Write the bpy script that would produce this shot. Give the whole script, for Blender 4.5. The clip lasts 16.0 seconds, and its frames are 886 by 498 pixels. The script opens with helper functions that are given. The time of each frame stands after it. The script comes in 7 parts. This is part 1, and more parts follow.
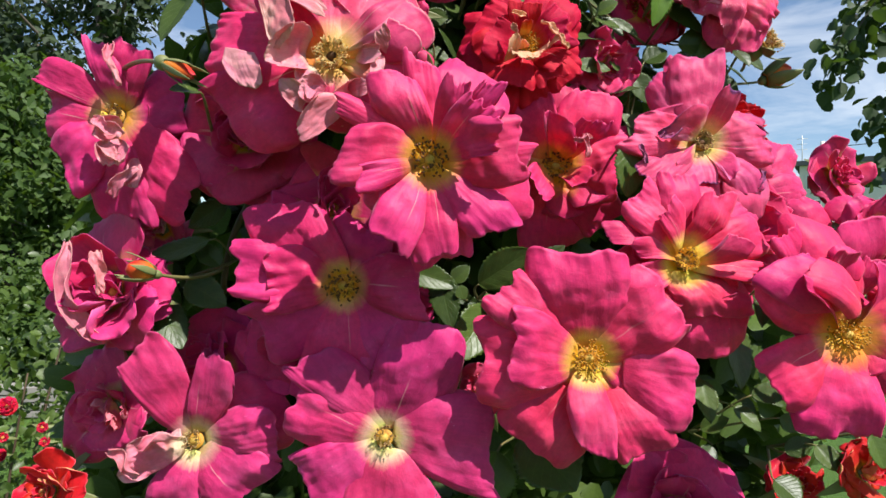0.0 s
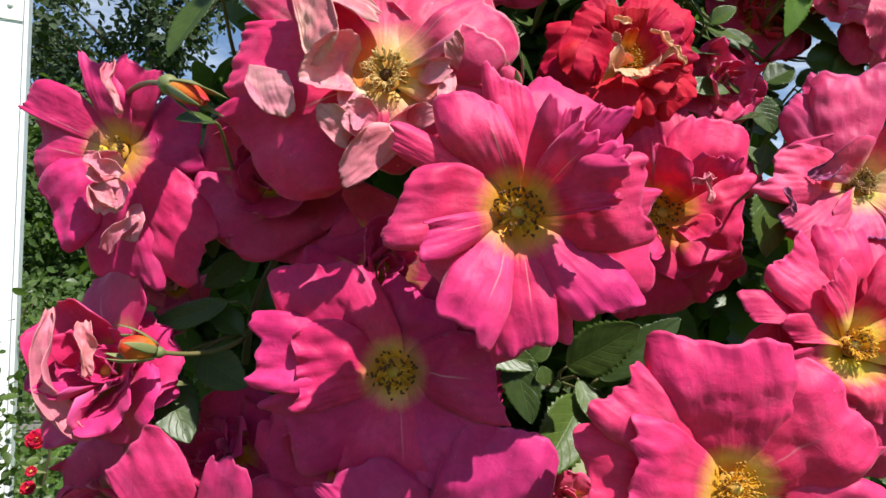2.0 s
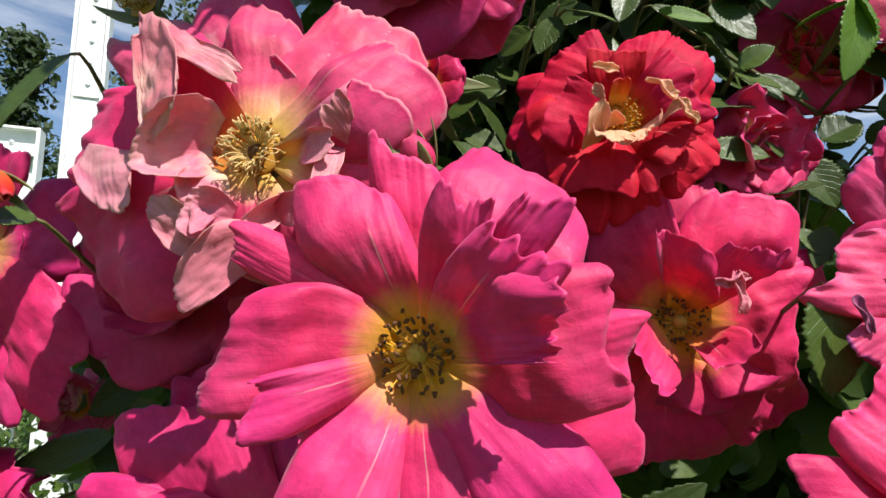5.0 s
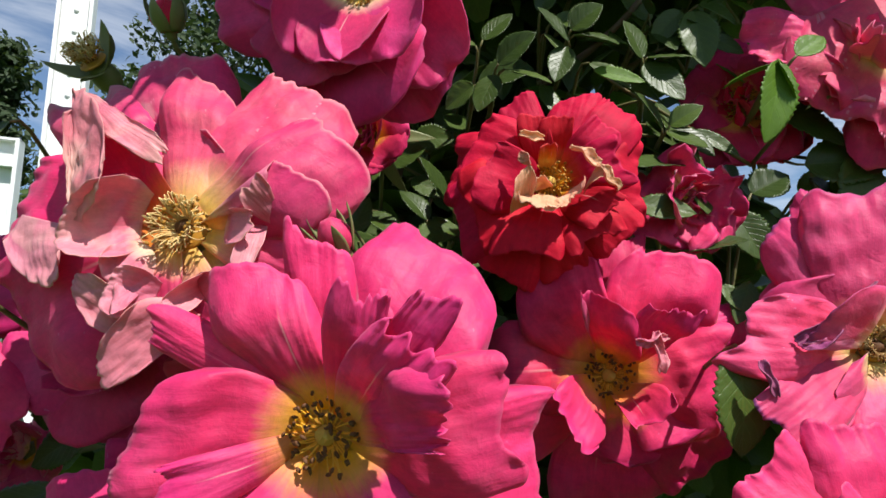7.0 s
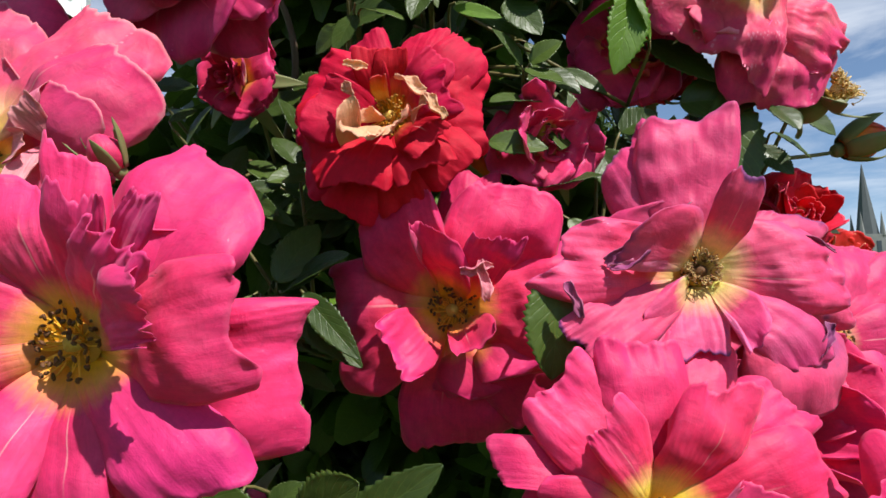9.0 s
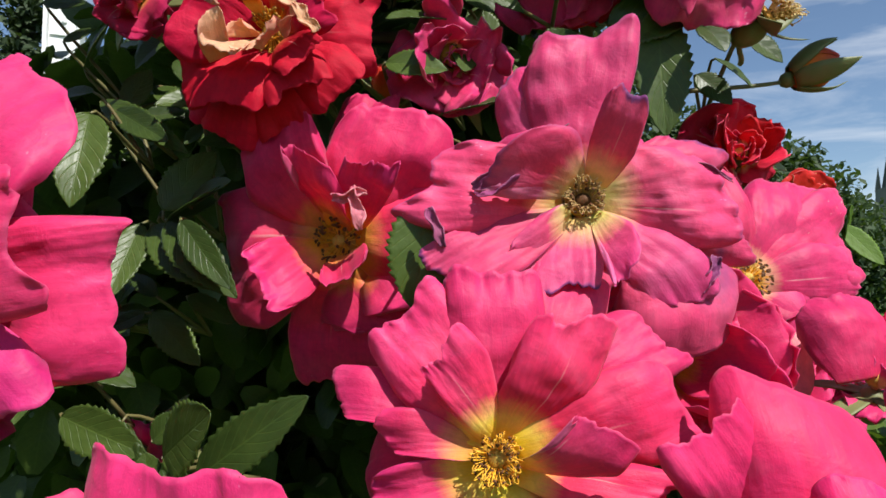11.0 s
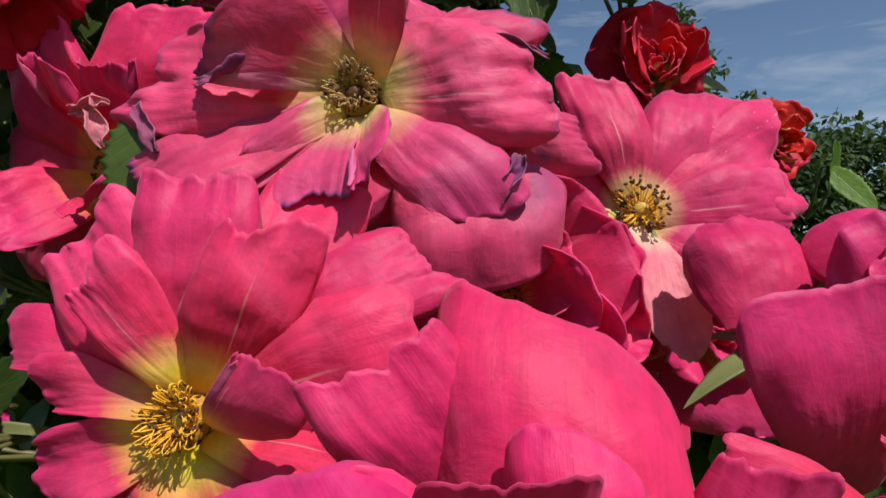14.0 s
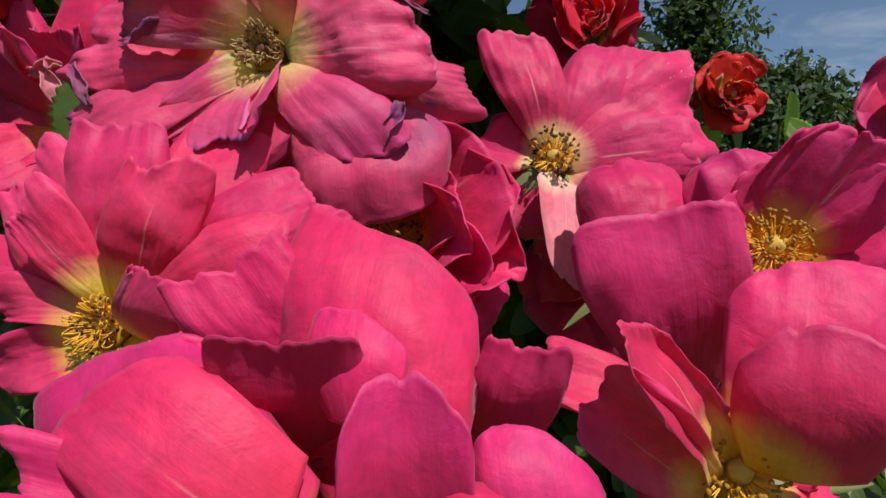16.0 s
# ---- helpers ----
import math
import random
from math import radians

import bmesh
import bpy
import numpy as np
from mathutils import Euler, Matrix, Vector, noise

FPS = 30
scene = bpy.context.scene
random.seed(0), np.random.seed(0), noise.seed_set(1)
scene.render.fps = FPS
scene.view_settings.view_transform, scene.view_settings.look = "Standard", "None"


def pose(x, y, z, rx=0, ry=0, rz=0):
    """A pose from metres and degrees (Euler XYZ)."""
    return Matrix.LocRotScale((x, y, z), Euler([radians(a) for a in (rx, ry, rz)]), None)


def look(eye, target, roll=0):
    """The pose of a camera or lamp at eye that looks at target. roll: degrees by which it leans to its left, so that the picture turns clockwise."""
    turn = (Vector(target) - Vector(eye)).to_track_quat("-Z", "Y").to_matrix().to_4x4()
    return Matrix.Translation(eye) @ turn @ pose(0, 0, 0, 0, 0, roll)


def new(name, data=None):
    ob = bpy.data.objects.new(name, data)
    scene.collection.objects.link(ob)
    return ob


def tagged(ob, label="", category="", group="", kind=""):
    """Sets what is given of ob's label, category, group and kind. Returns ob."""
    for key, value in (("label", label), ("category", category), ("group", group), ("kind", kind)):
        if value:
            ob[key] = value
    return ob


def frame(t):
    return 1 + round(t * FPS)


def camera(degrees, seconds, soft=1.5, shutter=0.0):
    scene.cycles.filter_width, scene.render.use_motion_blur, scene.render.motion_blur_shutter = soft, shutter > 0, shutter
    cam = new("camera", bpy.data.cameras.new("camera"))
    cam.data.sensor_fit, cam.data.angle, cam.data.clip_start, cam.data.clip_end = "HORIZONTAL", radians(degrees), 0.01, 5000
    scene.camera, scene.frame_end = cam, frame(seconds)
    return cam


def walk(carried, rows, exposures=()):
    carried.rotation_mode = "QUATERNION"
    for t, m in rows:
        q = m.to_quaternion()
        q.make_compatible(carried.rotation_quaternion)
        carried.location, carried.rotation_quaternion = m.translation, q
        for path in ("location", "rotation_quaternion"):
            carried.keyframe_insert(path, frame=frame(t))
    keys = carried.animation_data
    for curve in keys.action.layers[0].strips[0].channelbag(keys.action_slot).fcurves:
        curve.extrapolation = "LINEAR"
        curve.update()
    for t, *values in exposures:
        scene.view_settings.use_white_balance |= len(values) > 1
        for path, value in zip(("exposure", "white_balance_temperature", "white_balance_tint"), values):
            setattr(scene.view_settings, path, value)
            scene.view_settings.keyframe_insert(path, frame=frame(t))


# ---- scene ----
cam = camera(73.3, 16.0, 1.6)
METRES, EYE, TILT, LEAN, TURN = 0.45, 1.5, 0.0, 0.0, 0.0
ROWS = [
    (0.0, 0.0, 0.0, 0.0, 0.0, 0.0, -0.0),
    (0.5, 0.0207, 0.0236, 0.0035, 0.23, -0.03, -0.11),
    (1.0, 0.0224, 0.0707, 0.0055, 1.88, 0.62, -0.81),
    (1.5, -0.0182, 0.1206, 0.0355, 2.65, 0.85, -1.12),
    (2.0, -0.042, 0.157, 0.0439, 3.29, 2.34, -0.67),
    (2.5, -0.0032, 0.2007, 0.0589, 4.25, 3.09, -0.36),
    (3.0, 0.0136, 0.2444, 0.0639, 6.94, 4.73, -0.45),
    (5.5, 0.0512, 0.3085, 0.1102, 9.24, 7.96, -0.82),
    (6.0, 0.057, 0.3079, 0.1162, 8.77, 8.36, -0.81),
    (6.5, 0.0686, 0.3031, 0.1185, 8.52, 8.87, -0.76),
    (7.0, 0.0857, 0.295, 0.1363, 7.95, 8.56, -0.6),
    (7.5, 0.1064, 0.3013, 0.1386, 7.48, 8.87, -0.41),
    (8.0, 0.1301, 0.3073, 0.1304, 6.51, 9.32, 0.16),
    (8.5, 0.1701, 0.318, 0.1201, 6.64, 8.48, 0.58),
    (9.0, 0.2155, 0.3208, 0.0978, 9.07, 7.22, 0.04),
    (11.5, 0.3309, 0.391, 0.0795, 10.97, 1.85, -1.14),
    (12.0, 0.3591, 0.4255, 0.07, 12.7, 2.52, -0.86),
    (12.5, 0.3719, 0.4424, 0.0702, 13.79, 2.43, -0.31),
    (13.0, 0.3914, 0.4531, 0.0637, 14.57, 2.21, -0.04),
    (13.5, 0.4112, 0.4623, 0.0563, 15.12, 2.02, 0.16),
    (14.0, 0.4448, 0.4798, 0.0451, 15.74, 2.2, 0.57),
    (14.5, 0.4839, 0.4943, 0.0353, 16.25, 1.74, 1.24),
    (15.0, 0.5371, 0.4874, 0.0294, 17.93, 0.62, 1.31),
    (15.5, 0.5376, 0.4754, 0.0257, 20.79, 0.01, 0.82),
    (16.0, 0.5267, 0.4641, 0.0259, 18.89, -0.79, 0.86),
]
walk(cam, [(t, pose(0, 0, EYE, TILT, LEAN, TURN) @ pose(METRES * x, METRES * y, METRES * z, 90 + pitch, roll, yaw)) for t, x, y, z, yaw, pitch, roll in ROWS],
     exposures=[(0, 0.25), (3, 0.24), (7, 0.08), (9, 0.14), (11.5, -0.08), (13, -0.30), (14, -0.46), (15, -0.52), (16, -0.54)])


# ---------------------------------------------------------------- world and sun
SUN_TO = Vector((0.42, -0.40, 0.815)).normalized()      # the way to the sun
world = bpy.data.worlds.new("daylight")
scene.world = world
world.use_nodes = True
wn, wl = world.node_tree.nodes, world.node_tree.links
wn.clear()
sky = wn.new("ShaderNodeTexSky")
sky.sky_type, sky.sun_disc = "NISHITA", False
sky.sun_elevation = math.asin(SUN_TO.z)
sky.sun_rotation = math.atan2(SUN_TO.x, SUN_TO.y)
sky.air_density, sky.dust_density, sky.ozone_density = 1.0, 0.25, 3.0
tc = wn.new("ShaderNodeTexCoord")
mp = wn.new("ShaderNodeMapping")
mp.inputs["Scale"].default_value = (2.2, 2.2, 9.0)
mp.inputs["Rotation"].default_value = (0.25, 0.12, 0.3)
cn = wn.new("ShaderNodeTexNoise")
cn.inputs["Scale"].default_value, cn.inputs["Detail"].default_value = 1.6, 7
cn.inputs["Roughness"].default_value, cn.inputs["Distortion"].default_value = 0.58, 0.5
cr = wn.new("ShaderNodeValToRGB")
cr.color_ramp.elements[0].position, cr.color_ramp.elements[1].position = 0.47, 0.80
cr.color_ramp.elements[1].color = (0.75, 0.75, 0.75, 1)
mixc = wn.new("ShaderNodeMix")
mixc.data_type = "RGBA"
mixc.inputs["B"].default_value = (7.6, 8.0, 8.6, 1)     # thin high cloud
bg = wn.new("ShaderNodeBackground")
bg.inputs["Strength"].default_value = 0.12
wo = wn.new("ShaderNodeOutputWorld")
wl.new(tc.outputs["Generated"], mp.inputs["Vector"])
wl.new(mp.outputs["Vector"], cn.inputs["Vector"])
wl.new(cn.outputs["Fac"], cr.inputs["Fac"])
wl.new(cr.outputs["Color"], mixc.inputs["Factor"])
wl.new(sky.outputs["Color"], mixc.inputs["A"])
wl.new(mixc.outputs["Result"], bg.inputs["Color"])
wl.new(bg.outputs["Background"], wo.inputs["Surface"])

sun_data = bpy.data.lights.new("sun", "SUN")
sun_data.energy, sun_data.angle, sun_data.color = 6.8, radians(0.53), (1.0, 0.965, 0.92)
sun_ob = new("sun", sun_data)
sun_ob.matrix_world = look(SUN_TO * 50, (0, 0, 0))


# ---------------------------------------------------------------- materials
class Nodes:
    """A small writer of node materials."""

    def __init__(self, name):
        self.mat = bpy.data.materials.new(name)
        self.mat.use_nodes = True
        self.t = self.mat.node_tree
        self.t.nodes.clear()
        self.out = self.t.nodes.new("ShaderNodeOutputMaterial")

    def add(self, kind, links=(), **values):
        n = self.t.nodes.new("ShaderNode" + kind)
        if "operation" in values:
            n.operation = values["operation"]
        if values.get("use_clamp"):
            n.use_clamp = True
        if "data_type" in values:
            n.data_type, n.blend_type = values["data_type"], values["blend_type"]
        if "uv_map" in values:
            n.uv_map = values["uv_map"]
        if "interpolation_type" in values:
            n.interpolation_type = values["interpolation_type"]
        for slot, v in dict(links).items():
            s = n.inputs[slot]
            if isinstance(v, bpy.types.NodeSocket):
                self.t.links.new(v, s)
            else:
                s.default_value = v
        return n

    def math(self, op, a, b=0.0, c=0.0, clamp=False):
        return self.add("Math", {0: a, 1: b, 2: c}, operation=op, use_clamp=clamp).outputs[0]

    def mix(self, f, a, b, blend="MIX"):
        n = self.add("Mix", data_type="RGBA", blend_type=blend)
        for slot, v in (("Factor", f), ("A", a), ("B", b)):
            s = [i for i in n.inputs if i.name == slot and i.type == ("VALUE" if slot == "Factor" else "RGBA")][0]
            if isinstance(v, bpy.types.NodeSocket):
                self.t.links.new(v, s)
            else:
                s.default_value = v if slot == "Factor" else (*v[:3], 1)
        return [o for o in n.outputs if o.type == "RGBA"][0]

    def noise(self, vec, scale, detail=3.0, rough=0.55, dist=0.0):
        return self.add("TexNoise", {"Vector": vec, "Scale": scale, "Detail": detail, "Roughness": rough, "Distortion": dist}).outputs["Fac"]

    def ramp(self, f, *stops):
        n = self.add("ValToRGB", {"Fac": f})
        e = n.color_ramp.elements
        while len(e) < len(stops):
            e.new(0.5)
        for el, (p, c) in zip(e, stops):
            el.position = p
            el.color = (*c, 1) if isinstance(c, tuple) else (c, c, c, 1)
        return n.outputs["Color"]

    def step(self, f, a, b):
        return self.add("MapRange", {"Value": f, "From Min": a, "From Max": b}, interpolation_type="SMOOTHSTEP").outputs[0]

    def done(self, shader):
        self.t.links.new(shader, self.out.inputs["Surface"])
        return self.mat


def petal_material(name, outer, mid, eye, eye_size=0.175, halo=(0.95, 0.62, 0.30), rim=(0.85, 0.35, 0.45), rim_amount=0.18,
                   fade=(0.9, 0.45, 0.5), fade_amount=0.30, wilt=None, gloss=0.54, see=0.32, sheen=0.13):
    """A petal: yellow eye at the claw, fanned veins, blotches and a paler rim. u runs from claw to rim, v across."""
    w = Nodes(name)
    uv = w.add("UVMap", uv_map="petal").outputs["UV"]
    sep = w.add("SeparateXYZ", {0: uv})
    s, v = sep.outputs[0], sep.outputs[1]
    rnd = w.add("ObjectInfo").outputs["Random"]
    seed = w.math("MULTIPLY", rnd, 37.0)
    obj = w.add("TexCoord").outputs["Object"]
    fan = w.add("CombineXYZ", {0: w.math("MULTIPLY", v, 13.0), 1: w.math("MULTIPLY", s, 2.4), 2: seed}).outputs[0]
    veins = w.noise(fan, 1.0, 4, 0.62, 0.35)
    fine = w.noise(w.add("CombineXYZ", {0: w.math("MULTIPLY", v, 60.0), 1: w.math("MULTIPLY", s, 9.0), 2: seed}).outputs[0], 1.0, 3, 0.6, 0.5)
    moved = w.add("VectorMath", {0: obj, 1: w.add("CombineXYZ", {0: seed, 1: seed, 2: seed}).outputs[0]}, operation="ADD").outputs[0]
    blotch = w.noise(moved, 55.0, 4, 0.6, 0.4)
    grain = w.noise(moved, 900.0, 2, 0.6)
    reach = w.math("ADD", s, w.math("MULTIPLY", w.math("SUBTRACT", veins, 0.5), 0.13))
    col = w.ramp(reach, (0.0, eye), (eye_size * 0.75, eye), (eye_size * 1.25, halo), (eye_size * 2.0, mid), (0.95, outer))
    col = w.mix(w.math("MULTIPLY", w.step(blotch, 0.45, 0.75), fade_amount), col, fade)
    drift = w.noise(moved, 26.0, 3, 0.5, 0.3)
    col = w.mix(1.0, col, w.ramp(drift, (0.32, (0.86, 0.72, 0.84)), (0.5, 1.0), (0.68, (1.05, 1.38, 1.14))), "MULTIPLY")
    mott = w.noise(moved, 330.0, 4, 0.65, 0.6)
    col = w.mix(0.8, col, w.mix(1.0, col, w.ramp(mott, (0.3, 0.86), (0.5, 1.0), (0.72, 1.12)), "MULTIPLY"))
    spots = w.add("TexVoronoi", {"Vector": moved, "Scale": 420.0}).outputs["Distance"]
    pale = w.math("MULTIPLY", w.step(w.math("ADD", spots, w.math("MULTIPLY", blotch, 0.35)), 0.26, 0.20), 0.35)
    col = w.mix(pale, col, fade)
    dark = w.ramp(veins, (0.25, 0.93), (0.5, 1.0), (0.8, 1.04))
    col = w.mix(w.step(s, 0.12, 0.4), col, w.mix(1.0, col, dark, "MULTIPLY"))
    col = w.mix(0.55, col, w.mix(1.0, col, w.ramp(fine, (0.3, 0.90), (0.7, 1.08)), "MULTIPLY"))
    side = w.math("ABSOLUTE", w.math("SUBTRACT", v, 0.5))
    edge = w.math("MAXIMUM", w.step(s, 0.965, 1.0), w.step(side, 0.485, 0.5))
    col = w.mix(w.math("MULTIPLY", edge, rim_amount), col, rim)
    line = w.math("ABSOLUTE", w.math("SUBTRACT", w.math("ADD", v, w.math("MULTIPLY", w.math("SUBTRACT", veins, 0.5), 0.05)), w.math("ADD", 0.36, w.math("MULTIPLY", w.math("FRACT", w.math("MULTIPLY", rnd, 3.3)), 0.28))))
    line = w.math("MULTIPLY", w.math("SUBTRACT", 1.0, w.step(line, 0.003, 0.014)), w.math("MULTIPLY", w.step(s, 0.3, 0.42), w.math("SUBTRACT", 1.0, w.step(s, 0.5, 0.8))))
    line = w.math("MULTIPLY", line, w.step(w.math("FRACT", w.math("MULTIPLY", rnd, 11.7)), 0.55, 0.62))
    col = w.mix(w.math("MULTIPLY", line, 0.55), col, (0.92, 0.52, 0.52))
    if wilt:
        ragged = w.math("ADD", w.math("MAXIMUM", s, w.math("MULTIPLY", side, 1.9)), w.math("MULTIPLY", w.math("SUBTRACT", blotch, 0.5), 0.5))
        some = w.step(w.math("FRACT", w.math("MULTIPLY", rnd, 5.17)), 0.35, 0.6)
        col = w.mix(w.math("MULTIPLY", w.step(ragged, 0.985, 1.06), some), col, wilt)
    hsv = w.add("HueSaturation", {"Hue": w.math("ADD", 0.493, w.math("MULTIPLY", rnd, 0.014)), "Saturation": 1.0,
                                  "Value": w.math("ADD", 0.83, w.math("MULTIPLY", w.math("FRACT", w.math("MULTIPLY", rnd, 7.31)), 0.18)), "Color": col}).outputs[0]
    crease = w.noise(moved, 130.0, 5, 0.55, 0.5)
    high = w.math("ADD", w.math("ADD", w.math("MULTIPLY", veins, 0.14), w.math("MULTIPLY", crease, 0.76)), w.math("ADD", w.math("MULTIPLY", fine, 0.06), w.math("MULTIPLY", grain, 0.05)))
    bump = w.add("Bump", {"Height": high, "Strength": 0.5, "Distance": 0.0014}).outputs[0]
    bs = w.add("BsdfPrincipled", {"Base Color": hsv, "Roughness": gloss, "Specular IOR Level": 0.3, "Normal": bump,
                                  "Sheen Weight": sheen, "Sheen Roughness": 0.45, "Sheen Tint": (1.0, 0.62, 0.76, 1)})
    glow = w.mix(1.0, hsv, (1.0, 0.7, 0.9), "MULTIPLY")
    tr = w.add("BsdfTranslucent", {"Color": glow, "Normal": bump})
    return w.done(w.add("MixShader", {0: see, 1: bs.outputs[0], 2: tr.outputs[0]}).outputs[0])


YELLOW = (0.93, 0.45, 0.014)
PALETTES = {}


def palette(key, words, outer, mid, back, eye=YELLOW, **more):
    cool = {"coral": 1.12, "magenta": 0.95, "magentalight": 0.97, "purple": 0.97, "red": 0.9}.get(key, 0.86)
    outer, mid, back = ((r, 0.80 * g, cool * b) for r, g, b in (outer, mid, back))
    if "fade" in more:
        more["fade"] = (more["fade"][0], 0.95 * more["fade"][1], cool * more["fade"][2])
    PALETTES[key] = (petal_material("petal_" + key, outer, mid, eye, **more),
                     petal_material("petal_back_" + key, back, back, (0.86, 0.62, 0.25), eye_size=0.2, rim_amount=0.1, fade_amount=0.2), words)


palette("pink", "pink", (0.83, 0.0439, 0.24), (0.83, 0.0412, 0.184), (0.84, 0.12, 0.335), eye_size=0.19, halo=(0.86, 0.36, 0.07), rim=(0.88, 0.2, 0.4), fade=(0.86, 0.153, 0.383))
palette("coral", "coral pink", (0.83, 0.036, 0.165), (0.85, 0.045, 0.115), (0.84, 0.10, 0.24), eye_size=0.21, halo=(0.90, 0.33, 0.05), rim=(0.88, 0.18, 0.32), fade=(0.87, 0.11, 0.27))
palette("hot", "bright rose-pink", (0.87, 0.0463, 0.215), (0.9, 0.0489, 0.155), (0.88, 0.138, 0.345), eye=(0.95, 0.6, 0.02), eye_size=0.19,
        halo=(0.96, 0.62, 0.1), rim=(0.9, 0.2, 0.35), fade=(0.9, 0.165, 0.374))
palette("magenta", "magenta-pink", (0.78, 0.036, 0.205), (0.79, 0.036, 0.18), (0.78, 0.125, 0.346), halo=(0.82, 0.36, 0.14), rim=(0.8, 0.171, 0.384), fade=(0.8, 0.113, 0.357))
palette("magentalight", "mauve-pink", (0.74, 0.044, 0.205), (0.76, 0.050, 0.185), (0.82, 0.171, 0.384), eye=(0.86, 0.72, 0.22), halo=(0.88, 0.56, 0.38), rim=(0.85, 0.25, 0.48), fade=(0.85, 0.14, 0.404))
palette("faded", "faded pink", (0.76, 0.048, 0.20), (0.80, 0.10, 0.24), (0.84, 0.24, 0.36), eye=(0.92, 0.60, 0.14), eye_size=0.25,
        halo=(0.88, 0.42, 0.24), fade=(0.84, 0.19, 0.31), fade_amount=0.55, rim=(0.88, 0.45, 0.45), rim_amount=0.5, wilt=(0.62, 0.20, 0.25))
palette("purple", "ageing pink", (0.83, 0.075, 0.225), (0.85, 0.09, 0.21), (0.84, 0.20, 0.38), eye=(0.90, 0.74, 0.22), eye_size=0.20,
        halo=(0.88, 0.52, 0.26), fade=(0.85, 0.17, 0.35), fade_amount=0.45, rim=(0.5, 0.10, 0.28), rim_amount=0.5, wilt=(0.24, 0.055, 0.22))
palette("pinkold", "soft pink", (0.82, 0.0489, 0.228), (0.82, 0.0554, 0.198), (0.88, 0.34, 0.4), eye=(0.92, 0.68, 0.12), eye_size=0.16, fade=(0.85, 0.14, 0.359), fade_amount=0.35)
palette("salmon", "salmon pink", (0.88, 0.055, 0.25), (0.88, 0.09, 0.22), (0.90, 0.26, 0.42), fade=(0.9, 0.25, 0.3), fade_amount=0.45)
palette("pinkpale", "pale pink", (0.82, 0.0874, 0.247), (0.84, 0.15, 0.272), (0.9, 0.5, 0.5), fade=(0.9, 0.36, 0.42), fade_amount=0.5, halo=(0.92, 0.5, 0.16))
palette("redyellow", "scarlet", (0.74, 0.008, 0.020), (0.80, 0.03, 0.015), (0.88, 0.60, 0.20), halo=(0.88, 0.22, 0.03), fade=(0.8, 0.03, 0.04))
palette("budorange", "orange", (0.78, 0.035, 0.02), (0.86, 0.30, 0.03), (0.88, 0.50, 0.10), eye=(0.86, 0.60, 0.10), eye_size=0.3, halo=(0.88, 0.36, 0.03), fade=(0.86, 0.2, 0.03))
palette("redpink", "red-pink", (0.82, 0.014, 0.065), (0.82, 0.025, 0.06), (0.86, 0.10, 0.18), fade=(0.85, 0.07, 0.14))
palette("red", "deep red", (0.68, 0.003, 0.056), (0.62, 0.004, 0.044), (0.90, 0.58, 0.32), halo=(0.70, 0.10, 0.03), eye_size=0.16,
        fade=(0.58, 0.006, 0.055), rim=(0.70, 0.02, 0.08), rim_amount=0.3, sheen=0.0, gloss=0.7)


PURPLE = petal_material("petal_purple", (0.17, 0.030, 0.115), (0.36, 0.06, 0.18), (0.6, 0.3, 0.2), fade=(0.55, 0.14, 0.22), fade_amount=0.6, gloss=0.7, see=0.15, sheen=0.05)
PALE = petal_material("petal_pale", (0.84, 0.30, 0.36), (0.83, 0.19, 0.28), (0.90, 0.72, 0.40), fade=(0.86, 0.46, 0.44), fade_amount=0.75,
                      rim=(0.80, 0.45, 0.40), rim_amount=0.5, halo=(0.93, 0.74, 0.50), wilt=(0.66, 0.33, 0.27))


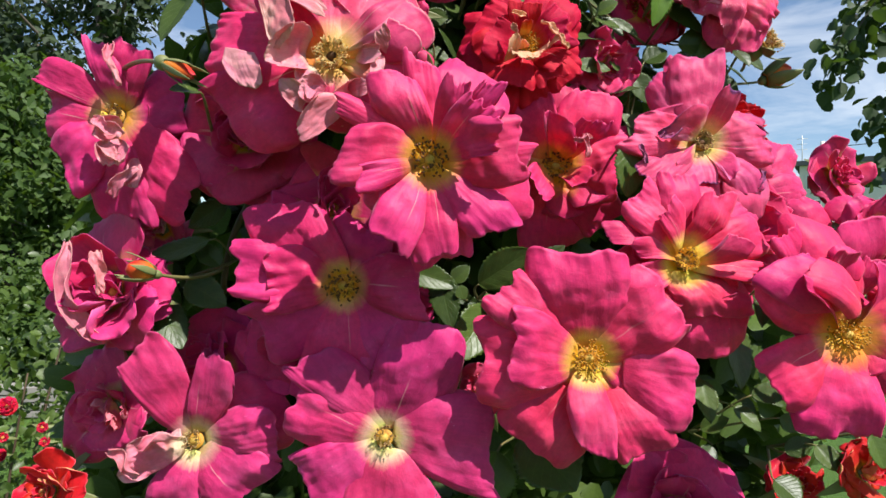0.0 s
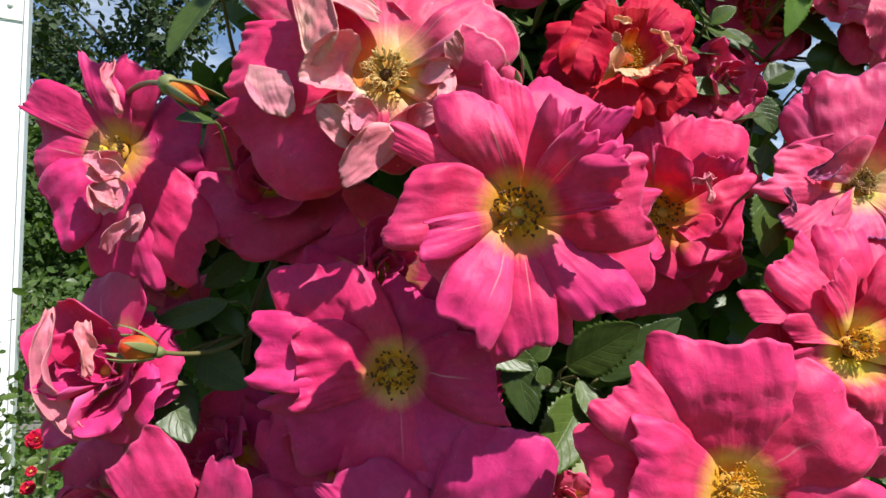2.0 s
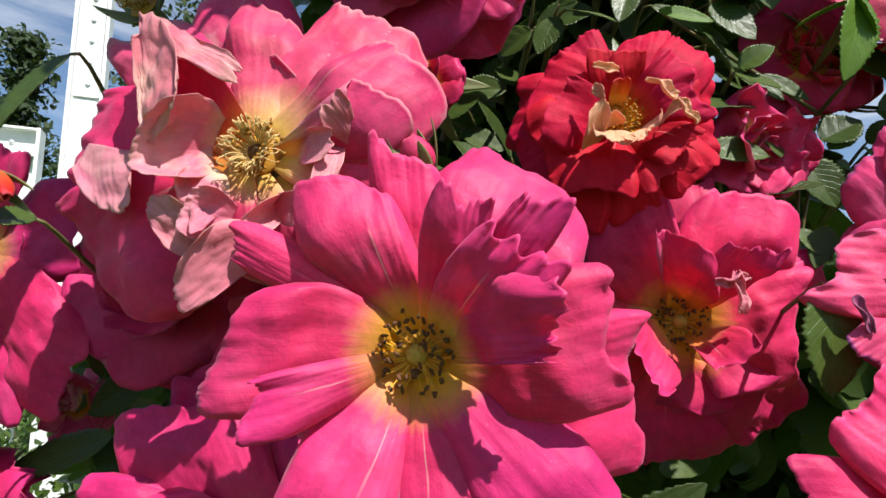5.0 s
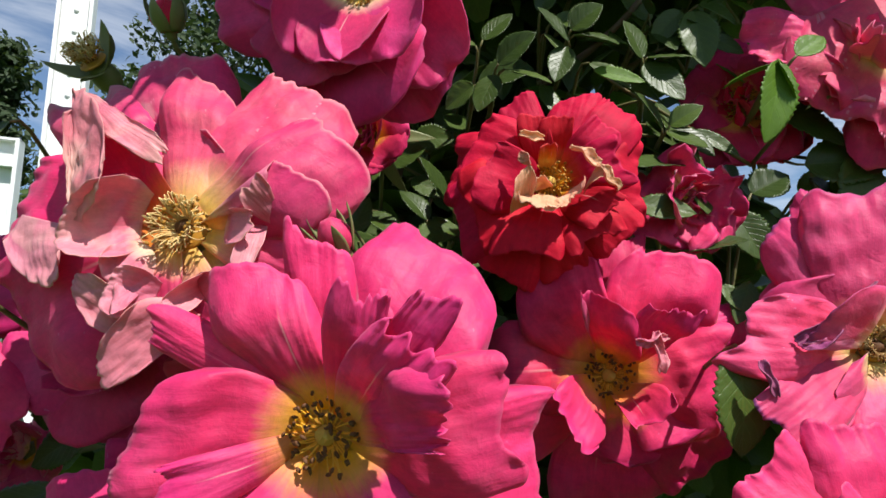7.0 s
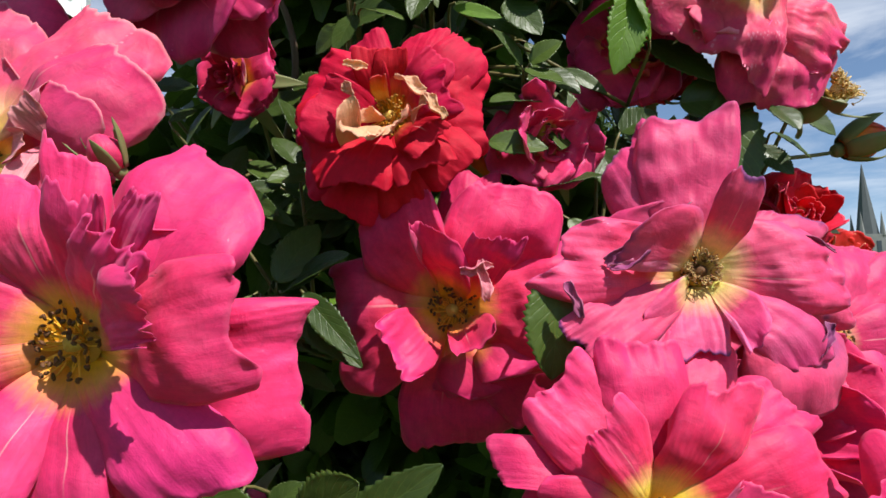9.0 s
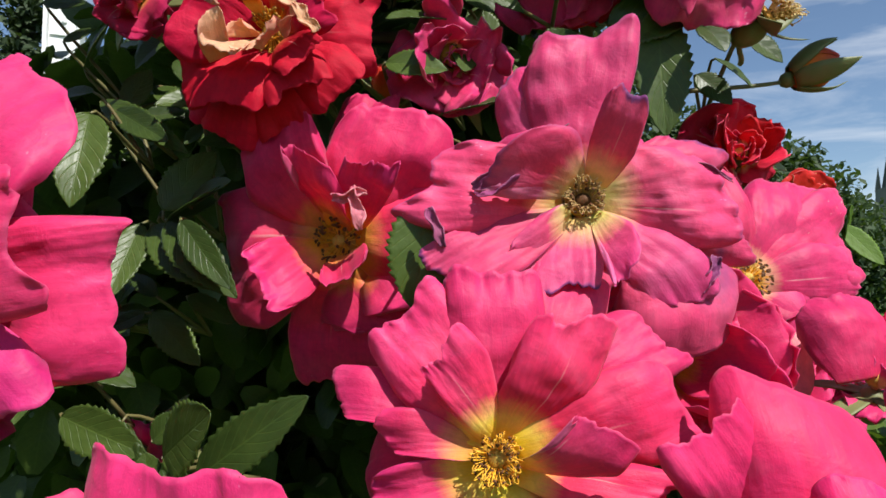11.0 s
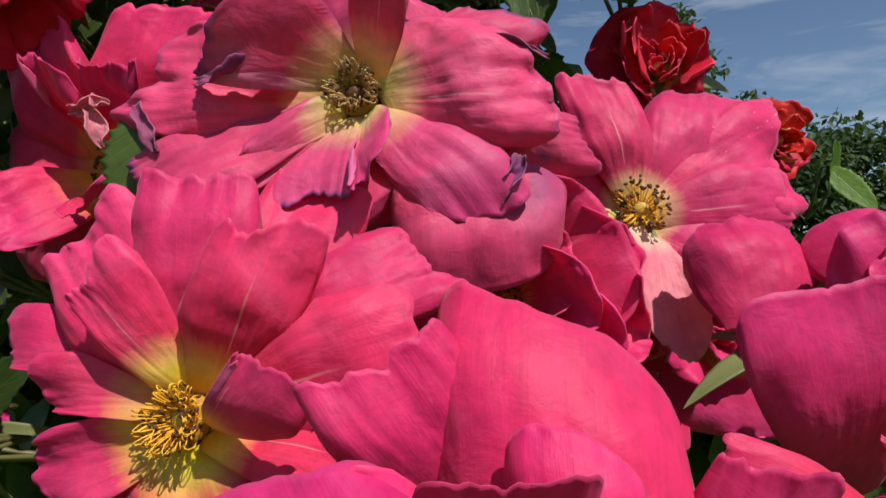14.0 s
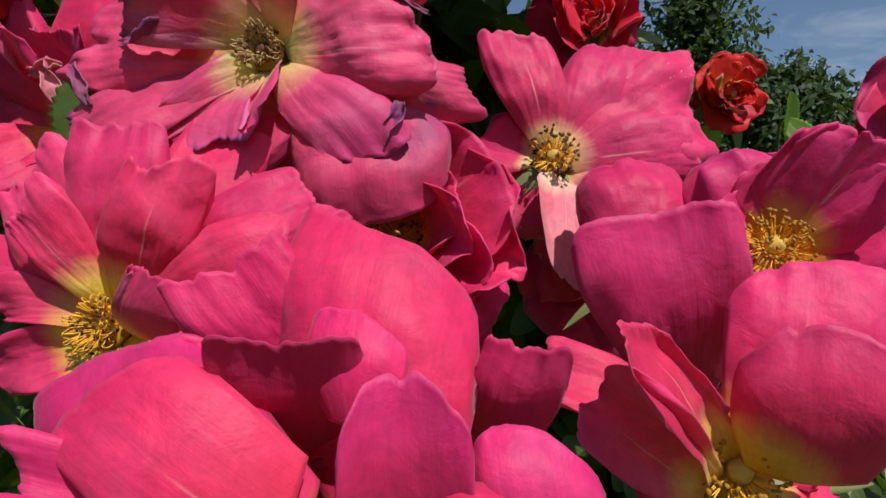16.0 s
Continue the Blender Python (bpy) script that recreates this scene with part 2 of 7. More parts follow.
def leaf_material(name, dark, light, gloss=0.36, see=0.22):
    """A rose leaflet: glossy green with side veins off the midrib."""
    w = Nodes(name)
    uv = w.add("UVMap", uv_map="petal").outputs["UV"]
    sep = w.add("SeparateXYZ", {0: uv})
    s, v = sep.outputs[0], sep.outputs[1]
    rnd = w.add("ObjectInfo").outputs["Random"]
    isl = w.add("NewGeometry").outputs["Random Per Island"]
    obj = w.add("TexCoord").outputs["Object"]
    side = w.math("ABSOLUTE", w.math("SUBTRACT", v, 0.5))
    slant = w.math("SUBTRACT", w.math("MULTIPLY", s, 8.0), w.math("MULTIPLY", side, 5.0))
    saw = w.math("ABSOLUTE", w.math("SUBTRACT", w.math("FRACT", slant), 0.5))
    rib = w.math("MAXIMUM", w.math("SUBTRACT", 1.0, w.step(saw, 0.0, 0.10)), w.math("SUBTRACT", 1.0, w.step(side, 0.006, 0.03)))
    n1 = w.noise(obj, 70.0, 4, 0.6)
    n2 = w.noise(obj, 420.0, 3, 0.6)
    f = w.math("ADD", w.math("MULTIPLY", w.math("FRACT", w.math("ADD", rnd, isl)), 0.6), w.math("MULTIPLY", w.math("SUBTRACT", n1, 0.3), 0.6), clamp=True)
    col = w.mix(f, dark, light)
    col = w.mix(w.math("MULTIPLY", rib, 0.09), col, tuple(min(1, c * 2.2) for c in light))
    col = w.mix(0.5, col, w.mix(1.0, col, w.ramp(n2, (0.3, 0.75), (0.7, 1.2)), "MULTIPLY"))
    high = w.math("SUBTRACT", w.math("MULTIPLY", n2, 0.35), w.math("MULTIPLY", rib, 0.22))
    bump = w.add("Bump", {"Height": high, "Strength": 0.6, "Distance": 0.0006}).outputs[0]
    rough = w.math("ADD", gloss, w.math("MULTIPLY", n2, 0.18))
    bs = w.add("BsdfPrincipled", {"Base Color": col, "Roughness": rough, "Specular IOR Level": 0.36, "Normal": bump})
    tr = w.add("BsdfTranslucent", {"Color": w.mix(0.5, col, (0.20, 0.34, 0.02))})
    return w.done(w.add("MixShader", {0: see, 1: bs.outputs[0], 2: tr.outputs[0]}).outputs[0])


LEAF = leaf_material("rose_leaf", (0.027, 0.050, 0.011), (0.100, 0.150, 0.026), gloss=0.30, see=0.26)
LEAF_BACK = leaf_material("rose_leaf_back", (0.060, 0.110, 0.045), (0.10, 0.17, 0.06), gloss=0.55)
LEAF_YOUNG = leaf_material("rose_leaf_young", (0.09, 0.18, 0.015), (0.15, 0.26, 0.025), see=0.35)


def plain(name, a, b, scale, rough=0.6, detail=4.0, bump=0.002, metal=0.0, spec=0.4, coords="Object"):
    """Two-tone noise material with relief, for stems, posts, bark and ground."""
    w = Nodes(name)
    co = w.add("TexCoord").outputs[coords]
    n1, n2 = w.noise(co, scale, detail, 0.6, 0.2), w.noise(co, scale * 7.3, 3, 0.6)
    col = w.mix(w.math("ADD", w.math("MULTIPLY", n1, 0.7), w.math("MULTIPLY", n2, 0.3)), a, b)
    bp = w.add("Bump", {"Height": w.math("ADD", n1, w.math("MULTIPLY", n2, 0.5)), "Strength": 0.5, "Distance": bump}).outputs[0]
    bs = w.add("BsdfPrincipled", {"Base Color": col, "Roughness": w.math("ADD", rough - 0.1, w.math("MULTIPLY", n2, 0.2)), "Metallic": metal,
                                  "Specular IOR Level": spec, "Normal": bp})
    return w.done(bs.outputs[0])


STEM = plain("green_stem", (0.08, 0.14, 0.03), (0.20, 0.10, 0.06), 60, 0.45, bump=0.0004)
CANE = plain("cane_bark", (0.05, 0.030, 0.018), (0.13, 0.085, 0.05), 90, 0.7, bump=0.0008)
SEPAL = plain("sepal_green", (0.08, 0.15, 0.035), (0.24, 0.20, 0.09), 160, 0.55, bump=0.0003)
FILAMENT = plain("filament_yellow", (0.78, 0.36, 0.02), (0.88, 0.52, 0.05), 300, 0.5, bump=0.0002)
FILAMENT_OLD = plain("filament_straw", (0.46, 0.28, 0.08), (0.86, 0.66, 0.30), 300, 0.5, bump=0.0002)
FILAMENT_DRY = plain("filament_dry", (0.20, 0.10, 0.035), (0.72, 0.50, 0.20), 300, 0.5, bump=0.0002)
ANTHER = plain("anther_brown", (0.04, 0.016, 0.006), (0.17, 0.062, 0.012), 700, 0.7, bump=0.0002)
ANTHER_FRESH = plain("anther_golden", (0.15, 0.052, 0.005), (0.50, 0.25, 0.016), 700, 0.65, bump=0.0002)
PISTIL = plain("pistil_yellow", (0.48, 0.27, 0.03), (0.68, 0.46, 0.10), 500, 0.6, bump=0.0005)
RECEPTACLE = plain("receptacle_golden", (0.34, 0.14, 0.012), (0.60, 0.32, 0.03), 240, 0.6, bump=0.0005)
WHITE_PAINT = plain("white_paint", (0.74, 0.745, 0.74), (0.82, 0.82, 0.80), 6, 0.42, bump=0.0004)
STEEL = plain("painted_bolt", (0.55, 0.56, 0.56), (0.72, 0.72, 0.70), 80, 0.4, bump=0.0005)


# ---------------------------------------------------------------- builders
def part(name, data, materials, parent=None, label=""):
    """Link a mesh, or a bmesh, as one object; under a parent it is a part."""
    if isinstance(data, bmesh.types.BMesh):
        me = bpy.data.meshes.new(name)
        data.to_mesh(me)
        data.free()
        data = me
    ob = new(name, data)
    if materials and not data.materials:
        for m in materials if isinstance(materials, (list, tuple)) else [materials]:
            data.materials.append(m)
    if parent:
        ob.parent = parent
    if label:
        ob["label"] = label
    return ob


def thing(name, label, category, group="", m=None, kind=""):
    ob = new(name)
    ob.empty_display_size = 0.02
    if m is not None:
        ob.matrix_world = m
    return tagged(ob, label, category, group, kind)


def sheet(name, P, thick=0.0004, uv=None):
    """A thin two-sided sheet from a grid of places P[i, j]; the second material is its reverse."""
    nu, nv = P.shape[:2]
    du, dv = np.gradient(P, axis=0), np.gradient(P, axis=1)
    n = np.cross(du, dv)
    n /= np.linalg.norm(n, axis=2, keepdims=True) + 1e-12
    top, low = P, P - n * thick
    verts = np.concatenate([top.reshape(-1, 3), low.reshape(-1, 3)])
    N = nu * nv
    idx = np.arange(N).reshape(nu, nv)
    a, b, c, d = idx[:-1, :-1], idx[1:, :-1], idx[1:, 1:], idx[:-1, 1:]
    q = np.stack([a, b, c, d], -1).reshape(-1, 4)
    ring = np.concatenate([idx[0, :], idx[1:, -1], idx[-1, -2::-1], idx[-2:0:-1, 0]])
    nxt = np.roll(ring, -1)
    rim = np.stack([ring, nxt, nxt + N, ring + N], -1)
    faces = np.concatenate([q, q[:, ::-1] + N, rim])
    me = bpy.data.meshes.new(name)
    me.from_pydata(verts.tolist(), [], faces.tolist())
    mats = np.zeros(len(faces), dtype=np.int32)
    mats[len(q):2 * len(q)] = 1
    me.polygons.foreach_set("material_index", mats)
    me.polygons.foreach_set("use_smooth", np.ones(len(faces), dtype=bool))
    if uv is None:
        U, V = np.meshgrid(np.linspace(0, 1, nu), np.linspace(0, 1, nv), indexing="ij")
    else:
        U, V = uv
    co = np.stack([U.ravel(), V.ravel()], -1)
    co = np.concatenate([co, co])
    loops = np.empty(len(me.loops), dtype=np.int32)
    me.loops.foreach_get("vertex_index", loops)
    layer = me.uv_layers.new(name="petal")
    layer.data.foreach_set("uv", co[loops].astype(np.float32).ravel())
    me.update()
    return me


def smooth(x):
    x = np.clip(x, 0, 1)
    return x * x * (3 - 2 * x)


def waves(rng, v, s, k):
    """A few soft waves across and along a petal, for ruffles."""
    z = np.zeros_like(v)
    for i in range(k):
        z += np.sin(v * rng.uniform(1.5, 7.0) + s * rng.uniform(-3, 3) + rng.uniform(0, 6.3)) * rng.uniform(0.3, 1.0) / (1 + 0.35 * i)
    return z / k


def dents(rng, X, Y, low, high, k):
    """Soft dents of the given wavelengths in metres, in all directions."""
    z = np.zeros_like(X)
    for _ in range(k):
        a, w = rng.uniform(0, 6.3), math.tau / rng.uniform(low, high)
        z += np.sin((X * math.cos(a) + Y * math.sin(a)) * w + 0.8 * np.sin((Y * math.cos(a) - X * math.sin(a)) * w * 0.6 + a) + rng.uniform(0, 6.3))
    return z / math.sqrt(k)


def petal_mesh(rng, reach, lift, width, curl=0.0, fold=0.12, ruffle=1.0, nu=26, nv=33, start=0.0035):
    """A petal along +x from the flower's centre: rim at (reach, lift) and width across, in metres. curl > 0 rolls the rim in over
    the centre, < 0 turns it back; fold lifts the two sides into a trough."""
    s, v = np.meshgrid(np.linspace(0, 1, nu), np.linspace(-1, 1, nv), indexing="ij")
    av = np.abs(v)
    width = width * 1.12
    lobe = rng.uniform(-0.14, 0.14)
    round_ = rng.uniform(2.2, 3.6)
    cap = 0.42 + 0.58 * np.clip(1 - av ** round_, 0, 1) ** rng.uniform(0.42, 0.6) * (1 + lobe * v * 0.6)
    for _ in range(rng.choice((0, 0, 1, 1, 2)) if width < 0.048 else 0):      # nicks in the rim
        cap -= rng.uniform(0.01, 0.05) * np.exp(-((v - rng.uniform(-0.7, 0.7)) / rng.uniform(0.05, 0.16)) ** 2) * smooth((s - 0.5) / 0.5)
    cap += 0.042 * s * waves(rng, v * 1.4, s, 3) + 0.012 * s * waves(rng, v * 7.0, s, 3)
    along = s * cap
    claw = 0.16 + 0.84 * smooth(s / 0.66) ** 0.72
    skew = rng.uniform(-0.14, 0.14)
    across = v * claw * width * 0.5 * (1 + skew * v)
    # midrib as a soft bow
    r0, z0 = start, -0.002 + (start - 0.0035) * 0.3
    bow = rng.uniform(0.05, 0.14) * reach * (1.0 if curl <= 0.3 else -1.2)
    cr, cz = 0.52 * reach + 0.3 * (start - 0.0035), lift * 0.55 + bow
    t = along
    R = (1 - t) ** 2 * r0 + 2 * t * (1 - t) * cr + t * t * reach
    Z = (1 - t) ** 2 * z0 + 2 * t * (1 - t) * cz + t * t * lift
    # sides up into a trough, with the trough narrowing towards the claw
    Z += fold * (across ** 2) / (width * 0.5) * (0.45 + 0.55 * s)
    # the rim rolls over
    tail = np.clip((s - 0.62) / 0.38, 0, 1) ** 2
    Z += tail * curl * 0.16 * reach * (0.6 + 0.4 * av)
    R -= tail * abs(curl) * 0.09 * reach
    # each side, and the brim, turns up or back by itself
    for sign in (-1, 1):
        flap = smooth((sign * v - rng.uniform(0.25, 0.6)) / 0.5) ** 1.5 * smooth((s - 0.25) / 0.5)
        Z += flap * rng.uniform(-0.17, 0.11) * width * min(1.0, (0.031 / width) ** 1.4)
    brim = smooth((s - 0.74) / 0.26) ** 2
    Z += brim * (0.15 * width * waves(rng, v * 1.5, s, 3) + 0.08 * width * waves(rng, v * 4.0, s, 3) - rng.uniform(0.0, 0.06) * width) * ruffle
    for _ in range(rng.choice((0, 1, 1, 2))):                     # here and there the rim rolls right over
        here = np.exp(-((v - rng.uniform(-0.8, 0.8)) / rng.uniform(0.14, 0.34)) ** 2) * np.clip((s - 0.84) / 0.16, 0, 1) ** 1.4 * min(ruffle, 1.2)
        R -= here * rng.uniform(0.05, 0.12) * reach
        Z += here * rng.choice((-1, 1, 1)) * rng.uniform(0.04, 0.10) * reach
    # ruffles, stronger towards the rim, and creases that fan out from the claw
    amp = 0.074 * width * ruffle
    Z += amp * waves(rng, v * 1.2, s * 0.9, 5) * s ** 1.3 * 1.9
    Z += 0.55 * amp * waves(rng, v * 3.0, s * 2.4, 4) * s ** 1.6
    crease = np.abs(waves(rng, v * 5.0 + 0.4 * np.sin(s * 5), s * 0.8, 3))
    Z -= 0.28 * amp * np.exp(-(crease / 0.22) ** 2) * smooth(s / 0.5) * rng.uniform(0.2, 1.0)
    Z += 0.20 * amp * waves(rng, v * 10.0, s * 5.0, 4) * s ** 1.5
    across = across + 0.6 * amp * waves(rng, v * 2.0, s * 3.0, 3) * s
    if fold > 0.9:                                   # a withered petal closes on itself
        ang = av * min(fold, 1.7) * 0.95
        across = np.sign(v) * width * 0.34 * claw * np.sin(ang) / 0.95
        Z += width * 0.30 * claw * (1 - np.cos(ang))
        Z += 0.07 * width * waves(rng, v * 4, s * 9, 4) * s
        across = across + 0.12 * width * waves(rng, v * 0.6, s * 3, 3) * s
    P = np.stack([R, across, Z], -1)
    return sheet("petal", P, 0.00035, (s, v * 0.5 + 0.5))


def tube(bm, pts, radii, sides=6, cap=True):
    """A tapering tube through pts, joined to bm."""
    rings = []
    pts = [Vector(p) for p in pts]
    for i, p in enumerate(pts):
        d = (pts[min(i + 1, len(pts) - 1)] - pts[max(i - 1, 0)]).normalized()
        x = d.orthogonal().normalized()
        if rings:
            x = (last - d * last.dot(d)).normalized()
        last = x
        y = d.cross(x)
        r = radii[i] if isinstance(radii, (list, tuple)) else radii
        rings.append([bm.verts.new(p + (x * math.cos(a) + y * math.sin(a)) * r) for a in [k * math.tau / sides for k in range(sides)]])
    for a, b in zip(rings, rings[1:]):
        for k in range(sides):
            f = bm.faces.new((a[k], a[(k + 1) % sides], b[(k + 1) % sides], b[k]))
            f.smooth = True
    if cap:
        bm.faces.new(rings[0][::-1])
        bm.faces.new(rings[-1])


def bezier(a, b, c, d, n=8):
    a, b, c, d = (Vector(p) for p in (a, b, c, d))
    return [(1 - t) ** 3 * a + 3 * t * (1 - t) ** 2 * b + 3 * t * t * (1 - t) * c + t ** 3 * d for t in [i / n for i in range(n + 1)]]


def blob(bm, centre, radii, turn=None, seg=6, rings=5):
    made = bmesh.ops.create_uvsphere(bm, u_segments=seg, v_segments=rings, radius=1.0)["verts"]
    m = Matrix.Translation(centre) @ (turn or Matrix()) @ Matrix.Diagonal((*radii, 1))
    for v in made:
        v.co = m @ v.co
        for f in v.link_faces:
            f.smooth = True


STAMENS = {}


def stamen_mesh(style, k):
    """One stamen along +x: a thread that rises off the disc, and the anther at its end."""
    if (style, k) in STAMENS:
        return STAMENS[style, k]
    rng = random.Random(k * 7 + len(style))
    old = style in ("curly", "dry", "old", "ring")
    bm = bmesh.new()
    side = rng.uniform(-0.5, 0.5)
    if old:
        out, up, hook = rng.uniform(0.0055, 0.0085), rng.uniform(0.006, 0.0085), rng.uniform(0.001, 0.005)
        e = Vector((out - rng.uniform(0, 0.004), side * 0.007, up - hook))
        path = bezier((0.0026, 0, 0.0005), (0.005, side * 0.002, up * 1.15), (out + 0.002, side * 0.004, up * 1.2), e, 7)
    else:
        out, up = 0.0034 + 0.0054 * ((k % 6) / 5) ** 0.8 * rng.uniform(0.8, 1.15), 0.0056 - 0.0030 * (k % 6) / 5 + rng.uniform(-0.0006, 0.0008)
        e = Vector((out, side * 0.003, up))
        path = bezier((0.0026, 0, 0.0005), (0.0045, 0, up * 0.5), (out * 0.95, side * 0.002, up * 0.7), e, 4)
    tube(bm, path, 0.00017, 4, cap=False)
    cut = len(bm.faces)
    blob(bm, e, ((0.00095 if style == 'open' else 0.00068) * rng.uniform(0.75, 1.2), 0.00055, 0.0004) if not old else (0.0008, 0.0005, 0.0005), Euler((rng.uniform(0, 3), rng.uniform(-0.5, 0.5), rng.uniform(0, 3))).to_matrix().to_4x4(), 6, 4)
    bm.faces.ensure_lookup_table()
    for f in bm.faces[cut:]:
        f.material_index = 1
    me = bpy.data.meshes.new("stamen")
    bm.to_mesh(me)
    bm.free()
    me.materials.append(FILAMENT_DRY if style in ("old", "dry") else FILAMENT_OLD if style == "curly" else FILAMENT)
    me.materials.append(ANTHER_FRESH if style in ("fresh", "curly") else ANTHER)
    STAMENS[style, k] = me
    return me


def stamen_parts(rng, parent, style, size=1.0):
    """The boss of a rose: the pistil and a ring of stamens, each a piece of its own."""
    n = {"open": 66, "fresh": 76, "old": 24, "ring": 90, "curly": 80, "dry": 80}.get(style, 44)
    size *= {"old": 0.75, "ring": 0.8}.get(style, 1.0)
    for i in range(n):
        ob = part("stamen", stamen_mesh(style, rng.randrange(24)), [], parent)
        ob.matrix_local = pose(0, 0, rng.uniform(-0.0006, 0.0006), rng.uniform(-8, 8), rng.uniform(-8, 8), math.degrees(i * 2.39996) + rng.uniform(-12, 12)) @ Matrix.Scale(size, 4)
    disc = bmesh.new()
    blob(disc, (0, 0, -0.0012), (0.0058 * size, 0.0058 * size, 0.0012), None, 20, 8)
    part("receptacle", disc, RECEPTACLE, parent)
    pis = bmesh.new()
    blob(pis, (0, 0, 0.0006), (0.0023, 0.0023, 0.0022), None, 20, 14)
    for v in pis.verts:                              # knobbly with stigmas
        v.co *= 1 + 0.16 * noise.noise(v.co * 1500) + 0.10 * noise.noise(v.co * 3000)
    part("pistil", pis, PISTIL if style not in ("curly", "dry") else ANTHER, parent)


def sepal_mesh(rng, length, width, bend):
    nu, nv = 12, 7
    s, v = np.meshgrid(np.linspace(0, 1, nu), np.linspace(-1, 1, nv), indexing="ij")
    w = width * 0.5 * np.sin(np.pi * np.clip(s * 0.86 + 0.14, 0, 1)) ** 0.8 * (1 - 0.35 * s)
    return sheet("sepal", np.stack([0.002 + s * length, v * w, bend * s * s * length + 0.12 * np.abs(v) * w], -1), 0.0004)


def calyx(rng, parent, bend=-0.5, size=1.0, long_=0.026, wide=0.008):
    """Hip and five sepals below a flower, and the stub of its stalk."""
    bm = bmesh.new()
    blob(bm, (0, 0, -0.008 * size), (0.005 * size, 0.005 * size, 0.0065 * size), None, 10, 8)
    part("hip", bm, SEPAL, parent)
    for i in range(5):
        ob = part("sepal", sepal_mesh(rng, long_ * size, wide * size, bend + rng.uniform(-0.3, 0.3)), [SEPAL, SEPAL], parent)
        ob.matrix_local = pose(0, 0, -0.004 * size, 0, 0, i * 72 + rng.uniform(-9, 9))


def facing(place, yaw, pitch, spin=0):
    """A pose whose z axis faces -y, turned by yaw to +x and by pitch upwards."""
    a, b = radians(yaw), radians(pitch)
    n = Vector((math.sin(a) * math.cos(b), -math.cos(a) * math.cos(b), math.sin(b)))
    x = Vector((0, 0, 1)).cross(n).normalized()
    m = Matrix((x, n.cross(x), n)).transposed().to_4x4()
    return Matrix.Translation(place) @ m @ pose(0, 0, 0, 0, 0, spin)


STALKS = []
ob_skin = {}


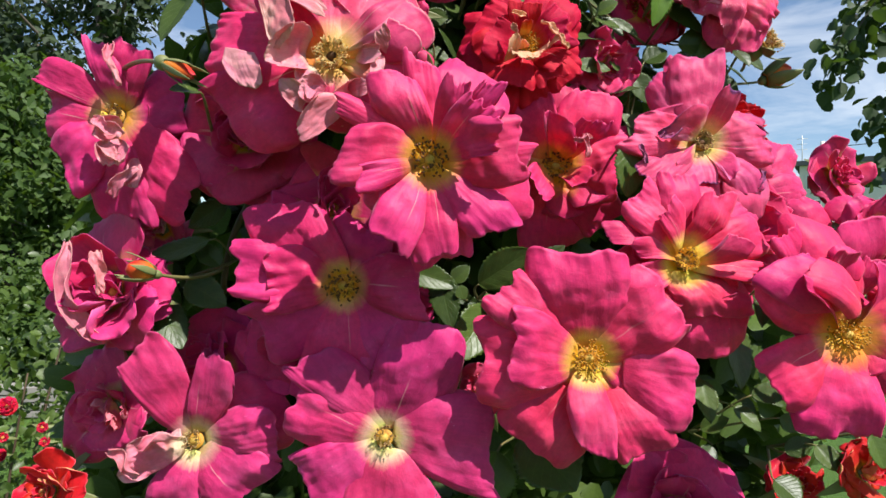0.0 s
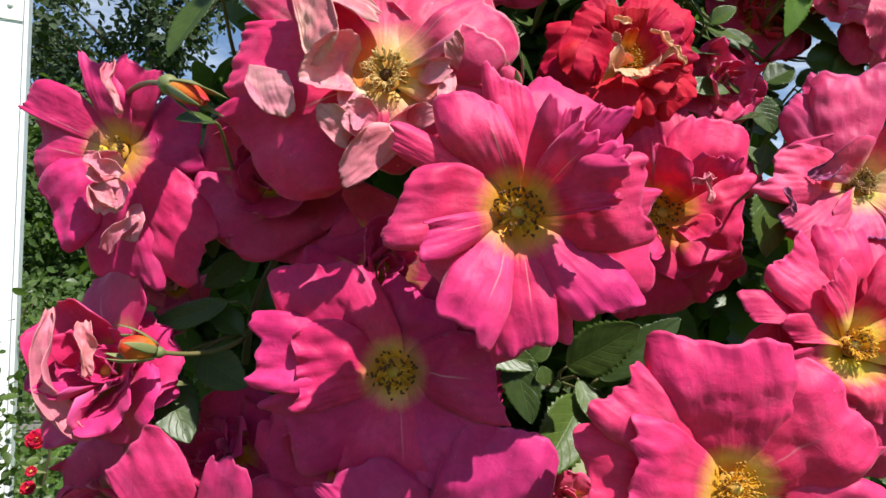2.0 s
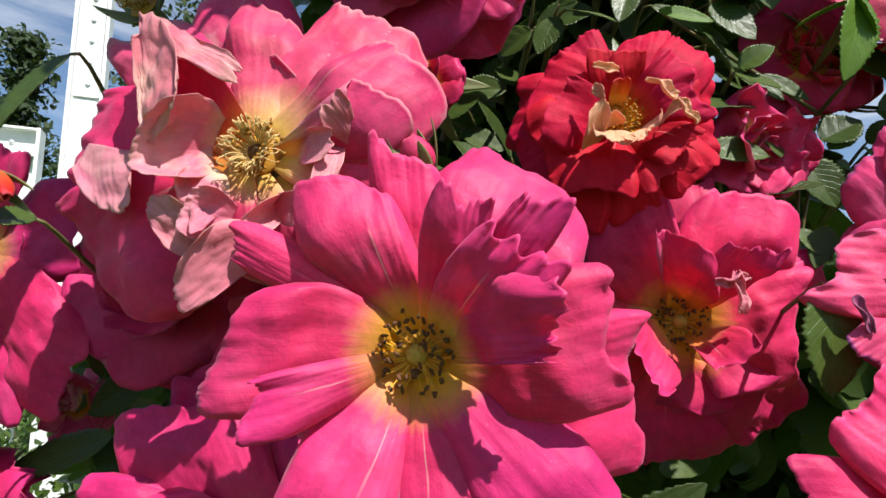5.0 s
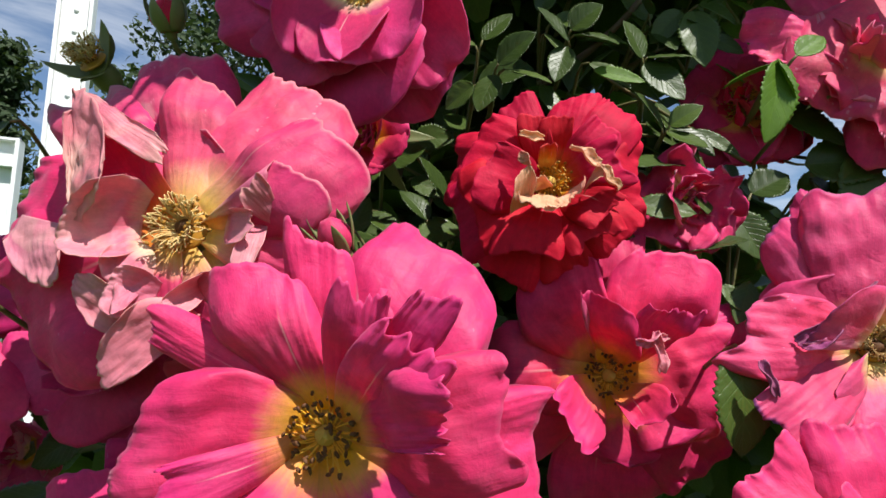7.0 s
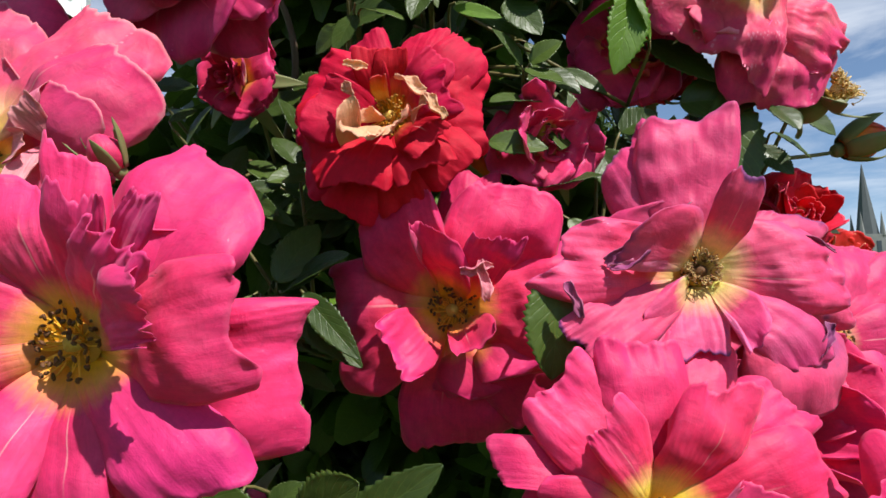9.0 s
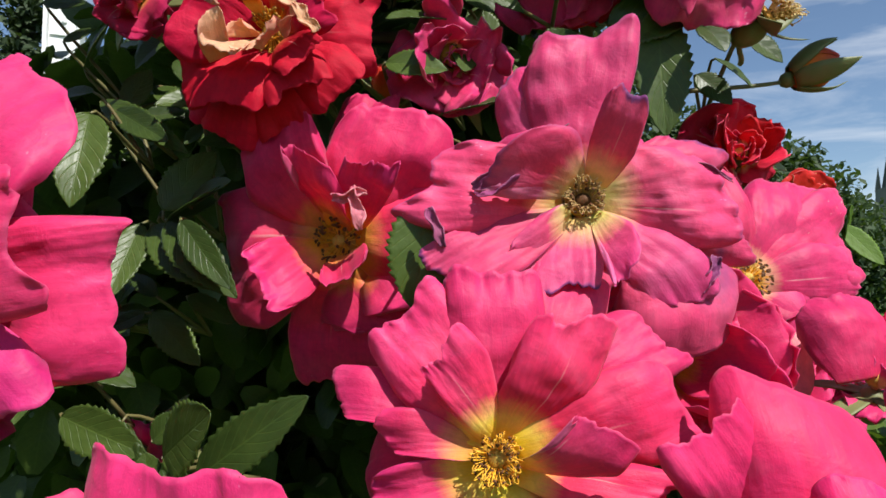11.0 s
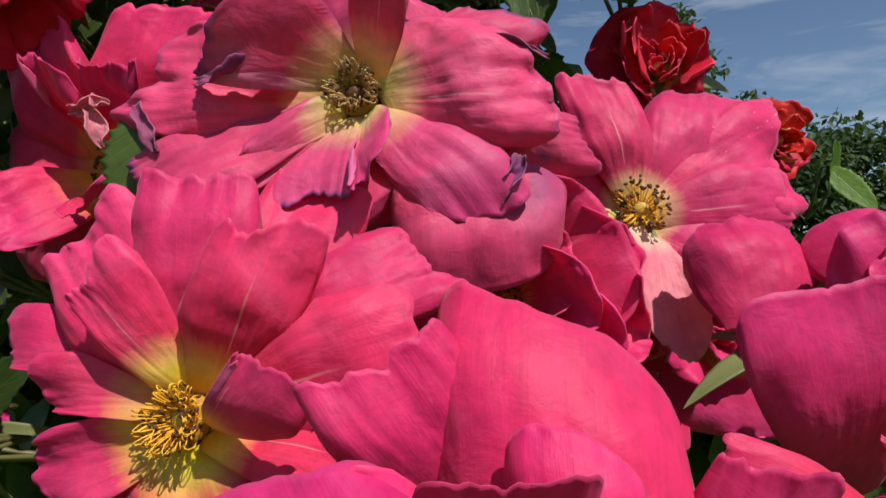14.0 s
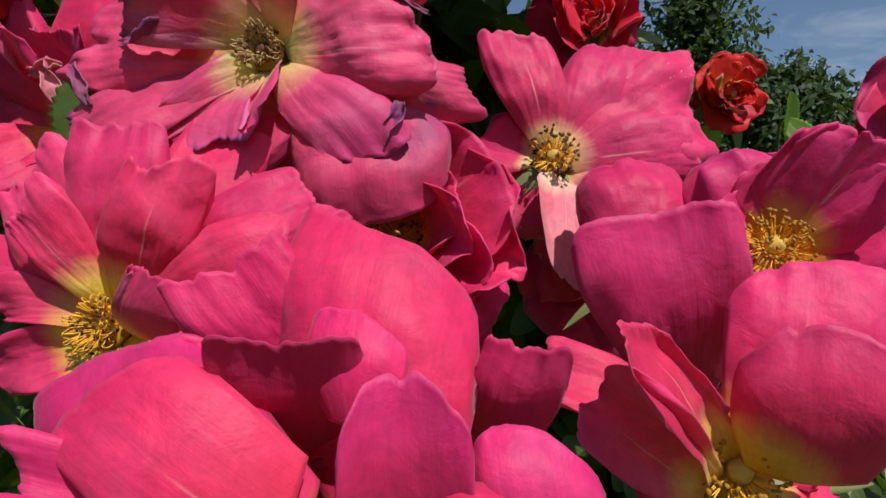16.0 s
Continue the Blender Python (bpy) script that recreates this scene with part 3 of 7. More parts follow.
def bloom(colour, place, yaw, pitch, heart, rows, words, span=None):
    """An open rose. rows: degrees round the eye, reach, lift and width of each petal in millimetres, its curl and its fold."""
    rng = random.Random(hash((round(place[0] * 1e4), round(place[2] * 1e4))) & 0xffff)
    front, back, _ = PALETTES[colour]
    fine = (20, 25) if heart != "none" else (16, 18)
    big = max([r[3] for r in rows] or [0]) > 48
    rough = {"purple": 1.7, "faded": 1.3, "pinkold": 1.4, "redpink": 1.4, "red": 1.4, "magentalight": 0.85}.get(colour, 1.0) * (0.7 if big else 1.0)
    ob = thing("rose_bloom", words, "rose", "roses on the bush", facing(place, yaw, pitch))
    ob_skin[ob.name] = (front, back)
    full = []
    for az, reach, lift, width, *more in rows:       # a broad petal is often two that overlap
        if width > 0.72 * reach and len(more) < 3 and heart != "none" and rng.random() < 0.22:
            turn = math.degrees(0.17 * width / max(reach, 12)) * rng.choice((-1, 1))
            full.append((az - turn, reach * rng.uniform(0.93, 1.0), lift - 2.5, width * 0.86, *more))
            full.append((az + turn, reach * rng.uniform(0.9, 1.03), lift + 1.0, width * 0.74, *more))
        else:
            full.append((az, reach, lift, width, *more))
    for az, reach, lift, width, *more in full:
        curl = more[0] if more else rng.uniform(-0.18, 0.05)
        fold = more[1] if len(more) > 1 else rng.uniform(0.05, 0.22)
        pale = fold > 0.9 and colour in ("faded", "pinkpale")
        p = part("petal", petal_mesh(rng, max(reach, 12) / 1000, lift / 1000, width / 1000, curl, fold, rough * (2.1 if curl > 0.22 else 1.0), *fine, (more[2] if len(more) > 2 else 3.5) / 1000), [PALE, PALE] if pale else [front, back], ob,
                 "withered pale petal rolled lengthwise" if fold > 0.9 else "")
        p.matrix_local = pose(0, 0, -0.0006 * rng.random(), 0, 0, az) @ pose(0, 0, 0, more[3] if len(more) > 3 else rng.uniform(-13, 13), 0, 0)
    # a plain under-row closes the gaps between the petals that stand out
    span = (span or sorted(r[1] for r in rows)[len(rows) // 2]) / 1000
    for i in range(6 if heart != "old" else 3):
        k = (0.84 if heart != "old" else 0.6) * rng.uniform(0.9, 1.08)
        p = part("petal", petal_mesh(rng, span * k, rng.uniform(-0.007, -0.001), span * 0.95, -0.1, 0.1, 1.2, 15, 17), [front, back], ob)
        p.matrix_local = pose(0, 0, -0.003, 0, 0, i * 62 + rng.uniform(-15, 15)) @ pose(0, 0, 0, rng.uniform(-12, 12), 0, 0)
    if heart != "none":
        stamen_parts(rng, ob, heart, 0.78 if colour == "purple" else 1.0)
    else:                                            # a full heart of small crumpled petals
        lean = pose(0, 0, 0, rng.uniform(-28, 28), rng.uniform(-28, 28), 0)
        for i in range(7):
            k = (0.34 + 0.05 * i) * rng.uniform(0.75, 1.35)
            p = part("petal", petal_mesh(rng, span * k, span * rng.uniform(0.22, 0.5), span * rng.uniform(0.4, 0.85), rng.uniform(0.0, 0.6), rng.uniform(0.25, 0.7), 1.5, 16, 17), [front, back], ob)
            p.matrix_local = lean @ pose(0, 0, 0.002, 0, 0, i * 137.5 + rng.uniform(-40, 40)) @ pose(0, 0, 0, rng.uniform(-25, 25), 0, 0)
        for i in range(5):                           # rolled tight in the middle
            p = part("petal", petal_mesh(rng, span * 0.16, span * (0.30 + 0.03 * i), span * 0.34, 0.7, 0.8, 1.6, 12, 13, 0.001), [front, back], ob)
            p.matrix_local = lean @ pose(0, 0, 0.001, 0, 0, i * 72 + rng.uniform(-35, 35)) @ pose(0, 0, 0, rng.uniform(-20, 20), 0, 0)
        bm = bmesh.new()
        blob(bm, (0, 0, 0.002), (0.0035, 0.0035, 0.003), None, 10, 8)
        part("pistil", bm, PISTIL, ob)
    calyx(rng, ob)
    STALKS.append((ob.matrix_world @ Vector((0, 0, -0.014)), (ob.matrix_world.to_3x3() @ Vector((0, 0, -1)))))
    return ob


def petal(ob, claw, tip, left, right, bow=4, ruffle=1.0, roll=0.0, skin=None, foot=0.40, eye=True, tone=None, dome=False):
    """A petal of the bloom ob between its claw, the middle of its rim and its two shoulders (metres). bow: millimetres by which it
    swells towards the flower's face; roll: millimetres by which the rim curls up; foot: the breadth of its claw, as a share;
    dome: an evenly round rim."""
    back = ob.matrix_world.inverted()
    C, T, L, R = (np.array(back @ Vector(p)) for p in (claw, tip, left, right))
    rng = random.Random(int(abs(tip[0]) * 1e5) * 31 + int(abs(tip[2]) * 1e5))
    off = np.linalg.norm(C[:2])
    if off < 0.016 and foot < 0.5 and not skin:                     # rooted under the stamens
        C = np.array((*(C[:2] * min(1.0, 0.0045 / off)), -0.0012 - 0.0012 * rng.random()))
    way = T - C
    size = np.linalg.norm(way)
    up = np.cross(way, R - L)
    if up[2] < 0:
        L, R, up = R, L, -up
    up = up / (np.linalg.norm(up) + 1e-9)
    s, v = np.meshgrid(np.linspace(0, 1, 30), np.linspace(-1, 1, 37), indexing="ij")
    av = np.abs(v)
    a = 0.55
    mid = (C + T) / 2 + up * 1.3 * bow / 1000

    def spine(t):
        t = np.asarray(t)[..., None]
        return (1 - t) ** 2 * C + 2 * t * (1 - t) * mid + t * t * T

    cap = a + (1 - a) * np.clip(1 - av ** (2.0 if dome else rng.uniform(2.4, 3.6)), 0, 1) ** (0.62 if dome else rng.uniform(0.40, 0.52))
    cap = cap + 0.055 * ruffle * waves(rng, v * 1.6, s * 0.2, 3) + 0.028 * ruffle * waves(rng, v * 5.0, s * 0.3, 4)
    for _ in range(rng.choice((0, 1, 1, 2))):        # nicks in the rim
        cap = cap - rng.uniform(0.01, 0.035) * np.exp(-((v - rng.uniform(-0.7, 0.7)) / rng.uniform(0.03, 0.10)) ** 2)
    wide = foot + (1 - foot) * smooth(s / 0.80) ** 0.62
    wide = wide / wide[-1, 0]
    l, r = L - spine(a), R - spine(a)
    e = (v * wide)[..., None]
    P = spine(s * cap) + 0.5 * (r - l) * e + 0.5 * (r + l) * e * e
    span = np.linalg.norm(r - l)
    side = np.cross(up, way / size)
    X, Y = (P - C) @ (way / size), (P - C) @ side
    free = smooth(s / 0.55)
    amp = min(1.0, span / 0.035) * ruffle / 1000
    rise = amp * free * (1.3 * dents(rng, X, Y, 0.024, 0.05, 4) + 0.48 * dents(rng, X, Y, 0.010, 0.018, 5) + 0.13 * dents(rng, X, Y, 0.0045, 0.008, 6))
    rise += 0.5 * amp * waves(rng, v * 3.0, s * 1.0, 4) * s ** 1.5
    seam = np.abs(waves(rng, v * 2.5 + 0.3 * np.sin(s * 4), s * 0.7, 3))
    rise -= 0.30 * amp * np.exp(-(seam / 0.08) ** 2) * smooth(s / 0.5)
    if skin:                                         # crumpled in sharp folds
        rise += 0.9 * amp * (np.abs(dents(rng, X, Y, 0.014, 0.024, 3)) + 0.6 * np.abs(dents(rng, X, Y, 0.006, 0.011, 4)) - 0.6)
    rise -= (-0.10 if skin else 0.085) * min(span, 0.045) * (smooth((s - 0.55) / 0.45) ** 2 + 0.8 * smooth((av - 0.5) / 0.5) ** 2 * s)   # edges fall back
    brim = smooth((s - 0.80) / 0.20) ** 2
    rise += brim * (roll / 1000 + 2.4 * amp * waves(rng, v * 2.2, s, 3) + 1.3 * amp * waves(rng, v * 5.0, s, 4) - 0.5 * amp)
    P = P + rise[..., None] * up
    front, under = (skin, skin) if skin else PALETTES[tone][:2] if tone else ob_skin[ob.name]
    # the yellow eye is a disc round the heart, whatever petal crosses it
    near = np.clip(np.linalg.norm(P, axis=-1) / 0.044, 0, 1) if eye else 0.35 + 0.65 * s
    f = smooth((s - 0.5) / 0.5)
    u = near * (1 - f) + np.maximum(s, 0.3) * f
    return part("petal", sheet("petal", P, 0.00014, (u, v * 0.5 + 0.5)), [front, under], ob,
                "withered pale petal" if skin == PALE else "cream inner petal with ruffled edge" if skin else "")


def withered(ob, a, b, width, mats, words, turn=0.0):
    """A shrivelled, rolled strip of petal from a to b, as a part of the bloom ob."""
    a, b = Vector(a), Vector(b)
    rng = random.Random(int(abs(a.x + b.z) * 1e5))
    long_ = (b - a).length
    width /= 1000
    s, v = np.meshgrid(np.linspace(0, 1, 30), np.linspace(-1, 1, 17), indexing="ij")
    body = (0.22 + 0.78 * np.sin(np.pi * (0.06 + 0.86 * s)) ** 0.7) * (1 + 0.35 * waves(rng, s * 2.5, v * 0.3, 3))
    ang = 1.0 + 0.7 * rng.random() + 0.9 * waves(rng, s * 1.8, v * 0.2, 3)
    lean = rng.uniform(-0.8, 0.8) + 1.2 * waves(rng, s * 1.2, v * 0.1, 2)
    y = width * 0.60 * body * (np.sin(ang * v + lean) - np.sin(lean)) / ang
    z = width * 0.60 * body * (np.cos(lean) - np.cos(ang * v + lean)) / ang
    y += width * 0.40 * waves(rng, s * 1.5, v * 0.4, 3)
    z += width * (0.30 * waves(rng, s * 2.0, v * 1.2, 4) + 0.16 * waves(rng, s * 5.0, v * 3.0, 4) + 0.07 * waves(rng, s * 11.0, v * 6.0, 4))
    x = long_ * (s + 0.07 * waves(rng, v * 2.5, s, 3))
    p = part("petal", sheet("petal", np.stack([x, y, z + 0.08 * long_ * np.sin(np.pi * s)], -1), 0.0003, (0.35 + 0.65 * s, v * 0.5 + 0.5)), mats, ob, words)
    p.matrix_local = ob.matrix_world.inverted() @ leaf_pose(a, b, turn + rng.uniform(-25, 25), (0.1, -0.9, 0.35))
    return p


def leaflet_mesh(rng, length, width):
    """A serrated leaflet along +x, folded a little along its midrib and drooping to its tip."""
    nu, nv = 46, 11
    s, v = np.meshgrid(np.linspace(0, 1, nu), np.linspace(-1, 1, nv), indexing="ij")
    shape = np.sin(np.pi * s ** 0.80) ** 0.72 * (1 - 0.08 * s)
    teeth = 1 - 0.17 * (np.mod(s * 13.5, 1.0)) * np.abs(v) ** 4 * smooth(s * 5)
    y = v * 0.5 * width * shape * teeth
    x = s * length + 0.05 * length * np.abs(v) * shape * 0.5
    droop, trough = rng.uniform(-0.20, 0.02), rng.uniform(0.05, 0.30)
    z = droop * length * s * s + trough * np.abs(y) + 0.03 * width * waves(rng, v * 2, s * 4, 4) * np.abs(v)
    z += 0.007 * width * np.abs(v) * np.sin(s * 24 - np.abs(v) * 5)
    return sheet("leaflet", np.stack([x, y, z], -1), 0.0003, (s, v * 0.5 + 0.5))


def leaf_pose(base, tip, roll, face):
    x = (Vector(tip) - Vector(base)).normalized()
    z = (Vector(face) - x * Vector(face).dot(x)).normalized()
    y = z.cross(x)
    return Matrix.Translation(base) @ Matrix((x, y, z)).transposed().to_4x4() @ pose(0, 0, 0, roll, 0, 0)


def spray(rows, words="dark green glossy serrated rose leaf spray", young=False):
    """A compound leaf: leaflets on one thin stalk. rows: base, tip (metres), width (mm) and roll of each leaflet."""
    rng = random.Random(int(abs(rows[0][0]) * 1e5) + len(rows))
    root = Vector(rows[0][:3])
    ob = thing("rose_leaf", words, "leaf", "leaves on the bush", Matrix.Translation(root))
    st = bmesh.new()
    back = root + Vector((rng.uniform(-0.01, 0.01), 0.035, -0.012))
    for r in rows:
        base, tip = Vector(r[:3]), Vector(r[3:6])
        p = part("leaflet", leaflet_mesh(rng, (tip - base).length, r[6] / 1000), [LEAF_YOUNG, LEAF_YOUNG] if young else [LEAF, LEAF_BACK], ob)
        p.matrix_local = Matrix.Translation(-root) @ leaf_pose(base, tip, r[7], (0.15, -0.75, 0.6))
        tube(st, bezier(back - root, (back + base) / 2 - root, base + (base - tip) * 0.2 - root, base - root, 5), [0.0009, 0.0009, 0.0008, 0.0007, 0.0006, 0.0005], 5)
    part("leaf_stalk", st, STEM, ob)
    return ob


# ---------------------------------------------------------------- buds and spent heads
def bud(base, tip, fat, colour, words, open_sepals=0.25, stem=None):
    """A closed bud: hip, wrapped petals, five narrow sepals, and its stalk bending down into the bush."""
    base, tip = Vector(base), Vector(tip)
    length = (tip - base).length
    rng = random.Random(int(abs(base.x) * 1e5))
    ob = thing("rose_bud", words, "rose bud", "buds on the bush", leaf_pose(base, tip, 0, (0.1, -0.8, 0.5)))
    bm = bmesh.new()
    blob(bm, (0, 0, 0), (0.20 * length, 0.17 * length, 0.17 * length), None, 10, 8)
    part("hip", bm, SEPAL, ob)
    front, back, _ = PALETTES[colour]
    for k in range(4):
        nu, nv = 14, 9
        s, v = np.meshgrid(np.linspace(0, 1, nu), np.linspace(-1, 1, nv), indexing="ij")
        rad = fat * np.sin(np.pi * (0.10 + 0.84 * s ** 0.9)) ** 0.75 * (1 - 0.05 * k)
        ang = v * 1.15 + k * math.tau / 4 + s * 0.8
        P = np.stack([length * (0.10 + 0.88 * s - 0.02 * k), rad * np.cos(ang), rad * np.sin(ang)], -1)
        part("petal", sheet("petal", P[:, ::-1], 0.0003, (0.4 + 0.6 * s, v * 0.5 + 0.5)), [front, back], ob)
    for k in range(5):
        nu, nv = 12, 5
        s, v = np.meshgrid(np.linspace(0, 1, nu), np.linspace(-1, 1, nv), indexing="ij")
        rad = fat * (1.05 * np.sin(np.pi * (0.14 + 0.62 * s)) ** 0.7 + open_sepals * s ** 2 * 2.0)
        ang = k * math.tau / 5 + v * (0.66 if open_sepals < 0.15 else 0.40) * (1 - s ** 1.5) * (1.0 if open_sepals < 0.6 else 0.7)
        P = np.stack([length * (0.05 + (0.98 if k % 2 else 1.2) * s * (1 - 0.25 * open_sepals)), rad * np.cos(ang), rad * np.sin(ang)], -1)
        part("sepal", sheet("sepal", P[:, ::-1], 0.0004, (s, v * 0.5 + 0.5)), [SEPAL, SEPAL], ob)
    stem_part(ob, stem or (base + Vector((0.002, 0.022, -0.006)), base + Vector((0.001, 0.012, -0.005)), base - (tip - base) * 0.5, base))
    return ob


def stem_part(ob, pts):
    """The stalk of a bud or head, thinning towards it."""
    bm, back = bmesh.new(), ob.matrix_world.inverted()
    tube(bm, [back @ Vector(p) for p in bezier(*pts, 10)], [0.0012 - 0.00003 * i for i in range(11)], 7)
    part("stem", bm, STEM, ob)


def spent(base, tip, words, stem=None):
    """A head that has dropped its petals: hip, reflexed sepals and a tuft of curled stamens."""
    base, tip = Vector(base), Vector(tip)
    d = (tip - base).normalized()
    m = d.to_track_quat("Z", "Y").to_matrix().to_4x4()
    ob = thing("spent_rose_head", words, "rose head", "buds on the bush", Matrix.Translation(base + d * 0.008) @ m)
    rng = random.Random(int(abs(base.z) * 1e5))
    stamen_parts(rng, ob, "curly")
    calyx(rng, ob, 0.7, 1.15, 0.012, 0.010)
    stem_part(ob, stem or (base + Vector((0.002, 0.022, -0.006)), base + Vector((0.001, 0.012, -0.005)), base - d * 0.01, base))
    return ob


def stalk(name, pts, radii, words, mat=None):
    bm = bmesh.new()
    tube(bm, bezier(*pts, 12), [radii[0] + (radii[1] - radii[0]) * i / 12 for i in range(13)], 8)
    ob = part(name, bm, mat or STEM)
    return tagged(ob, words, "rose cane", "canes of the bush")


# ---------------------------------------------------------------- foliage in quantity
def leaf_cloud(name, places, ways, ups, lengths, widths, materials, parent=None, rows=4):
    """Many small folded leaves in one mesh."""
    n = len(places)
    sv = np.linspace(0, 1, rows)
    wv = np.sin(np.pi * (0.08 + 0.86 * sv)) ** 0.8
    grid = np.array([(s, k * w) for s, w in zip(sv, wv) for k in (-1, 0, 1)])
    x = ways / np.linalg.norm(ways, axis=1, keepdims=True)
    z = ups - x * np.sum(ups * x, axis=1, keepdims=True)
    z /= np.linalg.norm(z, axis=1, keepdims=True) + 1e-9
    y = np.cross(z, x)
    L, W = lengths[:, None, None], widths[:, None, None]
    a, b = grid[None, :, 0:1], grid[None, :, 1:2]
    P = places[:, None, :] + x[:, None, :] * a * L + y[:, None, :] * b * W * 0.5 + z[:, None, :] * (np.abs(b) * W * 0.14 - 0.16 * a * a * L)
    verts = P.reshape(-1, 3)
    quad = np.array([(i * 3 + j, (i + 1) * 3 + j, (i + 1) * 3 + j + 1, i * 3 + j + 1) for i in range(rows - 1) for j in range(2)])
    faces = (quad[None] + (np.arange(n) * rows * 3)[:, None, None]).reshape(-1, 4)
    me = bpy.data.meshes.new(name)
    me.from_pydata(verts.tolist(), [], faces[:, ::-1].tolist())
    me.polygons.foreach_set("use_smooth", np.ones(len(faces), dtype=bool))
    co = np.tile(np.stack([grid[:, 0], grid[:, 1] * 0.5 + 0.5], -1), (n, 1))
    loops = np.empty(len(me.loops), dtype=np.int32)
    me.loops.foreach_get("vertex_index", loops)
    me.uv_layers.new(name="petal").data.foreach_set("uv", co[loops].astype(np.float32).ravel())
    me.update()
    return part(name, me, materials, parent)


GEN = np.random.default_rng(11)


def scatter(n, inside, low, high):
    """n random places in a box for which inside(p) holds."""
    low, high = np.array(low), np.array(high)
    got = []
    while len(got) < n:
        p = low + (high - low) * GEN.random(3)
        if inside(p):
            got.append(p)
    return np.array(got)


def random_ways(n, droop=0.3):
    w = GEN.normal(size=(n, 3))
    w[:, 2] -= droop
    u = GEN.normal(size=(n, 3)) * 0.55 + np.array([0.2, -0.5, 0.8])
    return w, u


TREE_LEAF = leaf_material("tree_leaf", (0.016, 0.036, 0.011), (0.045, 0.080, 0.022), gloss=0.55, see=0.2)
TREE_DARK = leaf_material("tree_leaf_dark", (0.016, 0.032, 0.012), (0.042, 0.066, 0.022), gloss=0.6, see=0.1)
TREE_LIGHT = leaf_material("tree_leaf_light", (0.026, 0.058, 0.010), (0.075, 0.125, 0.022), gloss=0.55, see=0.3)
BARK = plain("bark", (0.05, 0.040, 0.030), (0.14, 0.115, 0.09), 9, 0.9, bump=0.02)


def at(azimuth, distance, z=0.0):
    """A place on the plan by compass: degrees to the right of straight ahead."""
    return Vector((math.sin(radians(azimuth)) * distance, math.cos(radians(azimuth)) * distance, z))


def tree(spot, height, spread, leaves, leaf_size, mat, words, seed, low=0.25, clumps=26, narrow=False):
    """Trunk, limbs and a crown of leaves gathered in clumps at the ends of the limbs."""
    rng = random.Random(seed)
    ob = thing("tree", words, "tree", "", Matrix.Translation(spot))
    bm = bmesh.new()
    top = Vector((rng.uniform(-0.3, 0.3), rng.uniform(-0.3, 0.3), height * 0.9))
    r0 = height * 0.022
    tube(bm, bezier((0, 0, 0), (rng.uniform(-0.2, 0.2), 0, height * 0.3), (top.x, 0, height * 0.6), top, 8), [r0 * (1 - 0.9 * i / 8) for i in range(9)], 9)
    part("trunk", bm, BARK, ob)
    ends = []
    for i in range(clumps):
        f = low + (1 - low) * (i + rng.random()) / clumps
        a = i * 2.4 + rng.uniform(-0.4, 0.4)
        g = (1 - (f - low) / (1 - low) * 0.85) if narrow else math.sin(math.pi * min(1, 0.22 + 0.75 * (f - low) / (1 - low))) ** 0.7
        r = spread * g * rng.uniform(0.55, 1.0)
        e = Vector((math.cos(a) * r, math.sin(a) * r, height * f + rng.uniform(-0.2, 0.2)))
        s = Vector((0, 0, max(height * 0.12, e.z - r * (0.2 if narrow else 0.7))))
        limb = bmesh.new()
        tube(limb, bezier(s, s + (e - s) * 0.3 + Vector((0, 0, 0.1)), s + (e - s) * 0.7 + Vector((0, 0, 0.2)), e, 5), [r0 * 0.35 * (1 - 0.85 * k / 5) for k in range(6)], 5)
        part("limb", limb, BARK, ob)
        ends.append((e, spread * rng.uniform(0.22, 0.42)))
        ends.append(((e + s) * 0.5, spread * rng.uniform(0.15, 0.25)))
    P = []
    for k in range(leaves):
        e, r = ends[rng.randrange(len(ends))]
        d = Vector((rng.gauss(0, 1), rng.gauss(0, 1), rng.gauss(0, 0.7)))
        P.append(e + d.normalized() * r * rng.random() ** 0.45)
    P = np.array(P)
    w, u = random_ways(leaves)
    size = leaf_size * GEN.uniform(0.6, 1.3, leaves)
    leaf_cloud("crown", P, w, u, size, size * 0.6, mat, ob, rows=3)
    return ob

HOUSE = (38.53, 64.35, 1.25)
CHURCH = (94.5, 187.7, 1.0)
POST = (-1.828, 2.225, 0.0)
POST_TURN, SPLICE = 30, 2.476
FRAME = (-2.909, 3.146, 2.690)


# ---------------------------------------------------------------- ground and distance
def grass_material():
    w = Nodes("lawn")
    co = w.add("TexCoord").outputs["Object"]
    n1, n2, n3 = w.noise(co, 0.35, 5, 0.6), w.noise(co, 6.0, 4, 0.65), w.noise(co, 70.0, 3, 0.7)
    col = w.mix(w.math("ADD", w.math("MULTIPLY", n1, 0.5), w.math("MULTIPLY", n2, 0.5)), (0.045, 0.105, 0.018), (0.11, 0.19, 0.035))
    col = w.mix(0.6, col, w.mix(1.0, col, w.ramp(n3, (0.3, 0.5), (0.7, 1.4)), "MULTIPLY"))
    bp = w.add("Bump", {"Height": w.math("ADD", n2, n3), "Strength": 0.8, "Distance": 0.04}).outputs[0]
    return w.done(w.add("BsdfPrincipled", {"Base Color": col, "Roughness": 0.8, "Specular IOR Level": 0.2, "Normal": bp}).outputs[0])


bm = bmesh.new()
bmesh.ops.create_grid(bm, x_segments=60, y_segments=60, size=900)
for v in bm.verts:
    r = v.co.xy.length
    v.co.z = 0.6 * noise.noise(v.co * 0.01) * min(1, max(0, (r - 40) / 200))
tagged(part("ground", bm, grass_material()), "mown green lawn of the garden", "lawn", kind="structure")

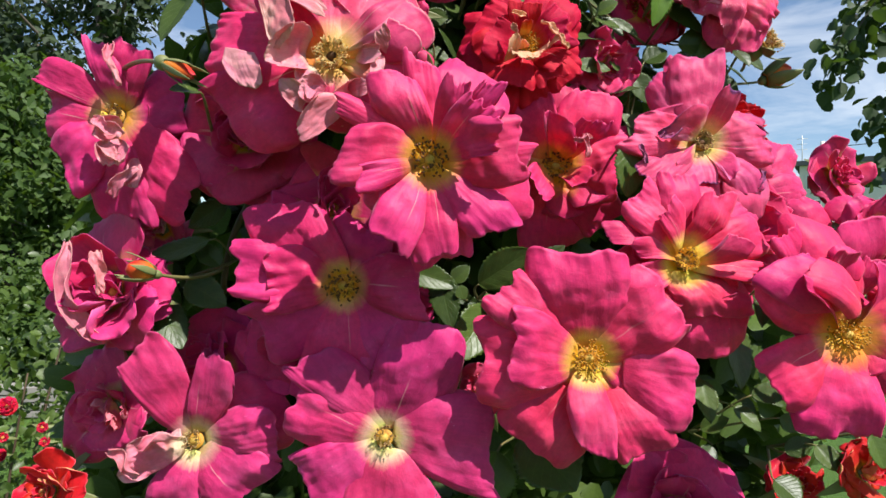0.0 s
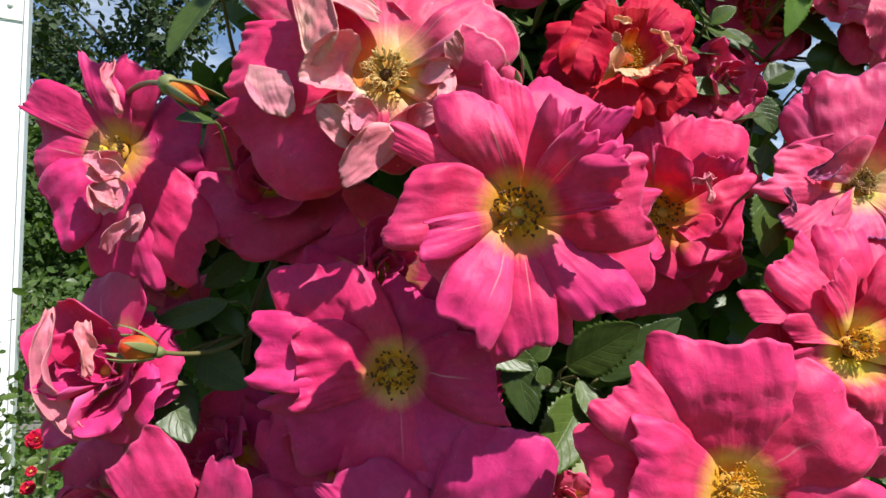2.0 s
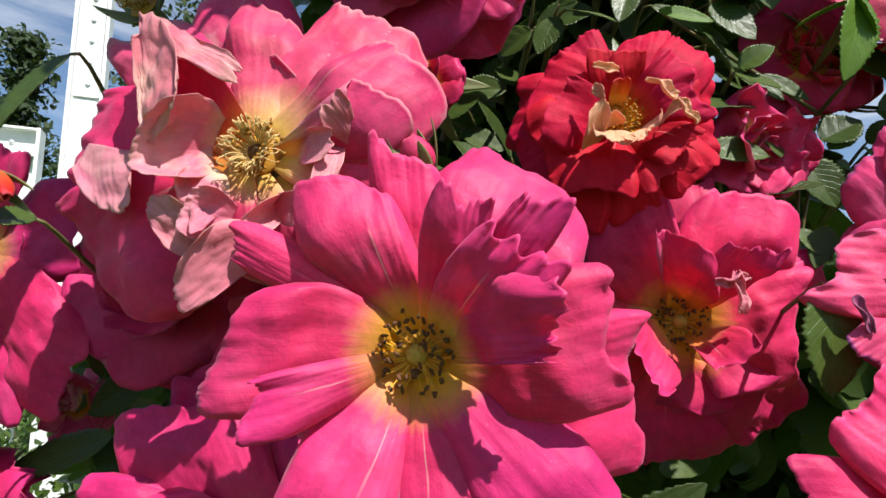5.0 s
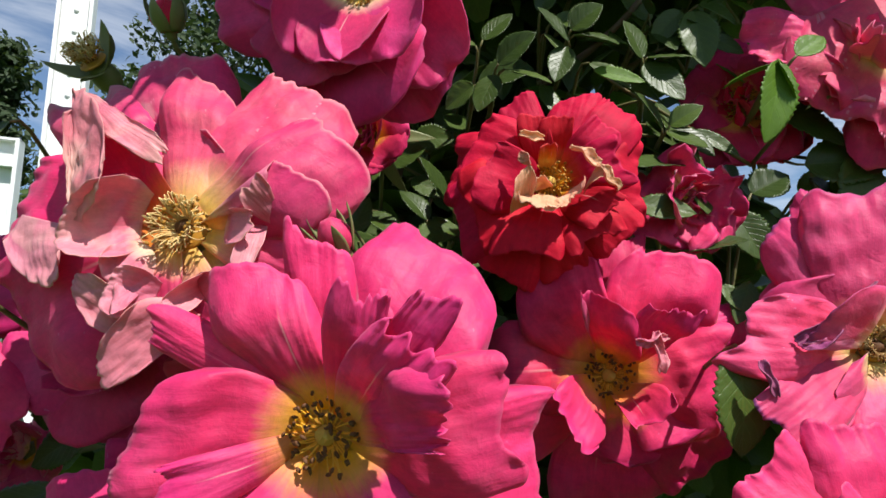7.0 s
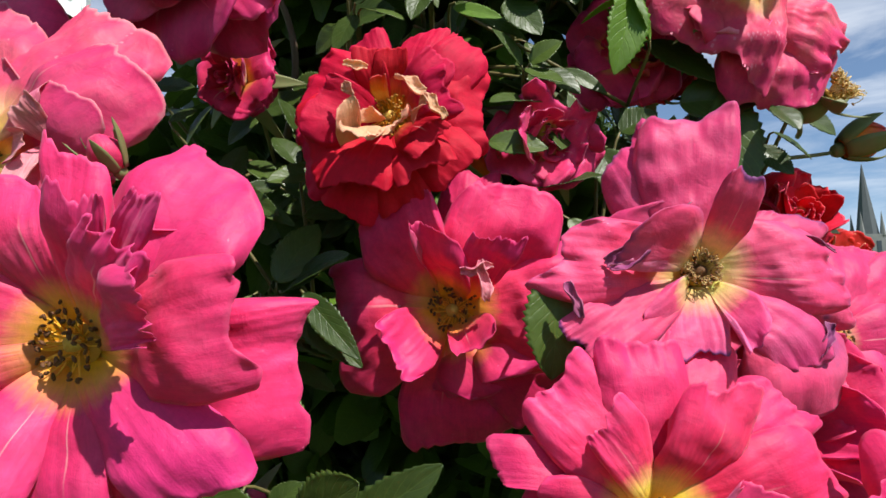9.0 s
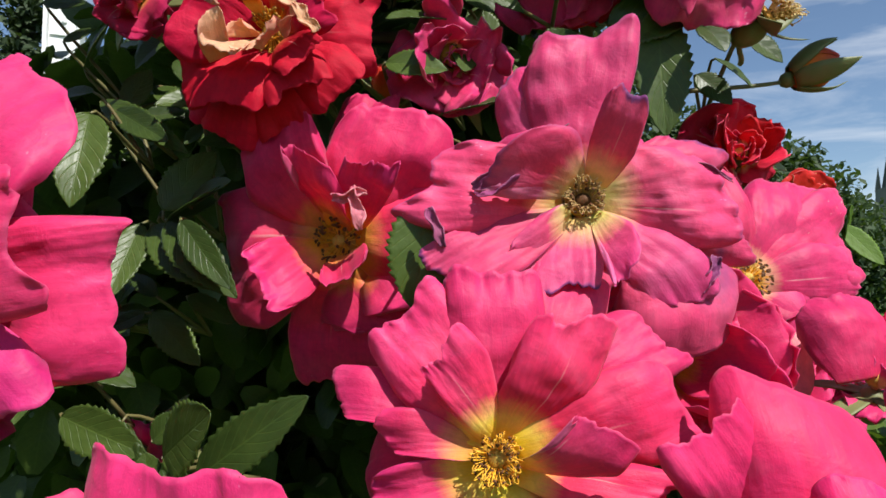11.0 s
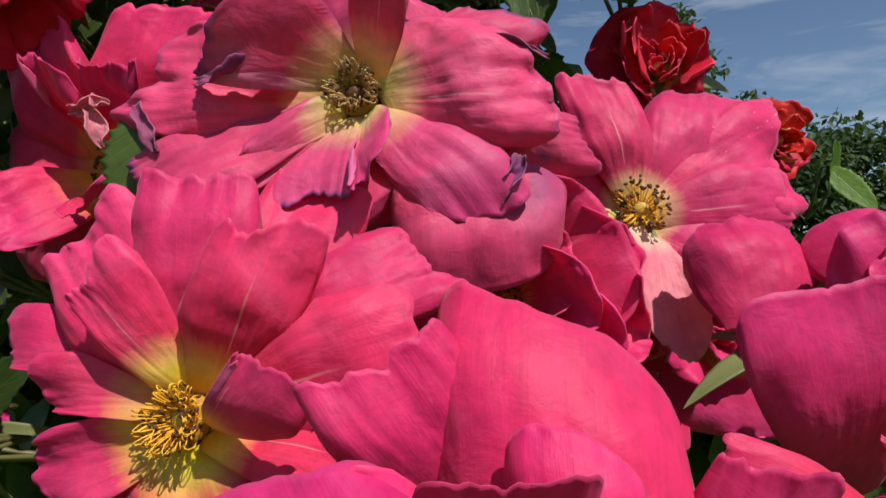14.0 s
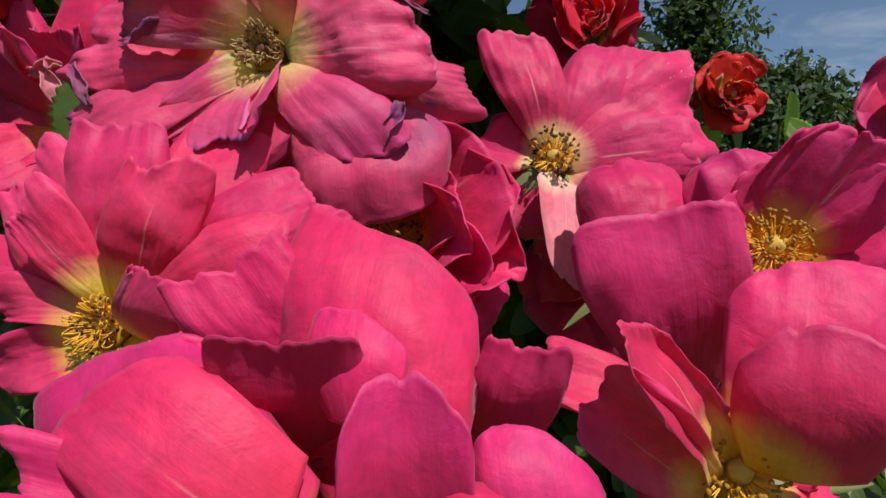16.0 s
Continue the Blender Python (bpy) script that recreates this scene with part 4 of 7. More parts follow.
# grass blades where the lawn comes near
n = 7000
spots = np.stack([GEN.uniform(-6.2, -1.6, n), GEN.uniform(2.0, 7.0, n), np.zeros(n)], -1)
ways = GEN.normal(size=(n, 3)) * 0.45 + np.array([0, 0, 1.0])
size = GEN.uniform(0.04, 0.10, n)
tagged(leaf_cloud("grass", spots, ways, GEN.normal(size=(n, 3)), size, size * 0.13, leaf_material("grass_blade", (0.05, 0.12, 0.015), (0.14, 0.25, 0.04), 0.6), rows=3),
       "short green grass blades on the lawn", "grass", kind="stuff")

tree(at(-29.5, 15), 10.5, 2.6, 9500, 0.185, TREE_DARK, "tall dark green broadleaf tree on the lawn", 3, low=0.2, clumps=34)
tree(at(-37.2, 18), 7.6, 1.9, 8000, 0.185, TREE_DARK, "tall dense dark tree behind the garden", 5, low=0.2, clumps=34)
tree(at(-36, 8.5), 3.3, 1.5, 10000, 0.105, TREE_LIGHT, "light green feathery shrub tree beside the lawn", 6, low=0.1, clumps=30)
tree(at(-31.5, 7.6), 2.7, 0.9, 7000, 0.095, TREE_LIGHT, "light green feathery shrub beside the lawn", 16, low=0.1, clumps=20)
tree(at(-45.5, 20), 9.6, 1.8, 6500, 0.22, TREE_DARK, "slender dark green conifer behind the pergola", 7, low=0.05, clumps=40, narrow=True)
tree(at(-40.5, 26), 7.6, 2.6, 4500, 0.28, TREE_DARK, "dark green tree behind the pergola", 8, low=0.1, clumps=24)
tree(at(4.5, 22), 10.2, 3.0, 12000, 0.27, TREE_LEAF, "large green tree behind the rose bush", 9, low=0.1, clumps=34)
tree(at(11.5, 24), 7.2, 2.9, 12000, 0.27, TREE_LEAF, "green tree behind the rose bush", 10, low=0.1, clumps=30)
tree(at(18.5, 27), 6.6, 3.2, 12000, 0.29, TREE_LEAF, "round green tree at the far end of the lawn", 12, low=0.1, clumps=28)
tree(at(23.5, 33), 5.0, 2.8, 8500, 0.28, TREE_LEAF, "low green tree at the far end of the lawn", 13, low=0.1, clumps=24)

# wooded edge all round, far off
n = 14000
ang = GEN.uniform(0, math.tau, n)
dist = GEN.uniform(75, 95, n)
hill = 3.4 + 1.4 * np.sin(ang * 9) + 1.0 * np.sin(ang * 23 + 1) + 0.6 * np.sin(ang * 61)
spots = np.stack([np.sin(ang) * dist, np.cos(ang) * dist, hill * GEN.random(n) ** 0.6], -1)
w_, u_ = random_ways(n)
size = GEN.uniform(0.7, 1.5, n)
tagged(leaf_cloud("far_trees", spots, w_, u_, size, size * 0.7, TREE_DARK, rows=3), "belt of dark green trees far behind the garden", "trees", kind="stuff")

# drooping linden boughs close by
ob = thing("tree", "linden tree boughs with broad dark green leaves hanging down", "tree", "", Matrix.Translation((4.6, 3.6, 0)))
bm = bmesh.new()
tube(bm, bezier((0, 0, 0), (0.05, 0, 1.5), (-0.05, 0.05, 3.2), (0.1, 0, 5.2), 10), [0.16 - 0.011 * i for i in range(11)], 12)
part("trunk", bm, BARK, ob)
P = []
rngt = random.Random(4)
for k in range(22):
    drop = rngt.uniform(0.3, 0.8)
    e = Vector((-2.30 + rngt.random() ** 1.3 * (0.7 if k % 3 else 1.6), rngt.uniform(-0.3, 0.3), rngt.choice((rngt.uniform(2.55, 3.1), rngt.uniform(2.0, 2.6) - 0.05))))
    if e.z < 2.5:
        e.x += 0.25
    z0 = e.z + drop
    path = bezier((0, 0, z0 - 0.2), (-0.7, 0, z0 + 0.3), (e.x * 0.8, e.y, z0 + 0.2), e, 10)
    bm = bmesh.new()
    tube(bm, path, [0.02 - 0.0017 * i for i in range(11)], 5)
    part("limb", bm, BARK, ob)
    for q in path[5:]:
        for _ in range(15):
            P.append(q + Vector((rngt.gauss(0, 0.065), rngt.gauss(0, 0.07), rngt.gauss(-0.04, 0.065))))
P = np.array(P)
w_ = GEN.normal(size=P.shape) * 0.6 + np.array([0, 0, -0.8])
size = GEN.uniform(0.055, 0.10, len(P))
leaf_cloud("crown", P, w_, GEN.normal(size=P.shape) + np.array([0, -0.6, 0.5]), size, size * 0.85, TREE_LEAF, ob)


def box(bm, x0, x1, y0, y1, z0, z1):
    m = Matrix.Translation(((x0 + x1) / 2, (y0 + y1) / 2, (z0 + z1) / 2)) @ Matrix.Diagonal((x1 - x0, y1 - y0, z1 - z0, 1))
    bmesh.ops.create_cube(bm, size=1.0, matrix=m)


def boxes(name, dims, mat, parent, bevel=0.0, label=""):
    bm = bmesh.new()
    for d in dims:
        box(bm, *d)
    if bevel:
        bmesh.ops.bevel(bm, geom=bm.edges[:], offset=bevel, segments=2, affect="EDGES", clamp_overlap=True)
    return part(name, bm, mat, parent, label)


# ---------------------------------------------------------------- far buildings
RENDERED = plain("pale_render", (0.60, 0.58, 0.54), (0.72, 0.70, 0.66), 0.8, 0.8, bump=0.01)
ROOF = plain("grey_roof", (0.045, 0.055, 0.06), (0.085, 0.095, 0.10), 0.6, 0.8, bump=0.01)
PANE = plain("dark_glass", (0.02, 0.025, 0.03), (0.05, 0.06, 0.07), 0.5, 0.12, bump=0.0005)
STONE = plain("weathered_stone", (0.10, 0.11, 0.11), (0.20, 0.20, 0.19), 0.5, 0.85, bump=0.05)

house = thing("apartment_building", "flat-roofed pale building with rows of dark windows", "building", "", Matrix.Translation(HOUSE) @ pose(0, 0, 0, 0, 0, -34))
boxes("wall", [(0, 44, 0, 10, -1.8, 9.2)], RENDERED, house)
boxes("roof", [(-0.5, 44.5, -0.5, 10.5, 9.2, 9.7)], ROOF, house)
for k in range(20):
    for z in (1.2, 3.9, 6.6):
        wob = boxes("window", [(0.6 + 2.1 * k, 2.0 + 2.1 * k, -0.06, -0.01, z, z + 1.6)], WHITE_PAINT, house)
        boxes("pane", [(0.7 + 2.1 * k, 1.25 + 2.1 * k, -0.09, -0.065, z + 0.1, z + 1.5), (1.35 + 2.1 * k, 1.9 + 2.1 * k, -0.09, -0.065, z + 0.1, z + 1.5)], PANE, wob)
boxes("chimney", [(1.6, 2.4, 3, 4.5, 9.7, 11.0), (2.6, 3.1, 3, 3.6, 9.7, 10.6)], ROOF, house)
bm = bmesh.new()
tube(bm, [(0.1, 3, 9.6), (0.1, 3, 13.0)], 0.05, 5)
for z in (11.4, 12.0, 12.6):
    tube(bm, [(-0.4, 3, z), (0.6, 3, z)], 0.03, 5)
part("antenna", bm, STEEL, house)
bm = bmesh.new()
tube(bm, [(2.0, 3.5, 10.9), (2.0, 3.5, 12.2)], 0.22, 8)
part("flue", bm, STEEL, house)
bm = bmesh.new()
tube(bm, bezier((3, 0, 11.0), (12, -2, 10.8), (22, -4, 11.0), (44, -6, 11.6), 10), 0.045, 5)
tagged(part("overhead_cable", bm, ROOF), "thin dark overhead cable before the building", "cable").matrix_world = house.matrix_world.copy()

church = thing("church", "grey stone church tower with a slender dark spire", "church", "", Matrix.Translation(CHURCH))
boxes("tower", [(-3.2, 3.2, -3.2, 3.2, -1.2, 26)], STONE, church)
bm = bmesh.new()
bmesh.ops.create_cone(bm, cap_ends=True, segments=8, radius1=3.0, radius2=0.12, depth=21, matrix=Matrix.Translation((0, 0, 36.5)))
part("spire", bm, ROOF, church)
for sx in (-1, 1):
    for sy in (-1, 1):
        bm = bmesh.new()
        bmesh.ops.create_cone(bm, cap_ends=True, segments=6, radius1=0.8, radius2=0.05, depth=7, matrix=Matrix.Translation((2.7 * sx, 2.7 * sy, 29)))
        part("pinnacle", bm, STONE, church)
for sx in (-1.2, 1.2):
    boxes("belfry_window", [(sx - 0.6, sx + 0.6, -3.3, -3.2, 19, 24)], PANE, church)
boxes("nave", [(-16, 34, 3.3, 18, -1.2, 16)], STONE, church)
boxes("nave_roof", [(-16.5, 34.5, 3.0, 18.3, 16, 18.5)], ROOF, church)

# ---------------------------------------------------------------- white steel pergola
post = thing("pergola_post", "white painted steel channel post with a row of bolts", "post", "pergola", Matrix.Translation(POST) @ pose(0, 0, 0, 0, 0, POST_TURN))
boxes("web", [(-0.052, 0.052, 0.0, 0.008, 0, 3.6)], WHITE_PAINT, post, 0.001)
boxes("flange", [(-0.066, -0.0525, -0.03, 0.06, 0, 3.6)], WHITE_PAINT, post, 0.002)
boxes("flange", [(0.0525, 0.066, -0.03, 0.06, 0, 3.6)], WHITE_PAINT, post, 0.002)
boxes("splice_plate", [(-0.046, 0.046, -0.008, -0.0005, SPLICE, SPLICE + 1.1)], WHITE_PAINT, post, 0.001)
for k in range(11):
    bm = bmesh.new()
    blob(bm, (0.004, -0.008, SPLICE + 0.055 + 0.094 * k), (0.011, 0.009, 0.011), None, 8, 6)
    part("bolt", bm, STEEL, post)
beam = thing("pergola", "white painted steel frame with a riveted cross beam", "pergola", "pergola", Matrix.Translation(FRAME) @ pose(0, 0, 0, 0, 0, POST_TURN))
boxes("cross_beam", [(-2.4, 0.0, 0, 0.01, -0.16, 0.0), (-2.4, 0.0, -0.05, 0.06, -0.012, 0.002), (-2.4, 0.0, -0.05, 0.06, -0.17, -0.158)], WHITE_PAINT, beam, 0.001)
boxes("upright", [(-0.13, -0.02, 0.012, 0.022, -FRAME[2], -0.17), (-0.02, 0.0, -0.055, 0.065, -FRAME[2], 0.003)], WHITE_PAINT, beam, 0.001)
for k in range(9):
    bm = bmesh.new()
    blob(bm, (-0.15 - 0.16 * k, -0.004, -0.085), (0.014, 0.01, 0.014), None, 8, 6)
    part("rivet", bm, STEEL, beam)

# ---------------------------------------------------------------- planks and fence on the lawn
PLANK = plain("grey_plank", (0.16, 0.145, 0.13), (0.33, 0.31, 0.28), 14, 0.85, bump=0.004)
stack = thing("plank_stack", "stack of weathered grey planks lying on the grass", "planks", "", Matrix.Translation((-3.75, 5.35, 0)) @ pose(0, 0, 0, 0, 0, 6))
for k in range(4):
    boxes("plank", [(-0.9 + 0.02 * (k % 2), 0.42 - 0.03 * (k % 3), -0.12, 0.14, 0.012 + 0.068 * k, 0.07 + 0.068 * k)], PLANK, stack, 0.006)
for k, x in enumerate((-7.4, -5.9, -4.4)):
    bm = bmesh.new()
    tube(bm, [(0, 0, 0), (0, 0, 1.75)], 0.02, 8)
    f = part("fence_post", bm, STEEL)
    f.location = (x, 9.2, 0)
    tagged(f, "thin white metal fence post on the lawn", "post", "fence posts")


# ---------------------------------------------------------------- the rose bush that the camera passes
def in_bush(p):
    x, y, z = p
    if y < (0.475 + 0.05 * abs(math.sin(9 * x + 2)) + 0.5 * min(0.14, max(0.0, 1.56 - z)) if z < 1.755 else 0.35):
        return False
    if x > 0.12 and z < 1.47 and y < 0.64:
        return False
    right = (0.275 if z > 1.46 else 0.36) - 1.1 * max(0.0, z - 1.50) + (y - 0.4) * 0.2
    left = -0.60 * y + 0.9 * max(0.0, z - 1.58)
    return left < x < right


def bush_leaves(name, n, low, high, rule, words, lo=0.028, hi=0.052, mats=None):
    P = scatter(n, rule, low, high)
    w, u = random_ways(n, 0.4)
    size = GEN.uniform(lo, hi, n)
    return tagged(leaf_cloud(name, P, w, u, size, size * 0.62, mats or LEAF, rows=5), words, "foliage", kind="stuff")


bush_leaves("bush_foliage", 9000, (-0.50, 0.34, 1.05), (0.42, 0.84, 1.80), in_bush, "dense dark green rose leaves inside the bush")
# leaves added over the top to keep sun off the bush's inside
bush_leaves("bush_foliage", 2600, (-0.13, 0.35, 1.755), (0.22, 0.66, 1.98), lambda p: True, "green rose leaves added above the bush to shade its inside")
bush_leaves("bush_foliage", 2600, (-0.12, 0.47, 1.62), (0.20, 0.62, 1.80), in_bush, "green rose leaves high in the bush")
# unseen clump, added only to cast shade on the mauve rose below
bush_leaves("bush_foliage", 160, (-0.08, 0.235, 1.79), (0.02, 0.275, 1.83), lambda p: True, "unseen green rose leaves added to shade the topmost mauve rose")
# unseen canopy towards the sun, made up to darken the foliage behind
bush_leaves("bush_foliage", 2400, (0.12, 0.37, 1.81), (0.42, 0.51, 1.97), lambda p: p[0] < 0.33 or p[1] > 0.46, "unseen green rose leaves added to block sun from the deep foliage")
bush_leaves("bush_foliage", 3200, (-0.28, 0.42, 0.12), (0.42, 0.85, 1.25), lambda p: True, "dark green leaves low in the rose bush")



def rose_bush(spot, wide, height, leaves, flowers, words, seed):
    """Another rose bush on the lawn: canes, leaves and small red flowers."""
    rng = random.Random(seed)
    ob = thing("rose_bush", words, "rose bush", "other rose bushes", Matrix.Translation(spot))
    P = []
    for k in range(9):
        bm = bmesh.new()
        a = rng.uniform(0, math.tau)
        e = Vector((math.cos(a) * wide * rng.uniform(0.3, 1), math.sin(a) * wide * rng.uniform(0.3, 1), height * rng.uniform(0.75, 1.0)))
        path = bezier((0.05 * math.cos(a), 0.05 * math.sin(a), 0), (e.x * 0.2, e.y * 0.2, e.z * 0.4), (e.x * 0.7, e.y * 0.7, e.z * 0.8), e, 10)
        tube(bm, path, [0.007 - 0.0005 * i for i in range(11)], 6)
        part("cane", bm, CANE, ob)
        P += [q for q in path[2:] for _ in range(leaves // 81)]
    P = np.array(P)
    P += GEN.normal(size=P.shape) * np.array([wide * 0.22, wide * 0.22, 0.10])
    P[:, 2] = np.abs(P[:, 2])
    w, u = random_ways(len(P))
    size = GEN.uniform(0.018, 0.036, len(P))
    leaf_cloud("leaves", P, w, u, size, size * 0.65, LEAF, ob, rows=5)
    return ob


rose_bush((-1.28, 1.62, 0), 0.42, 1.42, 3200, 5, "green rose bush with small red roses", 21)
rose_bush((-2.35, 2.6, 0), 0.55, 1.50, 3200, 5, "green rose bush with glossy leaves beside the lawn", 22)
rose_bush((-3.3, 3.9, 0), 0.6, 1.5, 2400, 5, "green rose bush with glossy leaves beside the fence", 23)


# ---------------------------------------------------------------- the roses, petal by petal
WIDE = bloom("pink", (-0.006, 0.2655, 1.5398), 0, 2, "open", [], "wide open pink rose with a golden eye of brown-tipped stamens", 42)
# petals of WIDE
petal(WIDE, (0.0020, 0.2750, 1.5520), (0.0140, 0.2810, 1.5880), (-0.0050, 0.2770, 1.5830), (0.0290, 0.2680, 1.5600), bow=4)
petal(WIDE, (-0.0060, 0.2720, 1.5520), (-0.0100, 0.2610, 1.5830), (-0.0180, 0.2620, 1.5810), (0.0000, 0.2640, 1.5710), bow=3)
petal(WIDE, (-0.0130, 0.2700, 1.5520), (-0.0460, 0.2580, 1.5630), (-0.0350, 0.2620, 1.5520), (-0.0350, 0.2600, 1.5650), bow=2)
petal(WIDE, (-0.0070, 0.2680, 1.5510), (-0.0180, 0.2560, 1.5750), (-0.0330, 0.2560, 1.5670), (-0.0050, 0.2600, 1.5590), bow=6)
petal(WIDE, (0.0020, 0.2680, 1.5360), (0.0410, 0.2770, 1.5380), (0.0340, 0.2760, 1.5120), (0.0370, 0.2730, 1.5500), bow=3)
petal(WIDE, (-0.0050, 0.2700, 1.5260), (0.0020, 0.2700, 1.4960), (-0.0150, 0.2700, 1.4960), (0.0140, 0.2710, 1.5050), bow=3)
petal(WIDE, (-0.0070, 0.2640, 1.5260), (-0.0030, 0.2590, 1.4970), (-0.0140, 0.2590, 1.5000), (0.0070, 0.2600, 1.5070), bow=3)
petal(WIDE, (0.0020, 0.2660, 1.5300), (0.0220, 0.2620, 1.5080), (0.0050, 0.2620, 1.5130), (0.0330, 0.2660, 1.5200), bow=4)
petal(WIDE, (0.0030, 0.2650, 1.5370), (0.0330, 0.2590, 1.5430), (0.0290, 0.2620, 1.5270), (0.0240, 0.2570, 1.5580), bow=4)
petal(WIDE, (-0.0140, 0.2630, 1.5300), (-0.0210, 0.2510, 1.5040), (-0.0280, 0.2510, 1.5190), (-0.0100, 0.2540, 1.5030), bow=5)
petal(WIDE, (-0.0130, 0.2660, 1.5410), (-0.0440, 0.2500, 1.5380), (-0.0370, 0.2510, 1.5260), (-0.0280, 0.2520, 1.5540), bow=6)
petal(WIDE, (-0.0150, 0.2630, 1.5370), (-0.0330, 0.2470, 1.5310), (-0.0310, 0.2470, 1.5230), (-0.0280, 0.2490, 1.5370), bow=4)
petal(WIDE, (0.0010, 0.2640, 1.5490), (0.0070, 0.2480, 1.5680), (-0.0010, 0.2460, 1.5670), (0.0110, 0.2500, 1.5650), bow=2, ruffle=2.2)
petal(WIDE, (0.0040, 0.2620, 1.5470), (0.0190, 0.2480, 1.5690), (0.0110, 0.2510, 1.5650), (0.0220, 0.2460, 1.5610), bow=2, ruffle=2.0)
petal(WIDE, (0.0050, 0.2620, 1.5440), (0.0210, 0.2470, 1.5430), (0.0180, 0.2450, 1.5560), (0.0130, 0.2510, 1.5390), bow=3, ruffle=2.4)
petal(WIDE, (0.0070, 0.2600, 1.5450), (0.0160, 0.2450, 1.5590), (0.0040, 0.2470, 1.5600), (0.0210, 0.2440, 1.5500), bow=3, ruffle=2.4)
# end of WIDE
CORAL = bloom("coral", (0.067, 0.354, 1.5490), -6, 0, "open", [], "coral pink rose cupped round its golden eye", 40)
# petals of CORAL
petal(CORAL, (0.0690, 0.3580, 1.5600), (0.0770, 0.3620, 1.6000), (0.0610, 0.3600, 1.5930), (0.0830, 0.3620, 1.5930), bow=2)
petal(CORAL, (0.0910, 0.3560, 1.5610), (0.1170, 0.3600, 1.5670), (0.1100, 0.3600, 1.5570), (0.1100, 0.3600, 1.5750), bow=2)
petal(CORAL, (0.0750, 0.3600, 1.5430), (0.0970, 0.3600, 1.5130), (0.0810, 0.3600, 1.5130), (0.1080, 0.3610, 1.5320), bow=3)
petal(CORAL, (0.0650, 0.3500, 1.5430), (0.0650, 0.3620, 1.5000), (0.0460, 0.3580, 1.5090), (0.0900, 0.3620, 1.5150), bow=3)
petal(CORAL, (0.0750, 0.3520, 1.5510), (0.1020, 0.3470, 1.5510), (0.0970, 0.3510, 1.5270), (0.1030, 0.3470, 1.5680), bow=4)
petal(CORAL, (0.0590, 0.3540, 1.5470), (0.0370, 0.3500, 1.5440), (0.0470, 0.3500, 1.5350), (0.0360, 0.3520, 1.5550), bow=3)
petal(CORAL, (0.0600, 0.3480, 1.5580), (0.0540, 0.3380, 1.5880), (0.0350, 0.3420, 1.5670), (0.0660, 0.3380, 1.5730), bow=5)
petal(CORAL, (0.0740, 0.3480, 1.5600), (0.0880, 0.3430, 1.5910), (0.0660, 0.3380, 1.5750), (0.1060, 0.3480, 1.5710), bow=5)
petal(CORAL, (0.0660, 0.3450, 1.5540), (0.0590, 0.3310, 1.5760), (0.0580, 0.3350, 1.5670), (0.0740, 0.3320, 1.5600), bow=2, ruffle=1.6)
petal(CORAL, (0.0710, 0.3420, 1.5540), (0.0850, 0.3290, 1.5690), (0.0730, 0.3320, 1.5660), (0.0910, 0.3320, 1.5630), bow=2, ruffle=2)
petal(CORAL, (0.0690, 0.3450, 1.5450), (0.0750, 0.3310, 1.5350), (0.0680, 0.3340, 1.5400), (0.0830, 0.3310, 1.5460), bow=3, roll=2)
petal(CORAL, (0.0610, 0.3450, 1.5450), (0.0510, 0.3290, 1.5350), (0.0500, 0.3310, 1.5480), (0.0620, 0.3310, 1.5290), bow=3, roll=2)
petal(CORAL, (0.0570, 0.3530, 1.5500), (0.0260, 0.3510, 1.5460), (0.0360, 0.3510, 1.5180), (0.0290, 0.3500, 1.5680), bow=4)
# end of CORAL
SHADED = bloom("magenta", (-0.0504, 0.299, 1.4818), 0, 4, "open", [], "shaded magenta-pink rose with a golden eye of dark-tipped stamens", 36)
# petals of SHADED
petal(SHADED, (-0.0470, 0.3010, 1.4920), (-0.0410, 0.3020, 1.5120), (-0.0560, 0.3020, 1.5170), (-0.0260, 0.3020, 1.4990), bow=2)
petal(SHADED, (-0.0600, 0.2970, 1.4920), (-0.0750, 0.2920, 1.5220), (-0.0970, 0.2900, 1.5090), (-0.0540, 0.2940, 1.5110), bow=4)
petal(SHADED, (-0.0570, 0.2970, 1.4750), (-0.0900, 0.2910, 1.4620), (-0.0730, 0.2920, 1.4440), (-0.0930, 0.2890, 1.4740), bow=4)
petal(SHADED, (-0.0520, 0.2980, 1.4720), (-0.0510, 0.2930, 1.4400), (-0.0710, 0.2930, 1.4440), (-0.0310, 0.2930, 1.4450), bow=3)
petal(SHADED, (-0.0410, 0.2970, 1.4750), (-0.0300, 0.2910, 1.4450), (-0.0400, 0.2920, 1.4420), (-0.0130, 0.2850, 1.4680), bow=3)
petal(SHADED, (-0.0390, 0.2970, 1.4830), (-0.0130, 0.2850, 1.4790), (-0.0150, 0.2850, 1.4650), (-0.0230, 0.2900, 1.4980), bow=4, ruffle=1.4)
petal(SHADED, (-0.0600, 0.2970, 1.4860), (-0.0990, 0.2860, 1.4900), (-0.0920, 0.2830, 1.4760), (-0.0940, 0.2880, 1.5060), bow=4)
petal(SHADED, (-0.0610, 0.2950, 1.4830), (-0.0820, 0.2830, 1.4800), (-0.0770, 0.2840, 1.4680), (-0.0740, 0.2850, 1.5020), bow=3, ruffle=1.5)
# end of SHADED
BRIGHT = bloom("hot", (0.0683, 0.2795, 1.4486), 2, 12, "fresh", [], "bright sunlit rose-pink bloom with a fresh golden eye", 36)
